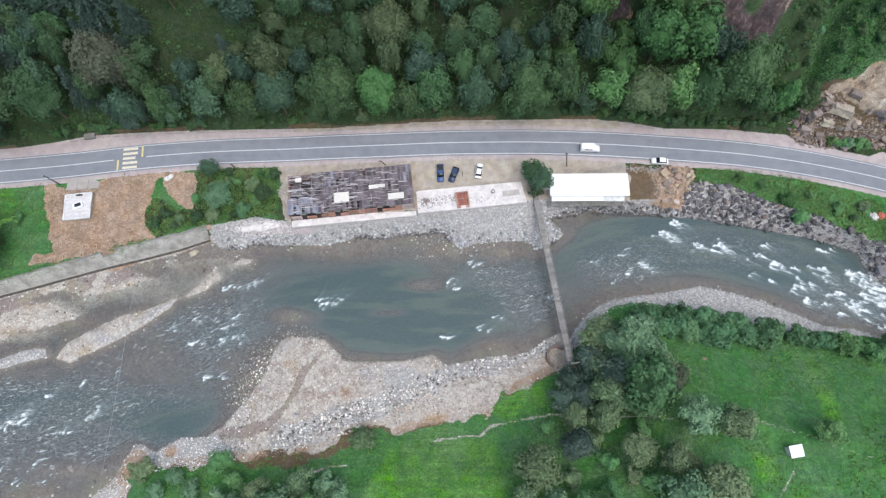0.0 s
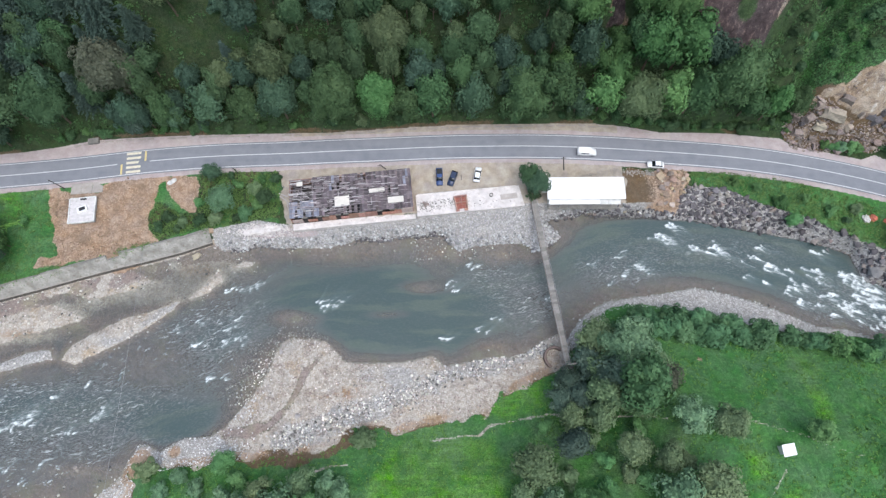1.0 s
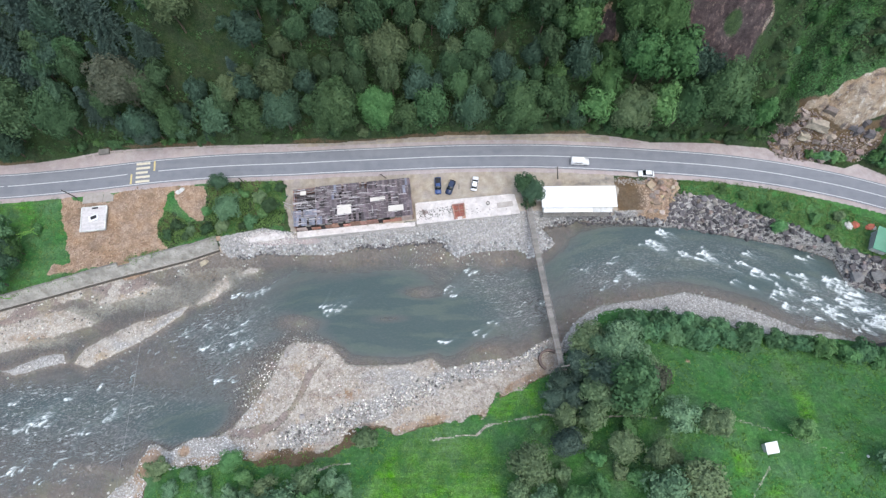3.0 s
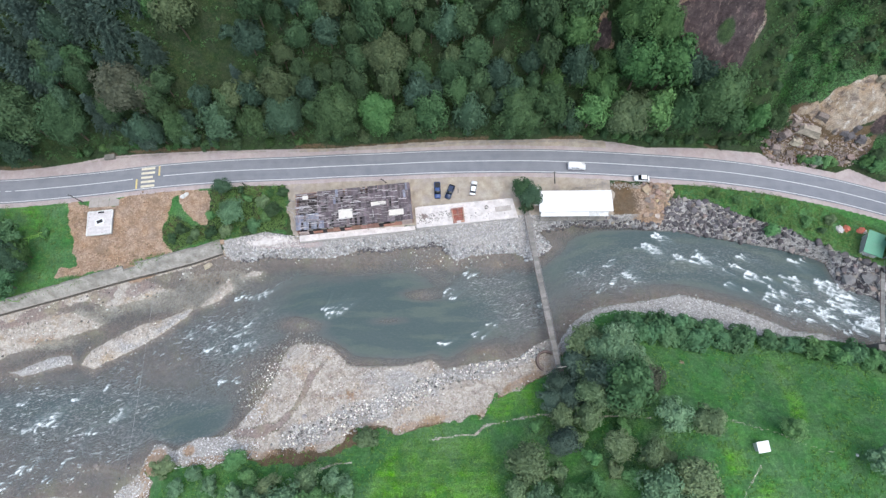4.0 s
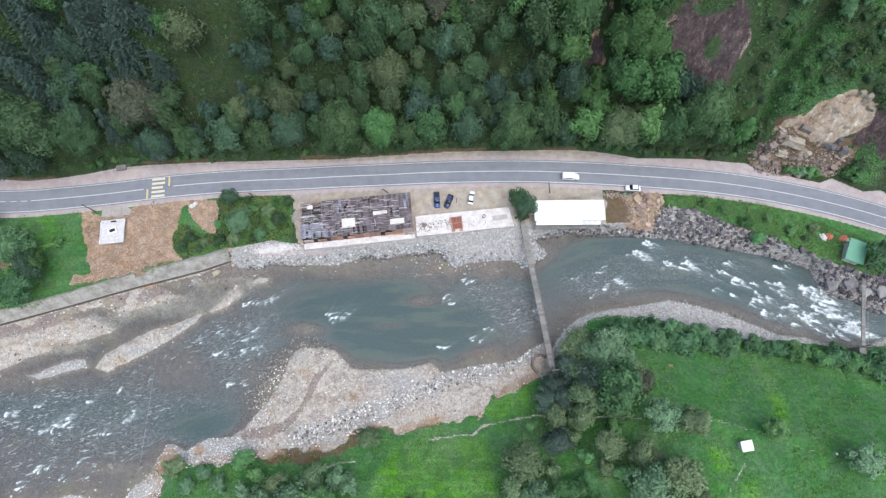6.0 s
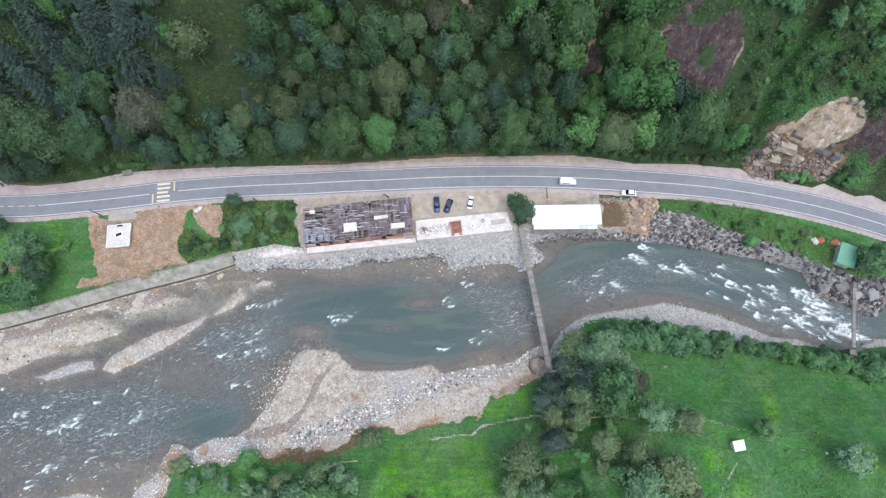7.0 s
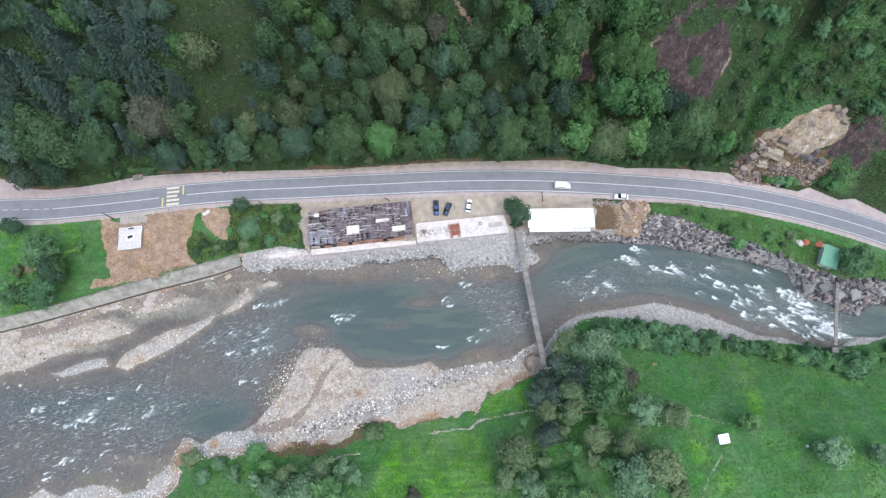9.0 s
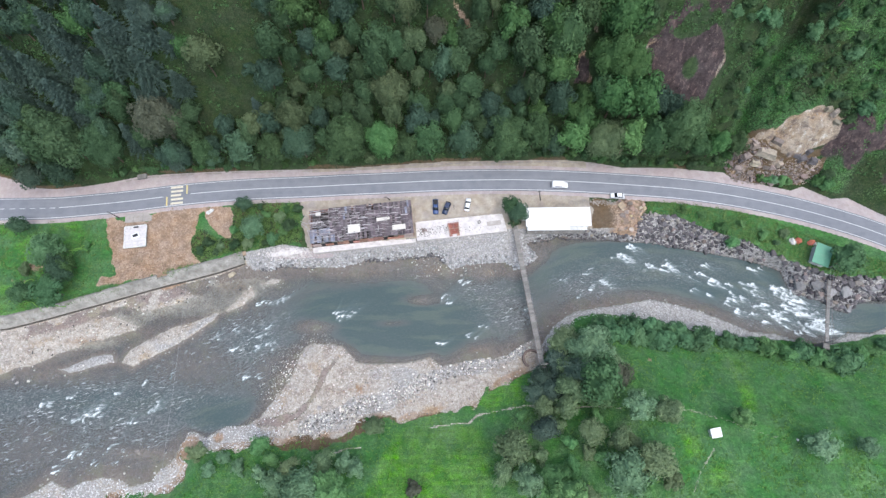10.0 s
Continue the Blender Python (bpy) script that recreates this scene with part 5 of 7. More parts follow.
# broken masonry ring beside the southern bridge head
ring = bmesh.new()
for k in range(9):
    a = radians(60 + k * 22)
    box(ring, (1.05, .6, 2.6), pose(28.6 + 2.5 * math.cos(a), 15.6 + 2.5 * math.sin(a), -3.6, random.uniform(-4, 4), 0, math.degrees(a) + 90), .06)
tagged(part("broken_well", ring, plain("brown_masonry", (.20, .15, .13), .9, vary=.3)), "broken curved brown masonry wall beside the footbridge", "masonry")

# ---- green-roofed shed ----
shed = thing("green_shed", pose(118.9, 45.7, level(119, 45.7) - .1, 0, 0, -24), "small shed with a green sheet roof above the boulders", "shed")
part("wall_block", boxed((3.9, 5.4, 2.9), pose(0, 0, 1.45), .03), WHITE_WALL, shed)
for k in range(9):
    part("roof_sheet", boxed((.56, 6.6, .07), pose(-2.24 + k * .56, 0, 3.25, 6, 0, 0), .015), GREEN_ROOF, shed)
part("fascia", boxed((5.1, .08, .25), pose(0, -3.3, 2.85), .01), GREEN_ROOF, shed)
part("door", boxed((.95, .08, 2.0), pose(0, -2.73, 1.0), .01), ROOF_GREY, shed, "grey door")

# ---- field shed ----
fs = thing("field_shed", pose(74.2, -5.8, level(74.2, -5.8) - .05, 0, 0, 9), "tiny field shed with a white sheet roof in the meadow", "shed")
part("wall_block", boxed((2.2, 1.7, 2.0), pose(0, 0, 1.0), .03), WHITE_WALL, fs)
for k in range(4):
    part("roof_sheet", boxed((.72, 2.5, .06), pose(-1.08 + k * .72, 0, 2.2, 8, 0, 0), .012), WHITE_PAINT, fs)
part("door", boxed((.8, .07, 1.7), pose(.2, -.98, .85), .01), WOOD_POLE, fs, "dark board door")

# ---- creepers over the bushes by the river wall ----
VINE = leaf("vine_leaf", (.15, .30, .06), (.24, .42, .12))
vr = random.Random(21)
for vx, vy, n in ((-116.4, 46.6, 7), (-131, 37.4, 6), (-123.6, 35, 5)):
    vine = thing("creeper", Matrix(), "lime-green creeper strands trailing over bushes and grass", "creeper", "creepers")
    for _ in range(n):
        x, y, a = vx + vr.uniform(-2.5, 2.5), vy + vr.uniform(-3, 3), vr.uniform(0, 6.28)
        pts = []
        for _ in range(9):
            pts.append((x, y, level(x, y) + vr.uniform(2.6, 4.2) * (1 if vx > -120 else .15)))
            a += vr.uniform(-.7, .7)
            x, y = x + .62 * math.cos(a), y + .62 * math.sin(a)
        part("strand", bent(pts, vr.uniform(.09, .17), 5), VINE, vine)

# ---- cable across the river ----
ca, cb = Vector((-80.4, -15.5, level(-80.4, -15.5) + 1.2)), Vector((-79.4, 44.4, level(-79.4, 46) + .6))
cable = thing("cable", Matrix(), "thin grey cable slung across the river from bank to bank", "cable")
part("wire", bent([tuple(ca.lerp(cb, k / 20) - Vector((0, 0, 2.2 * (k / 20) * (1 - k / 20)))) for k in range(21)], .03, 5), STEEL, cable)
for p in (ca, cb):
    part("stake", tube(bmesh.new(), (p.x, p.y, p.z - 2.2), (p.x, p.y, p.z + .12), .06, .05, 6), WOOD_POLE, cable, "dark stake")

# ---- poles ----
def pole(x, y, h, lean_x, lean_y, label):
    p = thing("utility_pole", pose(x, y, level(x, y) - .3), label, "pole", "utility poles")
    top = (lean_x, lean_y, h)
    part("shaft", tube(bmesh.new(), (0, 0, 0), top, .16, .1, 8), WOOD_POLE, p)
    part("cross_arm", boxed((1.3, .1, .12), pose(top[0], top[1], h - .5), .01), WOOD_POLE, p)
    for s in (-.5, .5):
        part("insulator", tube(bmesh.new(), (top[0] + s, top[1], h - .44), (top[0] + s, top[1], h - .2), .05, .04, 6), WHITE_WALL, p)


pole(33.7, 66.2, 7.0, -1.5, .4, "dark leaning utility pole beside the white-roofed building")
pole(-104.5, 61.7, 5.5, -1.0, .2, "dark leaning utility pole at the edge of the clay")
pole(-56.2, 65.6, 4.0, -.6, .1, "dark utility pole in the overgrown plot")
pole(-15.5, 66.9, 2.6, -1.5, .2, "short tilted utility pole behind the burnt building")
post = tagged(part("marker_post", boxed((.16, 1.6, .14), Matrix(), .02), CAR_DARK), "dark post lying on the yard between the parked cars", "post")
post.matrix_basis = pose(5.3, 64.2, level(5.3, 64.2) + .08)

# ---- heaps and odd pieces ----
def heap(x, y, w, d, h, material, label, category, seed):
    rng = random.Random(seed)
    bm = bmesh.new()
    bmesh.ops.create_uvsphere(bm, u_segments=20, v_segments=10, radius=1)
    for v in bm.verts:
        k = 1 + .25 * noise.noise(v.co * 1.7 + Vector((seed, 0, 0))) + .28 * noise.noise(v.co * 4.3 + Vector((0, seed, 0)))
        v.co = Vector((v.co.x * w * k, v.co.y * d * k, max(v.co.z, -.15) * h * k))
    ob = tagged(part(category.replace(" ", "_"), bm, material), label, category)
    ob.matrix_basis = pose(x, y, level(x, y), 0, 0, rng.uniform(0, 90))
    return ob


for x, y, w, d, k in ((-49.6, 49.8, 3.4, 1.3, 41), (-46.0, 50.0, 2.6, 1.0, 42), (-52.4, 49.3, 2.0, 1.0, 43)):
    heap(x, y, w, d, .55, SLAB_WHITE, "spilled whitish mortar mound on the gravel bank", "mortar mound", k).rotation_euler.z = .1
heap(112.6, 51.0, 1.0, 1.2, .8, TARP_WHITE, "white tarpaulin heap in the grass", "tarpaulin", 1)
heap(114.4, 51.3, 1.1, 1.0, .8, TARP_RED, "red tarpaulin heap beside the white one", "tarpaulin", 2)
heap(118.3, 50.6, 1.5, .9, .7, TARP_RED, "crumpled red tarpaulin near the green shed", "tarpaulin", 3)
heap(119.4, 50.2, .7, .6, .5, TARP_WHITE, "small white tarpaulin near the green shed", "tarpaulin", 4)
heap(97.0, -7.8, .3, .35, .35, WHITE_WALL, "white sack standing in the meadow", "sack", 5)
heap(3.2, 57.0, .9, 1.1, .5, ROCK_BROWN, "pile of grey rubble on the white slab", "rubble mound", 6)
heap(-4.4, 56.0, 1.3, 1.6, .7, ROCK_BROWN, "pile of broken boards and rubble on the slab", "rubble mound", 7)
for x, y, w, k in ((-75.4, 63.3, .9, 8), (-74.4, 64.0, .7, 9)):
    heap(x, y, w, .6, .5, WHITE_WALL, "broken pale concrete chunk on the clay", "concrete chunk", k)
for k in range(6):
    pl = tagged(part("board", boxed((random.uniform(2, 3.6), .2, .06), Matrix(), .01), PLANK_PALE), "loose pale board beside the burnt building", "board", "loose boards")
    pl.matrix_basis = pose(-42.6 + random.uniform(-1.2, 1), 56 + k * 1.1, level(-42.6, 57) + .3, random.uniform(-15, 15), random.uniform(-20, 20), random.uniform(0, 180))
stop = tagged(part("ditch_box", boxed((3.0, 1.6, 1.2), Matrix(), .05), CONCRETE_DARK), "grey concrete culvert box at the forest edge", "culvert")
stop.matrix_basis = pose(-99.3, 76.4, level(-99.3, 76.4) + .3, 0, 0, 8)

# ---- vehicles ----
def loft(rows, cap=True):
    """Sections (x, half width low, half width high, z low, z shoulder, z top) skinned into a body with a rounded section."""
    bm = bmesh.new()
    rings = []
    for x, wl, wh, z0, zs, zt in rows:
        pts = [(-wl * .92, z0), (-wl, z0 + .12), (-wl, zs), (-wh, zt), (wh, zt), (wl, zs), (wl, z0 + .12), (wl * .92, z0)]
        rings.append([bm.verts.new((x, y, z)) for y, z in pts])
    for a, b in zip(rings, rings[1:]):
        for k in range(8):
            bm.faces.new((a[k], a[(k + 1) % 8], b[(k + 1) % 8], b[k]))
    if cap:
        bm.faces.new(rings[0])
        bm.faces.new(rings[-1][::-1])
    bmesh.ops.recalc_face_normals(bm, faces=bm.faces)
    bmesh.ops.bevel(bm, geom=[e for e in bm.edges if e.calc_face_angle(0) > .5], offset=.05, segments=2, affect="EDGES")
    for f in bm.faces:
        f.smooth = True
    return bm


def car(name, x, y, turn, paint, label, kind="saloon"):
    on_road = np.min(np.hypot(RP[:, 0] - x, RP[:, 1] - y)) < 4.5
    z = road_level(x) + .09 if on_road else level(x, y) + .02
    c = thing(name, pose(x, y, z, 0, 0, turn), label, "van" if kind == "van" else "pickup" if kind == "pickup" else "car")
    if kind == "van":
        L, W = 5.3, .98
        body = [(-2.65, .9, .82, .35, 1.0, 1.2), (-2.55, .98, .9, .3, 1.1, 1.95), (1.0, .98, .9, .3, 1.1, 2.0), (1.75, .98, .8, .3, 1.05, 1.5), (2.45, .96, .78, .32, .8, 1.02), (2.65, .84, .7, .38, .7, .85)]
        glass = [(1.02, .88, .84, 1.2, 1.5, 1.97), (1.78, .84, .72, 1.08, 1.25, 1.46)]
        roof = (3.3, 1.66, -0.75, 2.0)
        wheels = (1.7, -1.6)
    elif kind == "pickup":
        L, W = 5.1, .92
        body = [(-2.55, .86, .84, .4, .8, .95), (-2.4, .92, .9, .38, .85, .98), (-.3, .92, .9, .38, .85, .98), (.9, .92, .86, .38, .85, 1.0), (2.3, .9, .78, .38, .75, .92), (2.55, .8, .68, .42, .65, .75)]
        glass = [(-.55, .84, .72, .92, 1.1, 1.6), (-.3, .86, .72, .92, 1.1, 1.66), (.65, .86, .72, .92, 1.1, 1.66), (1.35, .84, .7, .92, .98, 1.06)]
        roof = (1.0, 1.34, .12, 1.67)
        wheels = (1.65, -1.55)
    else:
        L, W = 4.5, .89
        tall = .16 if kind == "suv" else 0
        body = [(-2.25, .76, .7, .36, .62, .78), (-2.1, .87, .8, .3, .7, .95 + tall), (-1.3, .89, .82, .28, .75, .98 + tall), (.8, .89, .82, .28, .75, .96 + tall), (2.0, .87, .74, .3, .68, .82 + tall), (2.25, .72, .6, .36, .58, .66)]
        back = -2.0 if kind == "suv" else -1.75
        glass = [(back, .8, .7, .9, .95, 1.0 + tall), (back + .55, .82, .62, .9, 1.05, 1.4 + tall), (.15, .82, .62, .9, 1.05, 1.43 + tall), (1.05, .8, .68, .9, .94, .98 + tall)]
        roof = (abs(back + .6) + .45, 1.3, (back + .55 + .15) / 2, 1.435 + tall)
        wheels = (1.35, -1.32)
    part("body", loft(body), paint, c)
    part("glasshouse", loft(glass), GLASS_DARK, c, "dark tinted glass")
    l, w, x0, z0 = roof
    part("roof", boxed((l, w, .07), pose(x0, 0, z0), .03), paint, c)
    if kind == "pickup":
        part("load_bed", boxed((1.75, 1.5, .06), pose(-1.45, 0, .99), .01), CAR_DARK, c, "dark empty load bed")
        for s in (-1, 1):
            part("bed_side", boxed((1.9, .09, .25), pose(-1.45, s * .82, 1.05), .02), paint, c)
        part("tailgate", boxed((.09, 1.6, .25), pose(-2.42, 0, 1.05), .02), paint, c)
    if kind == "van":
        part("roof_rib", boxed((3.0, .06, .04), pose(-.8, .4, 2.05), .01), paint, c)
        part("roof_rib", boxed((3.0, .06, .04), pose(-.8, -.4, 2.05), .01), paint, c)
        for s in (-1, 1):
            part("side_window", boxed((2.2, .03, .45), pose(-.6, s * .955, 1.5), .01), GLASS_DARK, c)
    for wx_ in wheels:
        for s in (-1, 1):
            ty = part("wheel", tube(bmesh.new(), (wx_, s * (W - .2), .32), (wx_, s * (W + .01), .32), .32, None, 18), TYRE, c, "black tyre")
            part("rim", tube(bmesh.new(), (wx_, s * (W - .05), .32), (wx_, s * (W + .02), .32), .2, None, 12), RIM, ty, "alloy rim")
    for s in (-1, 1):
        part("headlight", boxed((.12, .34, .14), pose(L / 2 - .1, s * .55, .66), .03), LAMP_CLEAR, c)
        part("tail_light", boxed((.1, .3, .16), pose(-L / 2 + .07, s * .6, .75), .03), LAMP_RED, c)
        part("mirror", boxed((.1, .2, .13), pose(.75, s * (W + .08), 1.02), .03), paint, c)
    part("bumper", boxed((.16, W * 1.6, .2), pose(L / 2 - .04, 0, .45), .05), CAR_DARK, c)
    part("bumper", boxed((.16, W * 1.6, .2), pose(-L / 2 + .04, 0, .45), .05), CAR_DARK, c)
    return c


car("pickup_truck", -.7, 64.2, -88, CAR_BLUE, "blue pickup truck with a dark load bed parked on the yard", "pickup")
car("parked_car", 2.9, 63.7, -111, CAR_NAVY, "dark blue estate car parked on the dusty yard", "suv")
car("parked_car", 9.8, 64.8, 80, CAR_WHITE, "white saloon car parked on the dusty yard")
car("parked_car", 58.6, 67.1, 176, CAR_WHITE, "white saloon car stopped at the road edge")
car("white_van", 40.1, 71.1, -2, CAR_WHITE, "white van driving on the asphalt road", "van")

# ---- trees ----
def ball(level_of):
    bm = bmesh.new()
    bmesh.ops.create_icosphere(bm, subdivisions=level_of, radius=1.0)
    me = bpy.data.meshes.new("ball")
    bm.to_mesh(me)
    bm.free()
    out = arrays(me)
    bpy.data.meshes.remove(me)
    return out


BALLS = {k: ball(k) for k in (2, 3)}


def leaf_cloud(rng, centres, radii, middle, count, size, fine):
    """A leafy crown: an inner body that follows the lobes, under many small single leaf sprays."""
    B, BF = BALLS[fine]
    rel = centres - middle
    proj = B @ rel.T
    away = (rel ** 2).sum(1)[None] - proj ** 2
    hit = np.where((away < radii ** 2) & (proj > 0), proj + np.sqrt(np.clip(radii ** 2 - away, 0, None)), 0).max(1)
    hit = np.maximum(hit, .35 * hit.max())
    core = middle + B * (hit * rng.uniform(.76, .92, len(B)))[:, None]
    k = rng.choice(len(centres), count, p=radii ** 2 / (radii ** 2).sum())
    d = rng.normal(size=(count, 3))
    d[:, 2] += .3
    d += .55 * (centres[k] - middle) / np.linalg.norm(centres - middle, axis=1).max()
    d /= np.linalg.norm(d, axis=1)[:, None]
    P = centres[k] + d * (radii[k] * (1.15 - .42 * rng.random(count) ** 1.6))[:, None]
    o = P - middle
    o /= np.linalg.norm(o, axis=1)[:, None]
    nrm = d * .85 + o * .35 + rng.normal(size=(count, 3)) * .38
    nrm[:, 2] += .3
    nrm /= np.linalg.norm(nrm, axis=1)[:, None]
    t = np.cross(nrm, rng.normal(size=(count, 3)))
    t /= np.linalg.norm(t, axis=1)[:, None]
    b = np.cross(nrm, t)
    s = (size * rng.uniform(.55, 1.4, count))[:, None]
    V = np.stack((P - t * s, P + t * s * .5 + b * s * .75, P + t * s * .5 - b * s * .75), 1).reshape(-1, 3)
    n = np.arange(count)[:, None] * 3 + len(core)
    return np.vstack((core, V)), np.vstack((BF, np.hstack((n, n + 1, n + 2))))


def crown_mesh(kind, seed, bush=False, big=False):
    """A crown of radius 5 (bush: 2.5, big tree: 8) over its base: uneven lobes, narrower towards the top."""
    rng = np.random.default_rng(seed)
    R = 2.5 if bush else 8.0 if big else 5.0
    n = 16 if bush else 54 if big else 34
    u = rng.normal(size=(n, 3))
    u /= np.linalg.norm(u, axis=1)[:, None]
    u[:, 2] = np.abs(u[:, 2]) * rng.choice((1, 1, -.5), n)
    tall = .85 if bush else 1.12 if kind in (0, 1, 2, 7, 10, 11, 13) else .95
    c = u * (R * rng.uniform(.42, .86, n))[:, None]
    c[:, :2] *= (1.05 - .32 * np.clip(c[:, 2:3] / R, 0, 1)) * rng.uniform(.88, 1.1, 2)
    base = R * (.62 if bush else 1.2)
    c[:, 2] = c[:, 2] * tall + base
    r = R * rng.uniform(.15, .36, n)
    c = np.vstack((c, [[.01, 0, base]]))
    r = np.append(r, R * .52)
    return mesh_of("crown", *leaf_cloud(rng, c, r, np.array((0, 0, base)), 1250 if bush else 9500 if big else 2800, .235 if bush else .34 if big else .32, 2 if bush else 3 if big else 2))


def conifer_mesh(seed):
    """Whorls of drooping feathery fronds round a straight stem, radius 5, 15 m high."""
    rng = np.random.default_rng(seed)
    H, V = 15.0, []
    for z in np.arange(1.6, H - .2, .6):
        reach = 5.0 * (1 - (z / H) ** 1.25) + .3
        arms = int(7 + reach * 1.7)
        for a in rng.uniform(0, .8) + np.arange(arms) * 6.283 / arms + rng.normal(0, .2, arms):
            L = reach * rng.uniform(.6, 1.15)
            m = max(2, int(L / .36))
            s = np.linspace(.12, 1, m)
            bend = a + rng.normal(0, .12) * s
            out = np.c_[np.cos(bend), np.sin(bend), np.zeros(m)]
            side = np.c_[-np.sin(bend), np.cos(bend), np.zeros(m)]
            mid = out * (s * L)[:, None] + np.array([0, 0, z]) - np.array([0, 0, 1]) * (.30 * L * s ** 1.6)[:, None] + rng.normal(0, .13, (m, 3))
            w = ((.42 * (1.1 - s) + .16) * rng.uniform(.7, 1.4, m))[:, None]
            for q in (-1, 1):
                fwd = out * rng.uniform(.35, .75, (m, 1))
                V.append(np.stack((mid - out * .25, mid + side * q * w * 1.2 + fwd + rng.normal(0, .1, (m, 3)), mid + out * .5 + rng.normal(0, .08, (m, 3))), 1))
    V = np.concatenate(V).reshape(-1, 3)
    return mesh_of("crown", V, np.arange(len(V)).reshape(-1, 3))


def trunk_mesh(height, r, seed, limbs=6):
    rng = random.Random(seed)
    bm = bmesh.new()
    p, pts = Vector((0, 0, -.6)), []
    for k in range(5):
        q = Vector((rng.uniform(-.15, .15) * k, rng.uniform(-.15, .15) * k, -.6 + (height + .6) * (k + 1) / 5))
        tube(bm, p, q, r * (1 - k * .16), r * (1 - (k + 1) * .16), 6)
        pts.append(q)
        p = q
    for k in range(limbs):
        o = pts[rng.randint(1, 3)]
        a = rng.uniform(0, 6.283)
        L = height * rng.uniform(.3, .5)
        tube(bm, o, o + Vector((math.cos(a) * L, math.sin(a) * L, L * rng.uniform(.5, .9))), r * .38, r * .12, 4)
    me = bpy.data.meshes.new("trunk")
    bm.to_mesh(me)
    bm.free()
    return me


TREE_WORDS = ["green leafy", "bright green leafy", "dark blue-green leafy", "olive-green leafy", "thin brownish-green", "tall dark needle", "pale grey-green leafy", "fresh mid-green hazel-like", "dull olive-grey leafy", "dark grey-green leafy", "cool mid-green leafy", "mid-green leafy", "dense fresh green", "fresh light-green leafy"]
MODELS = {}


def plant(x, y, r, kind, where, group, bush=False, grow=1.16):
    """A tree, or a bush, of crown radius r; the first of a model is built, the rest are its copies."""
    kind = int(kind)
    var = int(abs(x * 7.3 + y * 3.1)) % 3
    big = not bush and kind != 5 and r * grow > 6.2
    key = (kind, var, bush, big)
    size = r * grow / (2.5 if bush else 7.0 if kind == 5 else 8.0 if big else 5.0)
    z = level(x, y) - .05
    rnd = random.Random(int(x * 100 + y * 7))
    tall = rnd.uniform(.9, 1.12) * (1.22 if y > 78 and not bush and kind != 5 else 1)
    m = Matrix.LocRotScale((x, y, z), Euler((0, 0, rnd.uniform(0, 6.28))), Vector((size * rnd.uniform(.88, 1.1), size * rnd.uniform(.88, 1.1), size * tall)))
    if key in MODELS:
        ob = copy_thing(MODELS[key], m)
    else:
        ob = thing("bush" if bush else "conifer" if kind == 5 else "tree", m, "x", "bush" if bush else "tree")
        if kind == 5 and not bush:
            crown, trunk = conifer_mesh(300 + var), trunk_mesh(13, .28, 40 + var, 0)
        else:
            crown = crown_mesh(kind, 100 + kind * 10 + var + (500 if bush else 0), bush, big)
            trunk = trunk_mesh(1.4 if bush else 10.4 if big else 6.5, .09 if bush else .45 if big else .3, 60 + kind * 3 + var, 4 if bush else 7)
        part("trunk", trunk, BARK, ob)
        part("crown", crown, LEAVES[kind], ob)
        MODELS[key] = ob
    return tagged(ob, TREE_WORDS[kind] + (" bush " if bush else " tree ") + where, "bush" if bush else "tree", group)


def plants(text, where, group, bush=False, grow=1.16, kinds=None):
    for x, y, r, k in line(text):
        k = (kinds or {}).get(int(k), int(k))
        if k == 0 and x > 30 and y > 79:
            k = 1
        plant(x, y, r, k, where, group, bush or r < 2.6, grow)


ROADSIDE = ("-63.2,82.1,4.8,2 -52.4,82.3,4.3,0 -43.8,82.2,5.4,2 -29.6,81.9,6.1,0 -17.2,83.1,5.6,1 -9.6,82.3,4.5,0 -2.6,82.5,4.9,0 8.5,82.5,4.2,2 22.2,83,6,0 "
            "31.3,84.6,4.9,0 37.2,83.3,3.9,2 43.7,83.8,5,1 53.9,82.8,5.8,3 60.4,81.9,5.1,1 67.1,82,5.1,0 74,82.7,6.7,0 82.1,80.9,3.7,0 88,79.8,2.9,1 94.6,80.5,2.9,0")
SLOPE_A = ("-66.5,97.5,4.9,6 -71.9,100.1,3.1,1 -55.3,97.6,2.2,2 -49.5,94.9,4.1,2 -52.1,89.4,2.7,6 -46.2,90.8,3.4,0 -37.3,91.3,3.4,0 -32.5,99.4,4,0 -29.1,96.9,3.6,2 "
           "-22.3,96.6,4,0 -14.2,92.9,5.8,6 -16.6,101.1,4.2,0 -21.3,92.9,3.7,0 -37.5,105.6,4.9,1 -46.6,107,3.6,2 -26.1,106.5,4.4,2 -11.9,106.9,4.3,0 -6,102,3.9,6 "
           "-36.9,95.8,3.3,0 -27,91,3.7,0")
SLOPE_B = ("4.6,102.6,3.5,1 9.9,101.3,4.4,0 14.8,98.2,3.9,0 6.7,98.3,3.9,0 3,93.4,4,6 9.6,93.2,3.6,0 21.5,103.3,5.3,1 17.9,100.6,3.9,0 26.4,97.4,5,0 28.9,93.1,4.8,0 "
           "31.6,88.4,4.5,0 36.2,95.7,4,1 37.2,91.1,4.5,2 44.8,92,4.1,0 50.6,96.5,5.5,1 52.1,101.7,5,1 56.8,94.6,5.6,1 53.5,89.5,4.9,0 60.4,88.8,5.3,0")
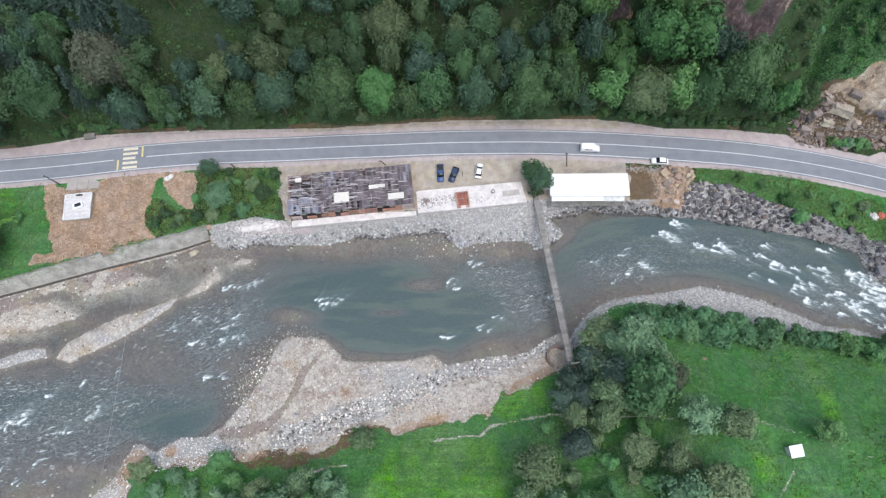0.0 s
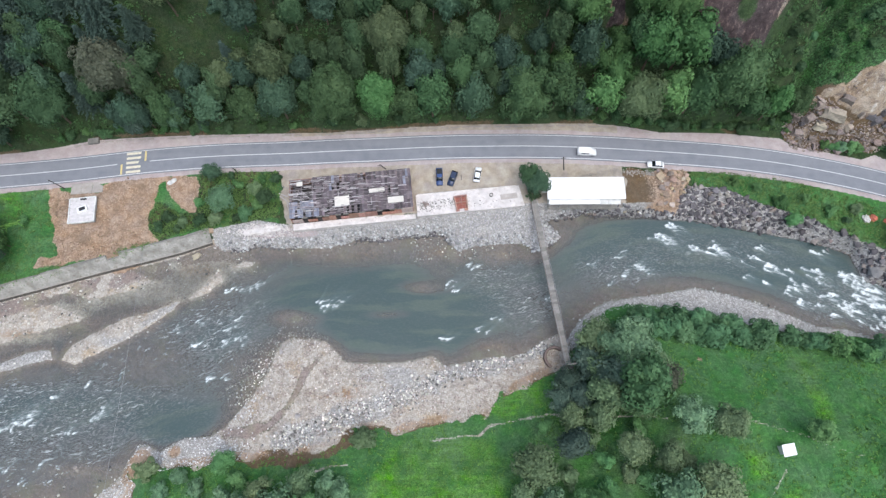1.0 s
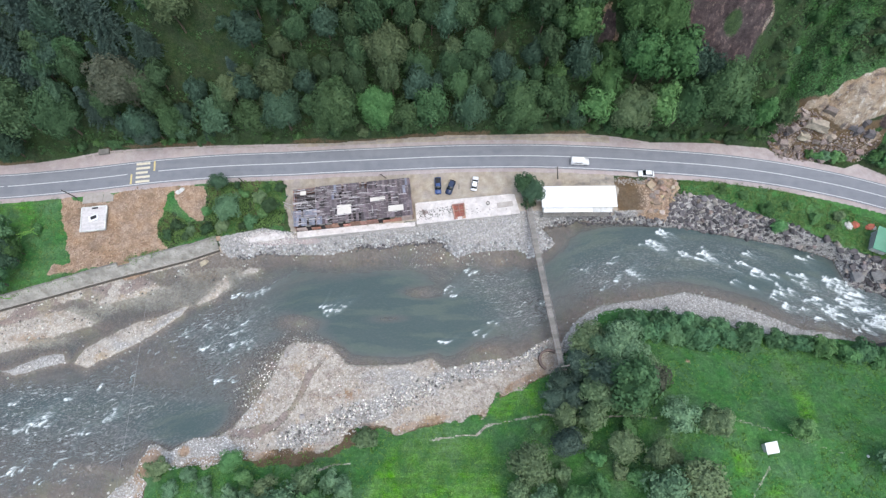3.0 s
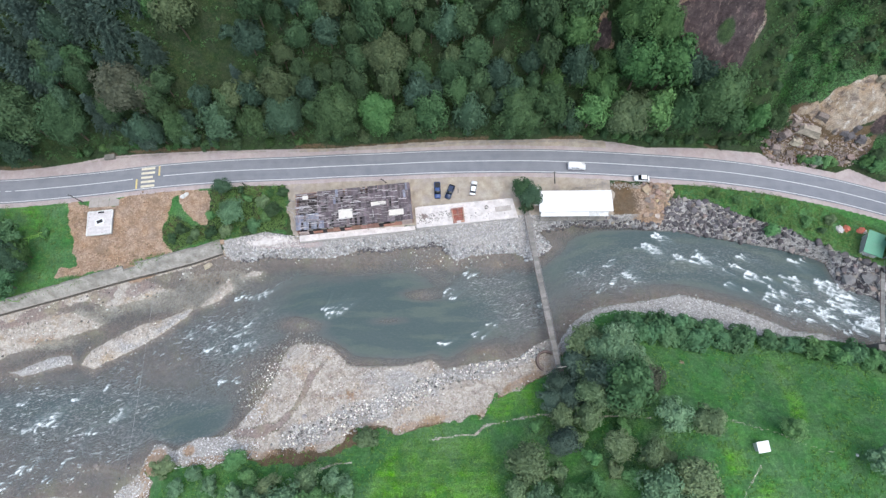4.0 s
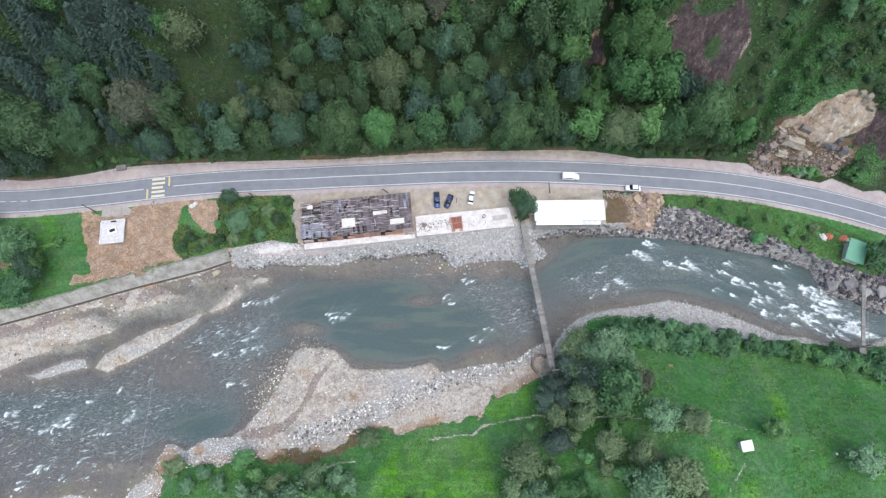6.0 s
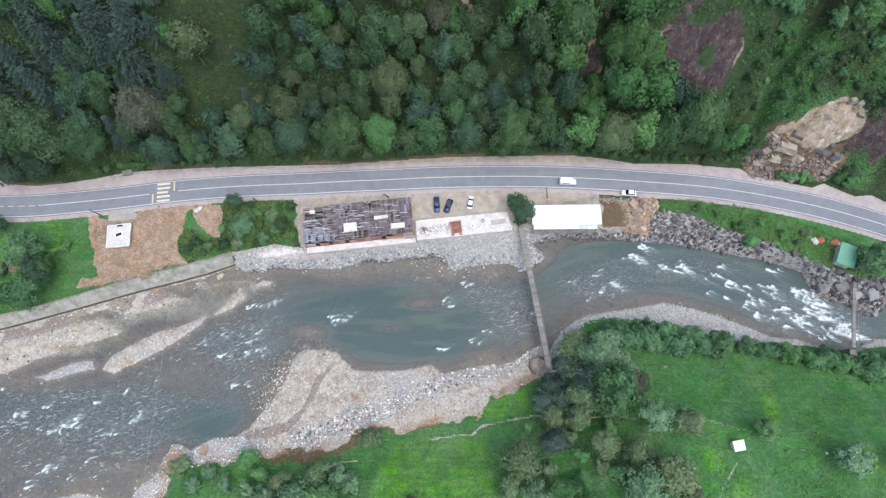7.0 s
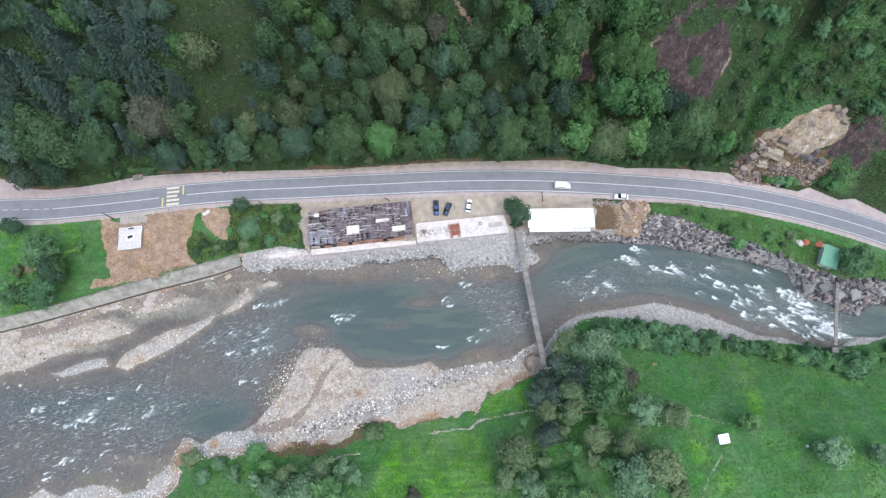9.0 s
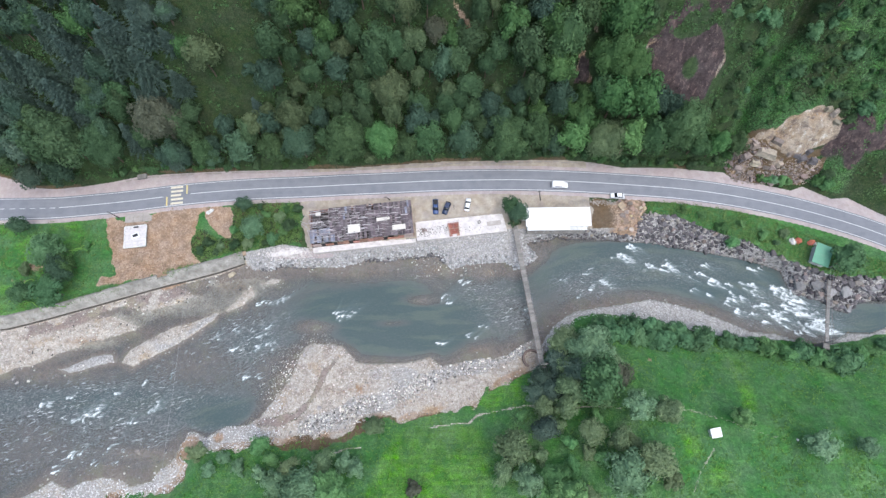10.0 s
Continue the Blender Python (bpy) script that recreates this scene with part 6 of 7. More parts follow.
SLOPE_C = ("45.9,87.7,4.6,0 16.2,91.1,3.7,2 67.1,88.9,4.2,2 -.3,103.6,3.5,4 -2.1,98.3,3.9,0 -5,91.2,3.3,0 33.8,103.3,3.9,0 37.9,104.3,3.9,0 29.8,106.5,4.2,2 "
           "45.4,105.4,3.9,0 -36.4,88.2,3.4,2 -13.2,88.3,3.7,3 12.5,106.2,3.5,0 72.2,87.5,3.9,2 -8.8,98.3,3.2,0")
WEST_A = ("-104.7,101.1,6.1,5 -102.4,96.6,6.4,2 -113.8,93.5,6.4,5 -90.8,97.6,5.9,5 -84.2,95.9,6.2,5 -109.8,89,6.4,2 -89.8,102.2,5.8,5 -82,102.1,5.3,2 -119.4,95.7,5.4,6 "
          "-124.4,90.3,5.5,6 -76.3,101.5,3.9,3 -76.7,94.3,4.3,2 -85.2,85.6,6.3,4 -85.9,92.7,4.4,3 -96.1,84,5.5,2 -104.8,80.6,5.7,0 -114.9,80.5,7.1,0")
WEST_B = ("-124.9,77.3,8,3 -133.3,77.2,6.5,0 -123.8,83.7,6.7,2 -101.8,87.5,5.9,0 -82.1,79.7,5.4,0 -75.5,82.4,4.9,3 -87.6,78.7,3.8,2 -100,94.2,6.1,5 -117.3,100.5,6.3,3 "
          "-132.1,84,5.9,0 -95.4,106.1,5.6,0 -108.2,105.2,5.7,3 -77.1,106.2,4.9,2 -117.5,83.9,5.5,2 -94.1,89.9,5,2 -113.9,104.9,5.4,0 -71.7,82.9,3.3,2")
GROVE = ("43.6,15.6,6.2,6 38.4,19.2,4.4,0 34.6,14.2,4.2,9 30.6,9.6,3.6,9 28.2,4.8,3.6,9 29.6,.9,3.2,0 37,12.4,4,3 37.6,6.8,4.6,8 36.2,1.6,4.3,8 40.8,10.4,3.8,9 "
         "44.4,8,4.6,11 42.6,3.8,3.6,11 49.4,10.4,3.9,4 48,13.8,3.4,8 33,5.4,3.6,9 40.2,14.6,3.6,8")
MEADOW = ("53.9,1,3.4,6 60.3,-.2,3.1,3 41.3,-5,3,3 47.8,-7.2,3.8,8 28.6,-4.4,3.2,9 20.6,-9.6,4,3 17.4,-15,3.7,3 23.5,-17.5,4.3,6 31,-16.6,3,1 33,-19.8,4.1,2 "
          "48.1,-14.9,4.6,6 55.6,-11.6,4,3 81.4,-2.1,2.7,7 112.9,-9.3,2.8,6 36,-8,2.2,2 44,-1,2,2 52,-8,2.4,3 36,-14,2.5,2 44,-12,2.4,0 28,-12,2.5,3 24,-1,1.8,0 60,-17,2.5,3 52,-19,2.5,0 39,-21,2.5,3 27,-21,2.5,2 33,-3.5,2.2,3 40.1,-10.5,1.7,3")
SOUTH_WEST = ("-19.4,-3.8,2.5,2 -32.5,-13.4,3.8,2 -44.5,-18.3,3.9,6 -36.3,-18.6,4.2,0 -29.1,-19.1,4.4,1 -52.2,-8.7,3.3,1 -47.8,-12.8,2.2,1 -23,-14.9,2.4,0 "
              "-42.1,-14.9,3.6,3 -35.5,-16,3.2,2 -7,-20,2.3,4 -56.9,-14.9,2.2,0 -70.6,-10.3,1.9,3 -62,-12,1.8,0 -66,-15,2.0,6 -50,-16.5,2.4,6 -27,-13.5,2.2,6 -39.1,-21.7,3.5,0")
BY_ROAD = ("-121.7,49.7,5.6,3 -116.7,42.9,4.6,2 -118.2,36.1,5.2,3 -134.2,57.9,3.0,2 -115.6,44.9,3,1 23.2,62.8,4.4,0 25.6,60.6,3.4,2 24.6,58.4,2.4,0 124.3,43.6,5.4,12 93.4,51.2,3,7 "
           "90.3,55.8,2.4,1 -62.8,64.7,2.6,2 -58.8,56.8,3.5,6 -64.6,51.6,2.3,0 -47.2,57.4,3.4,0 -53.1,53.7,2.5,3 -45.8,63.8,1.9,0 -73.8,53,2.4,0 -75.9,50.3,2.2,0 -128.6,35.9,3.6,3")
PLOT_BUSHES = ("-56,62,1.6,0 -51,61,1.8,3 -62,59.5,1.7,2 -66,57,1.4,0 -55,52.4,1.6,2 -60.5,52.5,1.9,3 -50,56,1.5,0 -69.5,51.5,1.6,3 -49.5,63.8,1.4,1 -71,49.5,1.5,2 "
               "-58,65,1.3,2 103,53,1.6,0 107,50.5,1.5,2 85,60,1.3,0 79,62,1.2,1 110,53.6,1.4,3 121,46.5,1.6,0 97,57,1.3,0 -126,55,1.7,0 -131,44,1.9,3 -124,42,1.7,2 -113,52,1.5,0")
HEDGE_A = ("43,22,2.7,2 45.5,22.6,3.6,2 48.5,22.2,2.7,2 51.4,22.2,3.6,2 54.4,21.9,2.7,0 57.1,22,3.6,0 60.1,21.4,3.8,2 64.1,21.4,3,2 66.2,20.4,3.3,0 70,20.7,3.6,0 "
           "74.3,21.9,3.4,2 75.5,20.5,4,0 79.9,21.1,3.9,0 49.8,25.2,3.1,2 52.8,25.3,2.9,0 55.4,24,2.6,0 59.5,24.5,3,2 63.7,24.5,3.2,2 66,23.9,2.8,2 71,23.7,2.3,2 73.5,23.5,3.3,0")
HEDGE_B = ("88.2,20.3,3.4,2 91.6,19.1,2.6,0 93.5,19.4,3.2,0 96.3,18.7,3.2,2 98.8,17.7,3.6,3 102.5,18.2,2.9,3 104.3,16.3,3.5,3 108.2,16.5,3.3,0 110.4,16.8,2.7,2 "
           "113,14.9,3.4,3 115.6,15.1,3.4,2 117.9,13.9,3.4,3 121.4,14.2,3.4,2 123.9,14.2,2.8,2 119.2,13.5,3,0 127.3,16.3,3.1,3 130.7,16.6,2.9,3 135.6,19.3,2.5,0")
plants(ROADSIDE, "at the roadside foot of the hill", "roadside trees", kinds={0: 11, 2: 10, 1: 13})
for t in (SLOPE_A, SLOPE_B, SLOPE_C):
    plants(t, "on the wooded slope", "hillside trees", kinds={6: 3})
plants(WEST_A, "in the dense wood on the slope", "hillside trees", kinds={2: 5, 3: 5, 6: 5})
wr = random.Random(44)
for x, y, r, k in line(WEST_B):
    for j in range(1 if r < 4 else 3):
        a = wr.uniform(0, 6.28)
        spread = 0 if r < 4 else r * .55
        px, py = x + spread * math.cos(a + j * 2.1), y + spread * .8 * math.sin(a + j * 2.1)
        py = max(py, float(np.interp(px, HILL_FOOT[:, 0], HILL_FOOT[:, 1])) + 2.2)
        plant(px, py, r * (.62 if spread else 1), wr.choice((0, 2, 10, 11, 9, 2)), "in the dense wood on the slope", "hillside trees")
plants(GROVE, "in the grove by the footbridge", "grove trees", grow=1.3, kinds={0: 8, 3: 8})
plants(MEADOW, "in the sloping meadow", "meadow trees", grow=1.2, kinds={0: 7, 1: 7, 2: 7, 3: 8})
plants("100,-8.8,4.3,6 104.6,-11,2,7", "in the sloping meadow", "meadow trees")
plants(SOUTH_WEST, "above the gravel bar", "river bank bushes", grow=1.22, kinds={0: 6, 1: 7, 2: 8, 3: 8})
plants(BY_ROAD, "between road and river", "roadside bushes", grow=.95, kinds={2: 10, 3: 12})
plants(PLOT_BUSHES, "in the rough grass by the road", "roadside bushes", True, kinds={0: 7, 2: 0, 3: 8})
plants("107.4,71.8,1.5,7 109.6,71.4,1.3,6 111.8,71.2,1.6,7 105.6,72.6,1.2,1 114,70.8,1.3,7 92.2,78.8,2.4,1 90.2,77.6,1.9,1 94.2,79.6,2.2,1 96,77,1.4,1 123.2,71.2,2,1 125.6,69.4,2.2,7", "among the fallen rocks by the road", "roadside bushes", True)
plants(HEDGE_A, "in the hedge above the gravel bar", "hedge bushes", True, .94, {0: 12, 2: 12})
plants(HEDGE_B, "in the hedge along the field", "hedge bushes", True, .95, {0: 12, 2: 12, 3: 7})

# shrubs that lean out over the verge
sr = random.Random(33)
for k in range(62):
    x = -108 + k * 3.2 + sr.uniform(-.8, .8)
    if -66 < x < 14 and k % 3:
        continue
    plant(x, float(np.interp(x, HILL_FOOT[:, 0], HILL_FOOT[:, 1])) + sr.uniform(1.2, 2.2), sr.uniform(1.4, 2.3), sr.choice((11, 11, 1, 0)), "at the foot of the wooded slope", "roadside bushes", True)

# wood that fills the slope between and behind the trees above
NAMED = np.vstack([line(t)[:, :3] for t in (ROADSIDE, SLOPE_A, SLOPE_B, SLOPE_C, WEST_A, WEST_B)])
BARE = (CLEARING, ROCK_FACE, ROCK_BAND, SCAR, RUBBLE, DARK_SLOPE, *OUTCROPS)


def fill_wood():
    rng = np.random.default_rng(77)
    taken = NAMED.copy()
    for x0, x1, y0, y1, n, rmin, rmax, bush in ((-150, 72, 80, 126, 2600, 2.8, 4.6, False), (-150, 92, 79, 112, 1300, 1.4, 2.4, True), (86, 158, 70, 118, 900, 1.2, 2.6, True), (84, 158, 96, 126, 120, 2.6, 3.8, False)):
        P = np.c_[rng.uniform(x0, x1, n), rng.uniform(y0, y1, n)]
        hill = ground_parts(P)["hill"]
        ok = hill > (5.5 if not bush else 1.6)
        ok &= gap(P, GULLY_A)[0] > 2.4
        for pts in BARE:
            ok &= inside(P, pts) < (-3.6 if pts is ROCK_FACE else -1.0 if not bush else -1.6 if pts is SCAR or pts is RUBBLE else .0)
        made = 0
        for (x, y), k in zip(P, ok):
            if not k or made > (275 if not bush else 190):
                continue
            r = rng.uniform(rmin, rmax)
            d = np.hypot(taken[:, 0] - x, taken[:, 1] - y)
            if (d < (taken[:, 2] + r) * (.49 if not bush else .72)).any():
                continue
            taken = np.vstack((taken, (x, y, r)))
            kind = 5 if (x < -78 and not bush and rng.random() < .75 * (y > 88)) else int(rng.choice((0, 0, 2, 0, 2, 1, 0, 3, 5, 0) if x < -30 else (0, 0, 11, 2, 10, 1, 0, 3, 0, 11) if x < 30 else (0, 1, 1, 0, 11, 11, 0) if x < 84 else (1, 11, 11, 12, 0, 1)))
            plant(x, y, r, kind, "in the undergrowth of the slope" if bush else "higher up the wooded slope", "hillside bushes" if bush else "hillside trees", bush)
            made += 1


fill_wood()

# ---- undergrowth, weeds and stones that nobody could count ----
def clumps(name, P, size, per, quad, material, label, category, seed, rise=.4):
    rng = np.random.default_rng(seed)
    z = levels(P)
    C = np.c_[P, z]
    c = np.repeat(C, per, 0)
    s = np.repeat(size, per)
    d = rng.normal(size=c.shape)
    d[:, 2] = np.abs(d[:, 2]) * rise + .1
    d /= np.linalg.norm(d, axis=1)[:, None]
    Q = c + d * (s * rng.uniform(.5, 1.0, len(c)))[:, None]
    nrm = d + rng.normal(size=c.shape) * .5
    nrm[:, 2] += .5
    nrm /= np.linalg.norm(nrm, axis=1)[:, None]
    t = np.cross(nrm, rng.normal(size=c.shape))
    t /= np.linalg.norm(t, axis=1)[:, None]
    b = np.cross(nrm, t)
    k = (quad * rng.uniform(.6, 1.4, len(c)))[:, None]
    V = np.stack((Q - t * k, Q + b * k * .55, Q + t * k, Q - b * k * .55), 1).reshape(-1, 3)
    n = np.arange(len(c))[:, None] * 4
    tagged(part(name, mesh_of(name, V, np.hstack((n, n + 1, n + 2, n + 3))), material), label, category, kind="stuff")


rng = np.random.default_rng(11)


def on_slope(P):
    ok = (gap(P, GULLY_A)[0] > 1.6) & (ground_parts(P)["hill"] > np.where(P[:, 0] < 95, 1.9, .6))
    for p, m in ((ROCK_FACE, .3), (SCAR, 1.8), (RUBBLE, 2.2), *((o, 0) for o in OUTCROPS)):
        ok &= inside(P, p) < -m
    ok &= (inside(P, CLEARING) < 0) | (rng.random(len(P)) < .2)
    return ok & ((inside(P, DARK_SLOPE) < 0) | (rng.random(len(P)) < .36))


P = scatter(rng, 8000, -150, 158, 70, 122, on_slope)
clumps("undergrowth", P, rng.uniform(.5, 1.3, len(P)), 11, .29, SCRUB, "dense green scrub and ferns covering the slope", "undergrowth", 1, .6)


def on_field(P):
    gd, gs = gap(P, stretch(GRASS_S))
    return (gs < 0) & (gd > .5)


P = scatter(rng, 9000, -100, 145, -28, 26, on_field)
w = np.maximum.reduce([ramp(inside(P, p), -2, 2) for p in LUSH])
P = P[(rough(P, 7, 3, 71) + w * .35 + rng.uniform(-.15, .15, len(P))) > .47]
clumps("meadow_weeds", P, rng.uniform(.2, .65, len(P)), 8, .19, WEED, "patchy bright weeds and tall grass in the meadow", "weeds", 2, .3)


def on_verges(P):
    ok = np.zeros(len(P), bool)
    for p, share in ((PLOT, 1), (GRASS_WEST, .18), (GRASS_EAST, .7)):
        ok |= (inside(P, p) > .3) & (rng.random(len(P)) < share)
    return ok & (ground_parts(P)["road"] > 5)


P = scatter(rng, 4200, -150, 150, 29, 67, on_verges)
clumps("verge_grass", P, rng.uniform(.3, 1.0, len(P)), 11, .17, VERGE_LEAF, "rough grass and herbs between road and river", "grass", 3, .7)

x = rng.uniform(-140, -63, 420)
x = x[rough(np.c_[x, x * 0], 6, 2, 91) > .46]
P = np.c_[x, np.interp(x, BANK_TOP[:, 0], BANK_TOP[:, 1]) + rng.normal(-.2, .55, len(x))]
clumps("crest_weeds", P, rng.uniform(.25, .8, len(P)), 14, .15, VERGE_LEAF, "weeds hanging over the crest of the river wall", "weeds", 4, .9)

SHAPES = [arrays(rock_mesh("stone", 900 + k, .6, 10)) for k in range(5)]


def stones(name, P, lo, hi, material, label, seed, power=2.5):
    r = np.random.default_rng(seed)
    s = lo + (hi - lo) * r.random(len(P)) ** power
    tagged(part(name, strew(name, SHAPES, np.c_[P, levels(P)], s, material, seed), material), label, "stones", kind="stuff")


def on_bank(P):
    g = ground_parts(P)
    return g["on_north"] & ~g["above_top"] & (P[:, 0] > -61) & (P[:, 0] < 52)


P = scatter(rng, 8500, -62, 50, 43, 57, on_bank)
stones("bank_gravel", P, .06, .22, STONE_BANK, "coarse pale grey gravel on the north bank", 21)


def on_edge(P):
    g = ground_parts(P)
    return g["on_north"] & (g["north"] < 2.2) & (P[:, 0] > -61) & (P[:, 0] < 52)


P = scatter(rng, 900, -62, 50, 42, 57, on_edge)
stones("bank_gravel", P, .3, .65, STONE_GREY, "larger grey stones along the water's edge", 22, 1.5)


def on_bar(P):
    g = ground_parts(P)
    gd, gs = gap(P, stretch(GRASS_S))
    return g["on_south"] & ((gs > 0) | (gd < .8))


P = scatter(rng, 16000, -128, 33, -26, 24, on_bar)
belt = ramp(gap(P, BELT)[0] + (rough(P, 5, 2, 73) - .5) * 4, 4.0, 1.2)
rim = ramp(ground_parts(P)["south"], 3.5, .8) * .45
west = ramp(P[:, 0], -44, -50) * .8
bald = ramp(blob(P, 11, 7.8, 12, 3.2), .25, .5) + ramp(gap(P, CHANNEL)[0], 3.0, 1.5)
west = west * (1 - ramp(np.maximum(blob(P, -73.6, -9.4, 3.6, 3.8), blob(P, -65.4, -6.8, 1.8, 1.6)), .3, .5))
share = np.maximum.reduce([belt, rim, west, np.full(len(P), .10), .4 * blob(P, -14, 11.5, 11, 3.2)]) * (1 - .85 * np.clip(bald, 0, 1))
P = P[rng.random(len(P)) < share]
far = P[:, 0] < -46
stones("bar_stones", P[far], .09, .34, STONE_LIGHT, "light grey stones of the shore below the bushes", 38, 2.2)
P = P[~far]
big = gap(P, BELT)[0] < 4.2
stones("bar_stones", P[~big], .07, .3, STONE_PALE, "small pale stones strewn over the gravel bar", 23, 2.5)
big = P[big]
stones("bar_stones", big[::4], .1, .42, STONE_GREY, "grey cobbles of the belt across the gravel bar", 24, 1.8)
stones("bar_stones", np.delete(big, np.s_[::4], 0), .1, .55, STONE_PALE, "whitish cobbles of the belt across the gravel bar", 33, 3.0)
P = scatter(np.random.default_rng(61), 3600, -56, 30, -8, 21, on_bar)
P = P[rough(P, 4, 3, 87) > .46]
stones("bar_stones", P, .08, .26, ROCK_BROWN, "small brown stones on the gravel bar", 40, 2)
P = scatter(np.random.default_rng(62), 1600, -64, -40, -4, 25, lambda P: (gap(P, stretch(WATER_S))[0] < 8) & ~on_bar(P))
stones("river_stones", P, .09, .34, ROCK_BROWN, "brown stones in the riffle beside the gravel bar", 41, 2)
P = scatter(rng, 900, -60, -30, 4, 24, lambda P: (np.abs(gap(P, stretch(WATER_S))[0]) < 7) & ~on_bar(P))
stones("river_stones", P, .1, .38, STONE_PALE, "stones in the shallows beside the gravel bar", 34, 2.5)
P = np.c_[rng.uniform(-60, 34, 2600), rng.uniform(36, 49, 2600)]
gp = ground_parts(P)
P = P[~gp["on_north"] & (gp["north"] < 7) & (rough(P, 7, 3, 79) > .5)]
stones("river_stones", P, .08, .34, STONE_PALE, "wet stones in the shallows off the north bank", 36, 3)
x = np.concatenate((rng.uniform(-24, 2, 260), rng.uniform(29, 60, 420), rng.uniform(-58, -40, 80)))
P = np.c_[x, np.interp(x, WATER_N[:, 0], WATER_N[:, 1]) + rng.normal(0, .3, len(x))]
stones("bank_stones", P, .16, .6, ROCK_DARK, "dark wet stones at the foot of the gravel bank", 35, 1.5)
P = scatter(rng, 3800, 32, 100, 18, 36, on_bar)
stones("bar_gravel", P, .07, .2, STONE_LIGHT, "fine pale gravel on the inner bend", 25)


def in_shoal(P):
    g = ground_parts(P)
    deep = water_level(P[:, 0]) - relief(P, g)
    return ~g["on_north"] & ~g["on_south"] & (deep < .42)


P = scatter(rng, 1400, -140, 130, -20, 56, in_shoal)
P = P[rough(P, 6, 2, 75) > .42]
stones("river_stones", P, .1, .5, STONE_PALE, "wet stones breaking the shallow water", 26, 3)
P = np.vstack((np.random.default_rng(4).normal((-4.2, 55.6), (1.6, 1.1), (260, 2)), np.random.default_rng(6).normal((2.0, 56.9), (1.5, .9), (140, 2)), np.random.default_rng(7).uniform((-6, 54.6), (20, 57.2), (120, 2))))
P = P[np.abs(P[:, 1] - 55.1 - .14 * (P[:, 0] + 6)) < 1.7]
me = strew("slab_debris", SHAPES, np.c_[P, np.full(len(P), sz + .4)], np.random.default_rng(8).uniform(.06, .24, len(P)), CONCRETE, 37)
tagged(part("slab_debris", me, CONCRETE), "broken brick and board debris on the white slab", "debris", kind="stuff")
P = np.random.default_rng(3).normal((-48, 49.5), (4.5, .9), (900, 2))
stones("mortar_rubble", P[on_bank(P)], .12, .5, SLAB_WHITE, "whitish mortar rubble spilled on the gravel bank", 29, 2)
P = np.vstack([np.random.default_rng(50 + k).normal(c, (1.3, .5), (n, 2)) for k, (c, n) in enumerate((((44.6, 65.3), 90), ((47.6, 65.9), 120), ((41.2, 64.6), 60), ((52.5, 65.2), 160), ((56.5, 65.0), 160)))])
stones("verge_rubble", P, .08, .3, DUSTY, "pale tan rubble strewn along the road edge", 39, 2)
P = scatter(rng, 1500, -110, -76, 39, 65, lambda P: inside(P, EARTH_HUT) > .3)
stones("clay_clods", P, .08, .3, CLAY, "clods of ochre clay and stones round the hut", 27, 2)
P = scatter(rng, 700, -140, -62, 10, 42, lambda P: (inside(P, SAND_FLAT) > 0) | (inside(P, BARS[0]) > .2))
stones("sand_stones", P, .08, .4, STONE_PALE, "scattered stones on the sand flats", 28, 3.5)

# woods past the valley's visible part
far = np.random.default_rng(5)
P = np.c_[far.uniform(-420, 420, 3200), far.uniform(-330, 420, 3200)]
out = (np.abs(P[:, 0]) > 162) | (P[:, 1] > 127) | (P[:, 1] < -44)
gp = ground_parts(P)
P = P[out & ((gp["hill"] > 3) | (gp["on_south"] & (P[:, 1] < -36)) | (gp["on_south"] & (np.abs(P[:, 0]) > 165) & (gp["south"] > 14)))]
clumps("far_woods", P, far.uniform(2.2, 4.2, len(P)), 11, 1.5, LEAVES[0], "continuous green woods on the far slopes", "woods", 9, 1.2)

# ---- boulders, roof sheets and boards, piece by piece ----
ROCKS = [rock_mesh("boulder", 40 + k, .72, 16) for k in range(8)]


SHARP = [rock_mesh("boulder", 70 + k, .55, 9) for k in range(8)]


def boulder_bank(name, label, P, sizes, material, limit, seed, stuff_label, extra=(), shapes=ROCKS):
    """Boulders as parts of one bank; past the limit they are one joined part."""
    bank = thing(name, Matrix(), label, "boulders", kind="structure")
    r = random.Random(seed)
    z = levels(P)
    for k in range(min(limit, len(P))):
        me = shapes[r.randrange(8)]
        ob = new("boulder", me)
        if not me.materials:
            me.materials.append(None)
        ob.material_slots[0].link = "OBJECT"
        ob.material_slots[0].material = material if not extra or r.random() < .7 else r.choice(extra)
        s = sizes[k]
        ob.parent = bank
        ob.matrix_basis = Matrix.LocRotScale((P[k, 0], P[k, 1], z[k] + s * .28), Euler((r.uniform(-.4, .4), r.uniform(-.4, .4), r.uniform(0, 6.28))),
                                             Vector((s * r.uniform(.85, 1.25), s * r.uniform(.75, 1.1), s * r.uniform(.7, 1))))
    if len(P) > limit:
        me = strew("small_boulders", [arrays(q) for q in shapes], np.c_[P, z][limit:], sizes[limit:], material, seed)
        tagged(part("small_boulders", me, material, bank, stuff_label), kind="stuff")
    return bank


def spaced(P, sizes, k=.8):
    """Thin out points that crowd each other."""
    keep = []
    for i in range(len(P)):
        if all((P[i, 0] - P[j, 0]) ** 2 + (P[i, 1] - P[j, 1]) ** 2 > (k * (sizes[i] + sizes[j])) ** 2 for j in keep):
            keep.append(i)
    return P[keep], sizes[keep]


def on_riprap(P):
    g = ground_parts(P)
    low = (g["north"] < np.where(P[:, 0] < 65, 1.5, 50)) & (P[:, 0] > 39)
    return ((g["on_north"] & ~g["above_top"]) | (g["north"] < .7)) & low


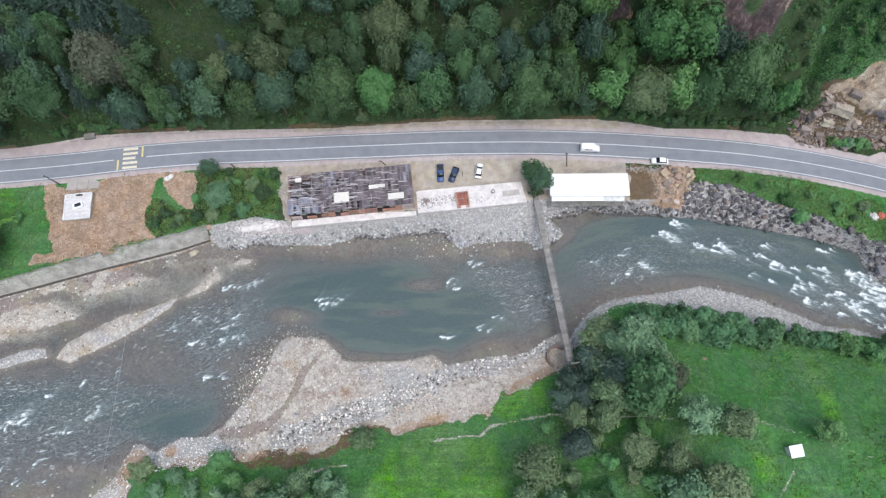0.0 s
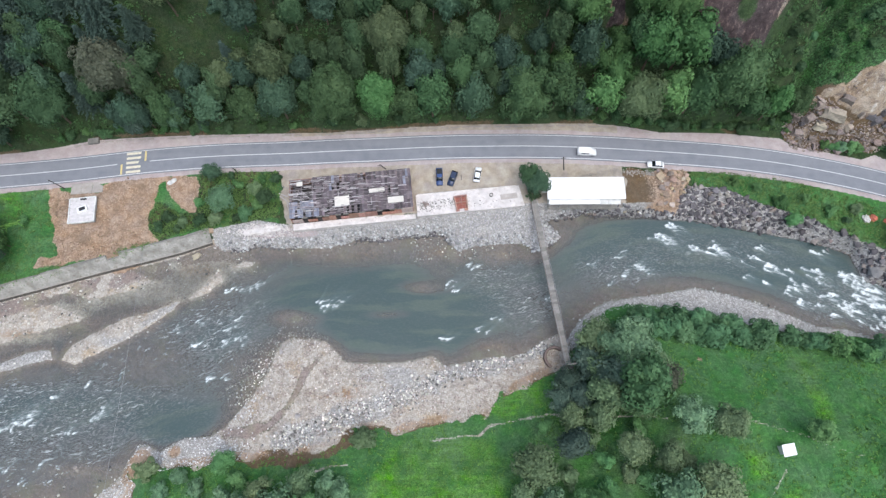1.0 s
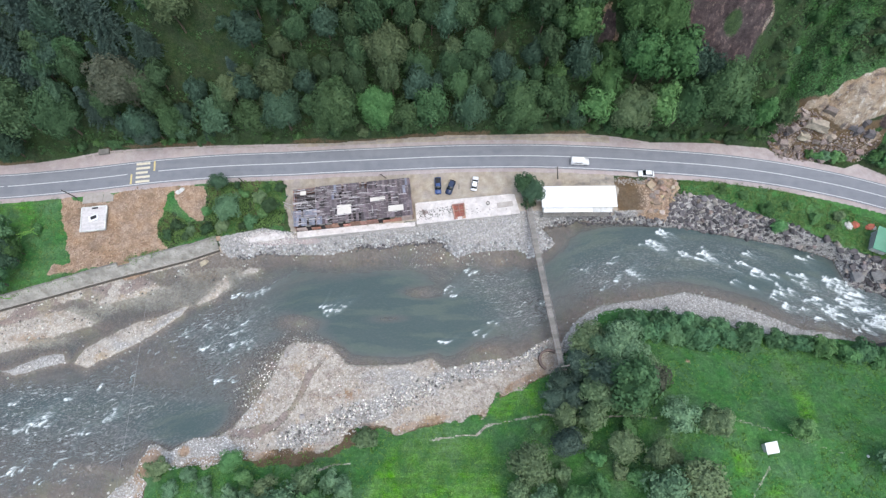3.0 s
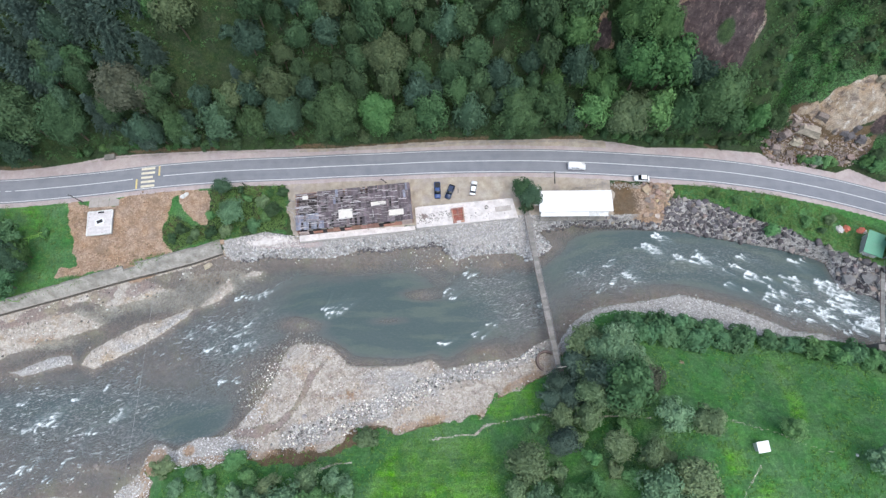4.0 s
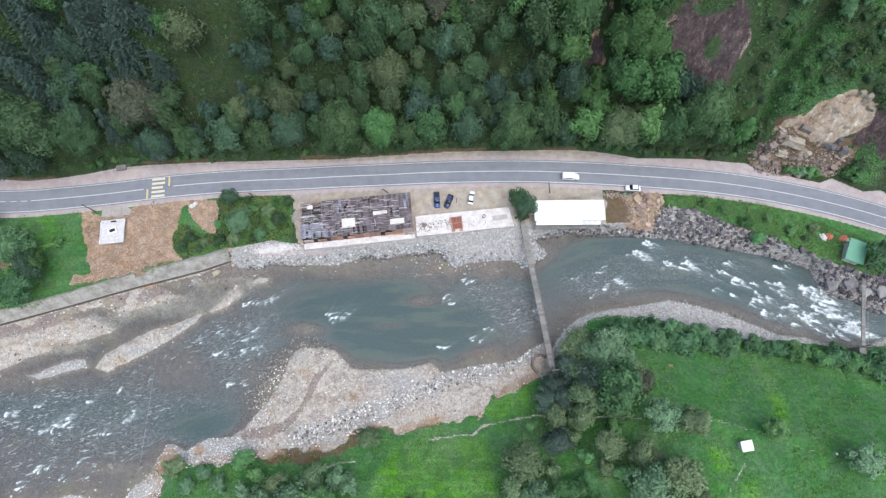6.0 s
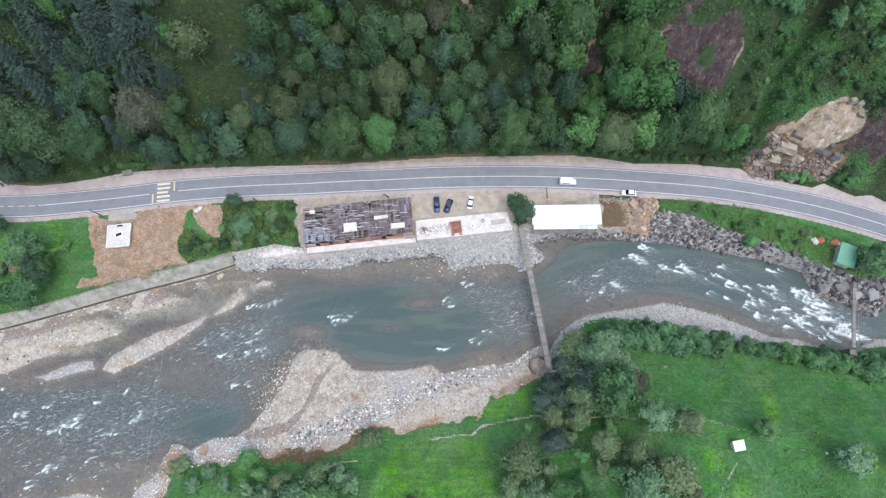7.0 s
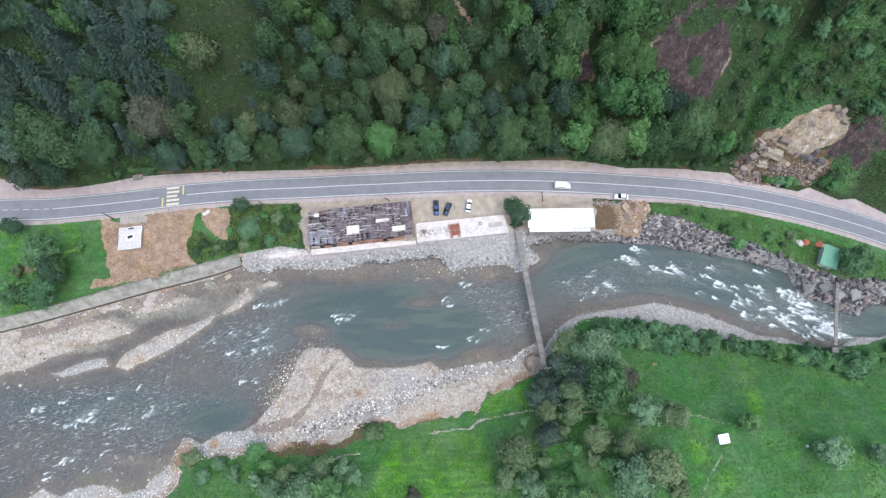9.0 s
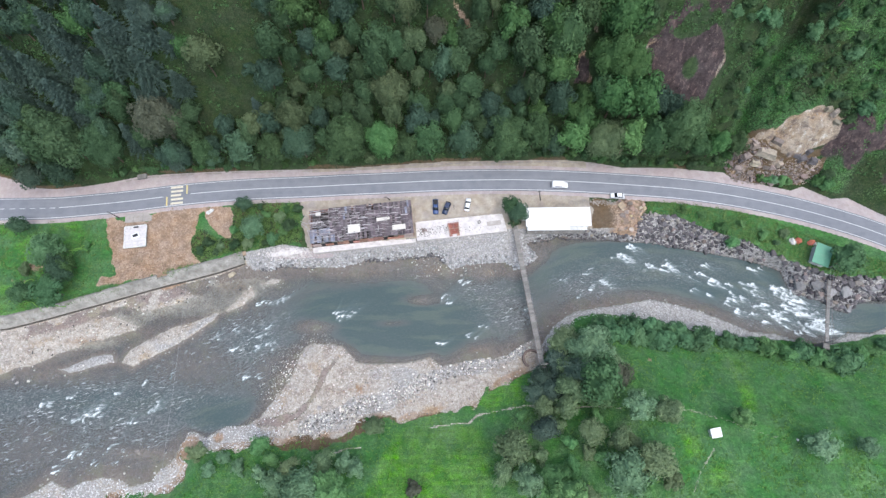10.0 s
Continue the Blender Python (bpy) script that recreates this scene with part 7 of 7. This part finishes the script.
rng = np.random.default_rng(31)
P = scatter(rng, 2600, 40, 150, 26, 63, on_riprap)
s = rng.uniform(.55, 1.35, len(P)) * (1 + .25 * (P[:, 0] > 104)) * np.where(P[:, 0] < 66, .75, 1)
P, s = spaced(P, s, .5)
order = np.argsort(-s + .004 * np.abs(P[:, 0] - 85))
P, s = P[order], s[order]
boulder_bank("riprap", "bank of dark angular boulders along the river", P, s, ROCK_DARK, 290, 7, "smaller dark rocks between the boulders", (ROCK_DARK, ROCK_BROWN, ROCK_DARK, ROCK_WET))
P = scatter(rng, 2600, 40, 150, 26, 63, on_riprap)
me = strew("rock_rubble", [arrays(q) for q in ROCKS], np.c_[P, levels(P)], rng.uniform(.15, .42, len(P)), ROCK_DARK, 8)
tagged(part("rock_rubble", me, ROCK_DARK), "small dark rocks filling the gaps of the boulder bank", "stones", kind="stuff")

P = scatter(rng, 1500, 94, 125, 70, 84, lambda P: inside(P, RUBBLE) > -.3)
s = .35 + 1.7 * rng.random(len(P)) ** 2.2
P, s = spaced(P, s, .42)
order = np.argsort(-s)
P, s = P[order], s[order]
boulder_bank("landslide_rubble", "heap of reddish-brown rocks fallen onto the road verge", P, s, ROCK_BROWN, 280, 9, "smaller fallen rocks", (SANDSTONE, ROCK_DARK, ROCK_BROWN), SHARP)
P = scatter(rng, 900, 94, 128, 69, 88, lambda P: (inside(P, RUBBLE) > -.8) | (inside(P, SCAR) > .2) & (rng.random(len(P)) < .2))
me = strew("fallen_stones", [arrays(q) for q in ROCKS], np.c_[P, levels(P)], rng.uniform(.12, .4, len(P)), ROCK_BROWN, 10)
tagged(part("fallen_stones", me, ROCK_BROWN), "small fallen stones of the landslide", "stones", kind="stuff")

bx_ = np.linspace(33.5, 63, 34) + rng.uniform(-.4, .4, 34)
P = np.c_[bx_, np.interp(bx_, WATER_N[:, 0], WATER_N[:, 1]) + rng.uniform(.1, 1.3, 34)]
boulder_bank("waterline_boulders", "row of pale grey boulders at the waterline under the hall", P, rng.uniform(.45, 1.0, 34), ROCK_GREY, 40, 14, "boulders", (SANDSTONE, ROCK_WET, STONE_GREY))

P = scatter(rng, 130, 59, 69, 56, 66.5, lambda P: (inside(P, EARTH_EAST) > .2) & (P[:, 0] > 58.5))
s = .5 + 1.2 * rng.random(len(P)) ** 1.4
P, s = spaced(P, s, .55)
boulder_bank("clay_boulders", "row of ochre clay-covered boulders beside the white-roofed building", P, s, CLAY, 80, 12, "clay lumps", (ROCK_BROWN, SANDSTONE))


def block(x, y, size, turn, tip, material, label, seed):
    """A great split block: a bevelled slab with broken faces."""
    r = random.Random(seed)
    bm = bmesh.new()
    bmesh.ops.create_cube(bm, size=1.0)
    bmesh.ops.subdivide_edges(bm, edges=bm.edges[:], cuts=2, use_grid_fill=True)
    for v in bm.verts:
        d = .2 * noise.noise(v.co * 2.1 + Vector((seed * 3.7, 0, 0)))
        v.co = Vector((v.co.x * (1 - .35 * v.co.z) * (1 + d), v.co.y * (1 - .3 * v.co.z) * (1 + d), v.co.z * (1 + d))) + Vector((r.uniform(-.05, .05), r.uniform(-.05, .05), r.uniform(-.04, .04)))
    ob = tagged(part("rock_block", bm, material), label, "boulder", "landslide blocks")
    ob.matrix_basis = Matrix.Translation((x, y, level(x, y) + size[2] * .25)) @ Euler((radians(tip), radians(r.uniform(-8, 8)), radians(turn))).to_matrix().to_4x4() @ Matrix.Diagonal((*size, 1))


TAN, DULL, SLATE = (SANDSTONE, "great tan sandstone block on the landslide"), (ROCK_BROWN, "reddish-brown split block of the landslide"), (ROCK_DARK, "dark grey block at the foot of the scar")
for k, (x, y, w, d, h, turn, (mat, word)) in enumerate((
        (105.6, 78.6, 5.8, 2.6, 2.2, -16, TAN), (100.0, 78.4, 2.6, 2.0, 1.8, 24, DULL), (103.2, 76.8, 2.7, 2.0, 1.5, -8, TAN), (107.4, 81.0, 3.2, 1.6, 1.8, -30, DULL),
        (112.4, 78.2, 2.4, 1.9, 1.7, 12, DULL), (116.6, 76.8, 2.6, 1.9, 1.6, 20, SLATE), (120.6, 76.4, 2.4, 1.8, 1.6, -12, SLATE), (118.4, 78.6, 2.0, 1.6, 1.4, 40, SLATE), (114.6, 77.4, 2.2, 1.6, 1.3, -28, SLATE),
        (98.6, 76.0, 2.5, 1.7, 1.4, -20, DULL), (101.4, 80.6, 2.4, 1.6, 1.5, 8, DULL), (110.4, 76.0, 2.0, 1.6, 1.2, 33, TAN), (102.4, 74.4, 1.8, 1.4, 1.1, 10, DULL), (97.4, 79.6, 2.1, 1.7, 1.5, -35, DULL),
        (121.8, 86.6, 2.6, 1.4, 1.6, 35, TAN), (123.2, 84.4, 2.2, 1.3, 1.6, -40, TAN), (119.4, 87.4, 2.0, 1.2, 1.4, 10, TAN))):
    block(x, y, (w, d, h), turn, 12 if k % 2 else -8, mat, word, 200 + k)


def lone(x, y, s, material, label, seed):
    r = random.Random(seed)
    ob = tagged(new("boulder", ROCKS[seed % 8]), label, "boulder", "single boulders")
    ob.material_slots[0].link = "OBJECT"
    ob.material_slots[0].material = material
    ob.matrix_basis = Matrix.LocRotScale((x, y, level(x, y) + s * .3), Euler((0, .1, r.uniform(0, 6))), Vector((s * 1.15, s, s * .7)))


lone(-67.1, 43.2, 1.5, SANDSTONE, "large pale boulder on wet sand below the wall", 1)
lone(-35.8, 1.5, .9, STONE_PALE, "bright pale boulder on the gravel bar", 2)
lone(-41.5, 17.2, .7, STONE_PALE, "pale boulder at the tip of the gravel bar", 3)
for k, (x, y, s) in enumerate(((114.6, 37.6, 2.3), (119.2, 37.6, 2.4), (123.2, 35.5, 2.0), (127.5, 35.0, 2.5), (129.2, 30.3, 1.7), (126.2, 31.6, 1.1), (133, 36.5, 1.5), (136.5, 36, 1.6), (131, 39, 1.4))):
    lone(x, y, s, ROCK_GREY, "huge grey river boulder beside the small footbridge", 10 + k)
for k, (x, y, s) in enumerate(((-89.2, -10.2, .8), (-88.4, -11, .6), (-92.9, 5.8, .5), (-126, 10, .9), (-129.5, 9.6, 1.0), (-131, 10.6, .8), (-120.5, 8.2, .7), (-136, -9, .7))):
    lone(x, y, s, ROCK_WET if k < 2 else STONE_PALE, "boulder standing in the shallow river", 30 + k)

# roof of the burnt building
rr = random.Random(9)
sheet = boxed((.73, 2.35, .05), Matrix(), .01)
sheet_me = bpy.data.meshes.new("roof_sheet")
sheet.to_mesh(sheet_me)
sheet.free()
sheet_me.materials.append(BURNT)
cols, rows = 46, 5
for i in range(cols):
    for j in range(rows):
        u, v = (i + .5) * BW / cols, (j + .5) * BD / rows
        west = u < 6.2
        if (west and j >= 2) or rr.random() < (.2 if u < 19 else .03):
            continue
        ob = new("roof_sheet", sheet_me)
        ob.parent = shell
        ob.material_slots[0].link = "OBJECT"
        ob.material_slots[0].material = BURNT_BLUE if (west or rr.random() < .04) else BURNT
        ob.matrix_basis = pose(u + rr.uniform(-.05, .05), v, BH + .22 + .25 * math.sin(math.pi * v / BD) + rr.uniform(0, .06), (2.5 if v < BD / 2 else -2.5) + rr.uniform(-1.5, 1.5), rr.uniform(-2, 2), rr.uniform(-1.5, 1.5))
board = boxed((1, .12, .05), Matrix(), .008)
board_me = bpy.data.meshes.new("loose_board")
board.to_mesh(board_me)
board.free()
board_me.materials.append(PLANK)
for k in range(280):
    u = rr.betavariate(1.1, 1.7) * BW
    v = rr.uniform(.4, BD - .3)
    L = rr.uniform(.8, 3.2)
    ob = new("loose_board", board_me)
    ob.parent = shell
    ob.material_slots[0].link = "OBJECT"
    ob.material_slots[0].material = PLANK_PALE if rr.random() < .45 else PLANK
    flat = rr.random() < .97
    ob.matrix_basis = pose(min(max(u, L / 2), BW - L / 2), v, BH + .36 + .25 * math.sin(math.pi * v / BD) + rr.uniform(0, .1), 0, rr.uniform(-1, 1), rr.uniform(-3, 3) + (0 if flat else 90)) @ Matrix.Diagonal((L if flat else min(L, 2.0), rr.uniform(.6, 1.9), 1, 1))
for u, v, w, d in ((14.0, 3.5, 3.9, 2.7), (23.4, 5.6, 4.2, 1.2), (28.2, 2.4, 4.2, 1.7), (2.9, 9.6, 1.6, 1.2)):
    part("cream_panel", boxed((w, d, .07), pose(u, v, BH + .62, rr.uniform(-2, 2), rr.uniform(-1, 1), rr.uniform(-1, 1)), .01), CREAM, shell, "clean cream-coloured panel")
